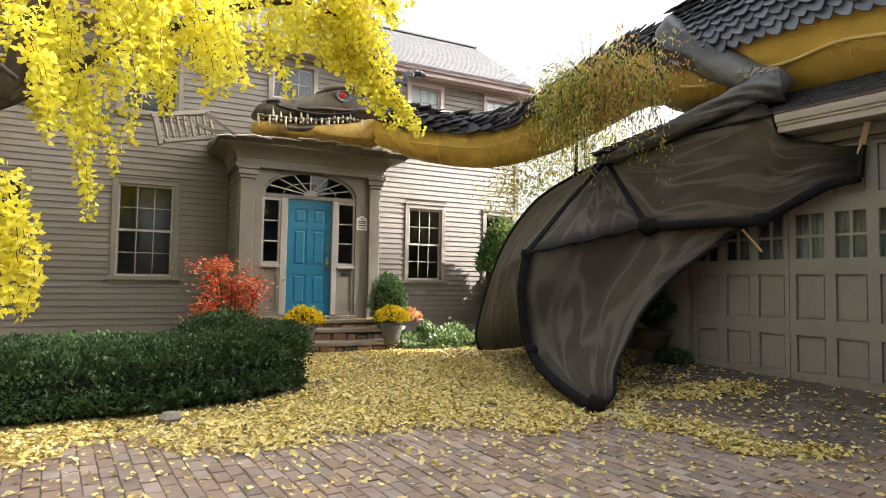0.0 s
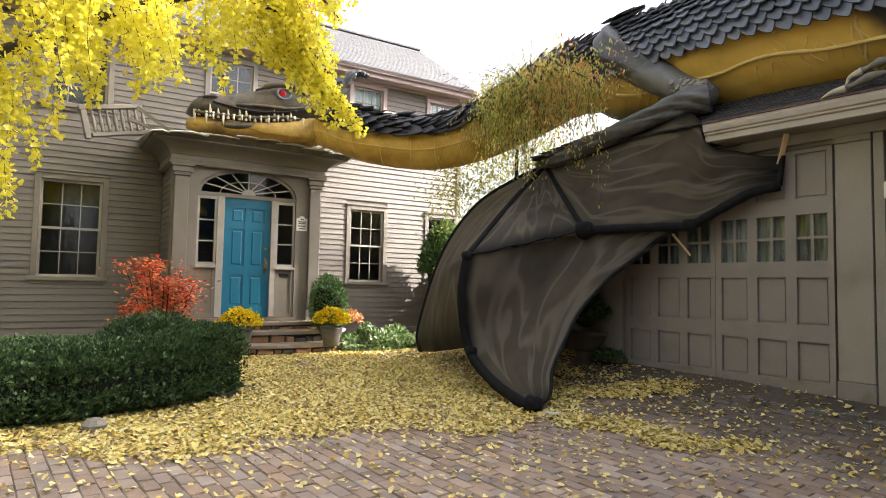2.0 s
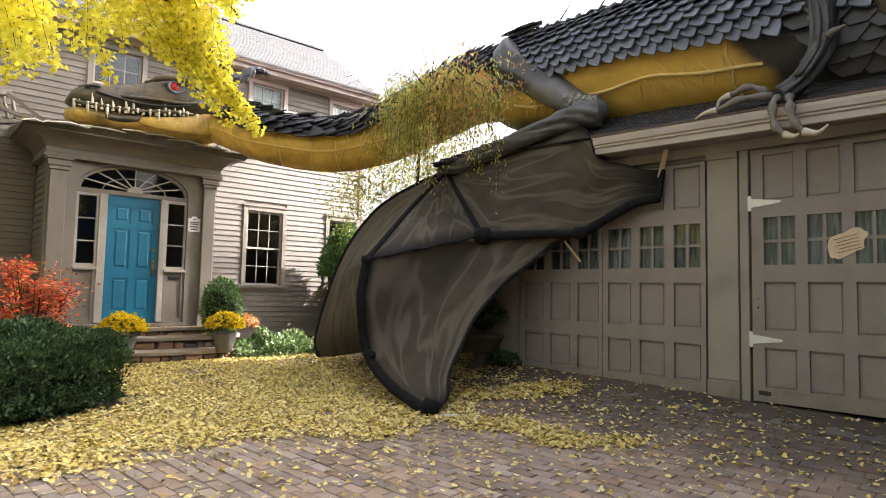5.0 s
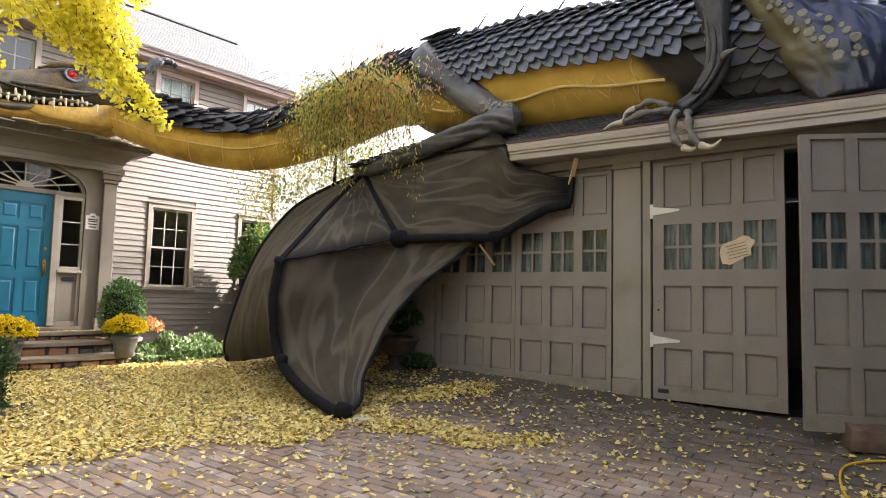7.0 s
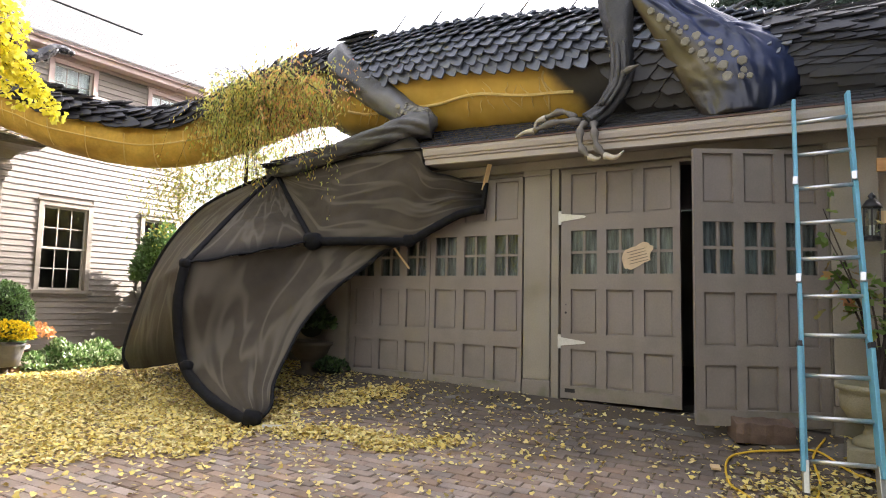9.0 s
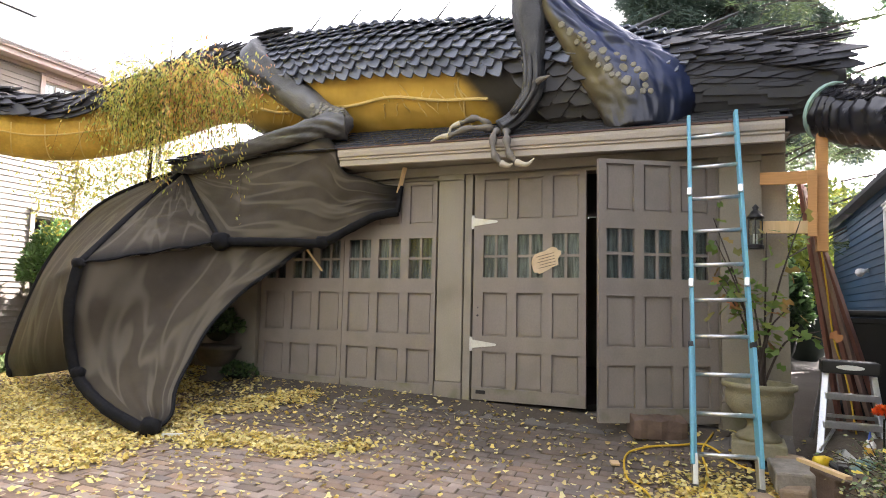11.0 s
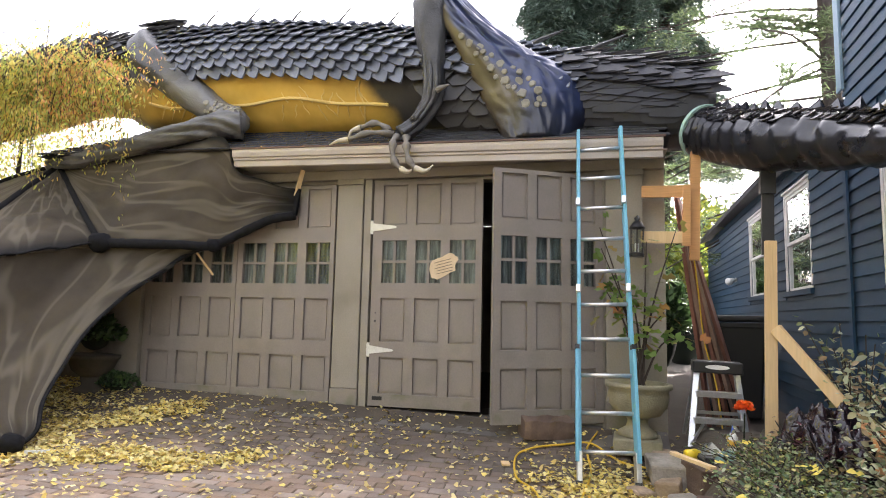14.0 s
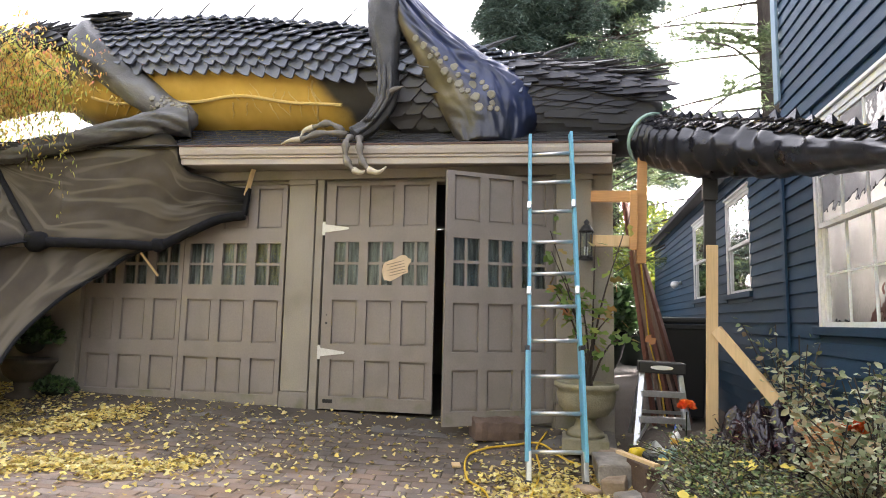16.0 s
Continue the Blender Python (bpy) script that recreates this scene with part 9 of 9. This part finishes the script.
# serves the visible spruces and the unseen sun-blocking ones
def spruce(x, y, height, low, radius, seed, n=190, gaps=0.0):
    t = thing("spruce_tree", "tall dark spruce with drooping boughs, seen or added to block sun", "tree", "trees behind the garage")
    part("trunk", Mesh().tube([(x, y, -0.1), (x + 0.05, y, height * 0.4), (x, y, height)], [0.32, 0.22, 0.04], 10, wob=0.08), M_BARK, t)
    r = np.random.RandomState(seed)
    pl, dr, sz, st = [], [], [], Mesh()
    for k in range(n):
        f = r.rand() ** 0.85
        z = low + (height - low) * f
        R = radius * (1 - f) ** 0.7 * r.uniform(0.6, 1.1) + 0.25
        a = r.uniform(0, 6.283)
        d = Vector((math.cos(a), math.sin(a), 0))
        e = Vector((x, y, z)) + d * R + Vector((0, 0, -0.28 * R))
        pts = smooth_path([(x, y, z), Vector((x, y, z)) + d * R * 0.55 + Vector((0, 0, -0.05 * R)), e], 6)
        st.tube(pts, [0.03 * (1 - i / len(pts)) + 0.006 for i in range(len(pts))], 4)
        for i in range(3, len(pts)):
            for q in range(64):
                o = Vector((r.normal() * 0.22, r.normal() * 0.22, -abs(r.normal()) * 0.24))
                pl.append(pts[i] + o), sz.append(r.uniform(0.15, 0.29))
                dr.append(d * 0.6 + Vector((r.normal() * 0.6, r.normal() * 0.6, -0.5 + r.normal() * 0.3)))
    tagged(part("boughs", st, M_BARK, t), kind="stuff")
    foliage("crown", pl, dr, sz, "needle", M_SPRUCE, t, seed)


spruce(19.6, 2.3, 12.6, 2.5, 3.0, 1, 170)
spruce(21.5, 0.35, 22, 6.5, 2.6, 2, 230)
spruce(22.5, -1.0, 22, 6.0, 2.5, 3, 240)
# two added crowns out of view: they shade the portico and left bricks
spruce(31.3, -1.5, 38, 21.2, 3.0, 4, 300)
spruce(31.0, -8.4, 36, 19.0, 3.4, 6, 300)


def pine(x, y, height, seed, boughs_):
    t = thing("pine_tree", "tall pine with long bare limbs and tufted needles", "tree", "trees behind the garage")
    part("trunk", Mesh().tube([(x, y - 0.5, -0.1), (x - 0.05, y - 0.1, height * 0.42), (x, y + 0.2, height)], [0.24, 0.17, 0.07], 10, wob=0.08), M_BARK, t)
    r = np.random.RandomState(seed)
    pl, dr, sz, st = [], [], [], Mesh()
    for k in range(boughs_):
        z = r.uniform(3.6, height * 0.95)
        a = r.uniform(0, 6.283) if k % 3 == 0 else r.uniform(1.2, 2.7)
        L = r.uniform(2.2, 5.2) * (1.1 - 0.5 * z / height)
        d = Vector((math.cos(a), math.sin(a), r.uniform(-0.55, 0.02)))
        b = Vector((x, y, z))
        pts = smooth_path([b, b + d * L * 0.5 + Vector((0, 0, 0.12)), b + d * L + Vector((0, 0, -0.1))], 6)
        part("limb", Mesh().tube(pts, [0.03 * (1 - i / len(pts)) + 0.006 for i in range(len(pts))], 6), M_BARK, t)
        for c in range(15):
            i = r.randint(4, len(pts))
            c0 = pts[i - 1].lerp(pts[min(i, len(pts) - 1)], r.rand())
            q0 = c0 + Vector((r.normal() * 0.45, r.normal() * 0.45, r.normal() * 0.1 - 0.05))
            st.tube([c0, c0.lerp(q0, 0.5) + Vector((0, 0, 0.03)), q0], 0.006, 4)
            for q in range(40):
                g = 0.3 + 0.8 * r.rand()
                pl.append(c0.lerp(q0, g) + Vector((r.normal() * 0.06, r.normal() * 0.06, r.normal() * 0.03))), sz.append(r.uniform(0.10, 0.2))
                dr.append((q0 - c0).normalized() * 0.5 + Vector((r.normal() * 0.7, r.normal() * 0.7, r.normal() * 0.35)))
    tagged(part("twig_mass", st, M_BARK, t), kind="stuff")
    foliage("crown", pl, dr, sz, "needle", M_PINE, t, seed)


pine(15.2, -3.72, 19, 5, 84)
for k, (x, y, z, a, b, c) in enumerate(((19, -1.4, 1.6, 1.6, 0.9, 1.9), (23, -2.2, 2.5, 2.0, 1.6, 3.0), (27, 0, 2.6, 2.5, 2.5, 3.2), (16.2, -0.6, 1.2, 0.8, 0.6, 1.3))):
    shrub("far_shrub", "yellow-green garden shrub behind the yard", (x, y, z), (a, b, c), 3200, 0.17, "oval", M_FARLEAF if k != 3 else M_HEDGE, 200 + k, core=0.75, group="shrubs behind the yard")
far = thing("far_house", "pale grey clapboard house beyond the yard", "house")
part("wall", Mesh().box(30, 36, -3.5, 1.5, 0, 4.0), mat("pale_grey_siding", (0.35, 0.38, 0.4), (0.42, 0.45, 0.47), stretch=(0.2, 0.2, 6)), far)
part("roof", Mesh().add([(29.7, -3.8, 3.95), (36.3, -3.8, 3.95), (36.3, 1.8, 3.95), (29.7, 1.8, 3.95), (29.7, -1, 5.6), (36.3, -1, 5.6)], [(0, 1, 5, 4), (2, 3, 4, 5), (0, 4, 3), (1, 2, 5), (3, 2, 1, 0)]), M_SHINGLE, far)

# unseen wall added behind the wing to keep bounced light off the doors
tagged(part("passage_wall", Mesh().box(7.62, 7.74, 6.47, 8.25, 0.0, 2.1).box(6.86, 7.618, 8.13, 8.25, 0.0, 2.05), M_GARAGE_TRIM, bevel=0.01), "unseen plain wall added to block light behind the wing", "wall", kind="structure")
# small green bushes seen past the garage
shrub("yard_shrub", "small light green shrub beside the blue house", (10.4, -1.45, 0.62), (0.4, 0.25, 0.4), 900, 0.07, "oval", M_LIGHTGREEN, 301, core=0.6)
# evergreens added as dark fill, holding back light from the passage
for k, (x, y, h) in enumerate(((8.9, 7.15, 1.25), (9.9, 8.3, 1.4), (10.0, 9.9, 1.4), (9.9, 11.4, 1.35))):
    shrub("passage_shrub", "dark evergreen added to close off the passage beside the garage", (x, y, 0.95), (0.85, 0.95, h), 3200, 0.09, "oval", M_HEDGE, 302 + k, core=0.88, group="evergreens in the passage")
# trodden dirt along the foot of the garage: bricks show through it
m = Mesh()
NY, NX = 260, 26
for i in range(NY):
    y = 0.2 + 5.9 * i / (NY - 1)
    # last term widens the dark sheet under the wing, deepening the shade there
    w = 0.62 + 0.3 * noise.noise(Vector((y * 0.9, 3, 0))) + 0.14 * noise.noise(Vector((y * 4, 7, 0))) + 0.8 * smoothstep(3.8, 5.4, y)
    for j in range(NX):
        x = 7.27 - w * j / (NX - 1) * min(1, 0.1 + i / 14, 0.1 + (NY - 1 - i) / 14)
        h = 0.016 - 0.03 * (j / (NX - 1)) ** 1.3 + 0.008 * noise.noise(Vector((x * 7, y * 7, 0))) + 0.006 * noise.noise(Vector((x * 23, y * 23, 4)))
        m.v.append((x, y, ground(x, y) + h))
m.f = [(i * NX + j, i * NX + j + 1, (i + 1) * NX + j + 1, (i + 1) * NX + j) for i in range(NY - 1) for j in range(NX - 1)]
tagged(part("dirt_drift", m, M_SOIL, smooth=True), "dark trodden dirt along the garage foot, widened to deepen the wing's shade", "dirt", kind="stuff")
shrub("shade_plant", "low dark plant in the shade under the wing", (7.12, 5.78, 0.34), (0.16, 0.26, 0.13), 500, 0.045, "oval", M_HEDGE, 330, core=0.6)

# everything rests on the sloping yard; the buildings stand plumb on it
PLUMB = {"house": (0, -0.039, 0.301), "blue_house": (0, -0.052, -0.047), "garage": (0, 0, 0)}
PLUMB.update({k: PLUMB["house"] for k in ("portico", "front_door", "plaque", "front_steps", "balustrade_section")})
PLUMB.update({k: PLUMB["blue_house"] for k in ("wheelie_bin", "wall_lamp")})
PLUMB.update({k: PLUMB["garage"] for k in ("garage_door_leaf", "cardboard_note", "sun", "camera")})
for ob in list(scene.objects):
    kin = ob.name.split(".")[0]
    if ob.parent is None and kin in PLUMB:
        ob.matrix_basis = Matrix.Translation(PLUMB[kin]) @ ob.matrix_basis if any(PLUMB[kin]) else ob.matrix_basis
    elif ob.parent is None:
        ob.matrix_basis = LEVEL @ ob.matrix_basis
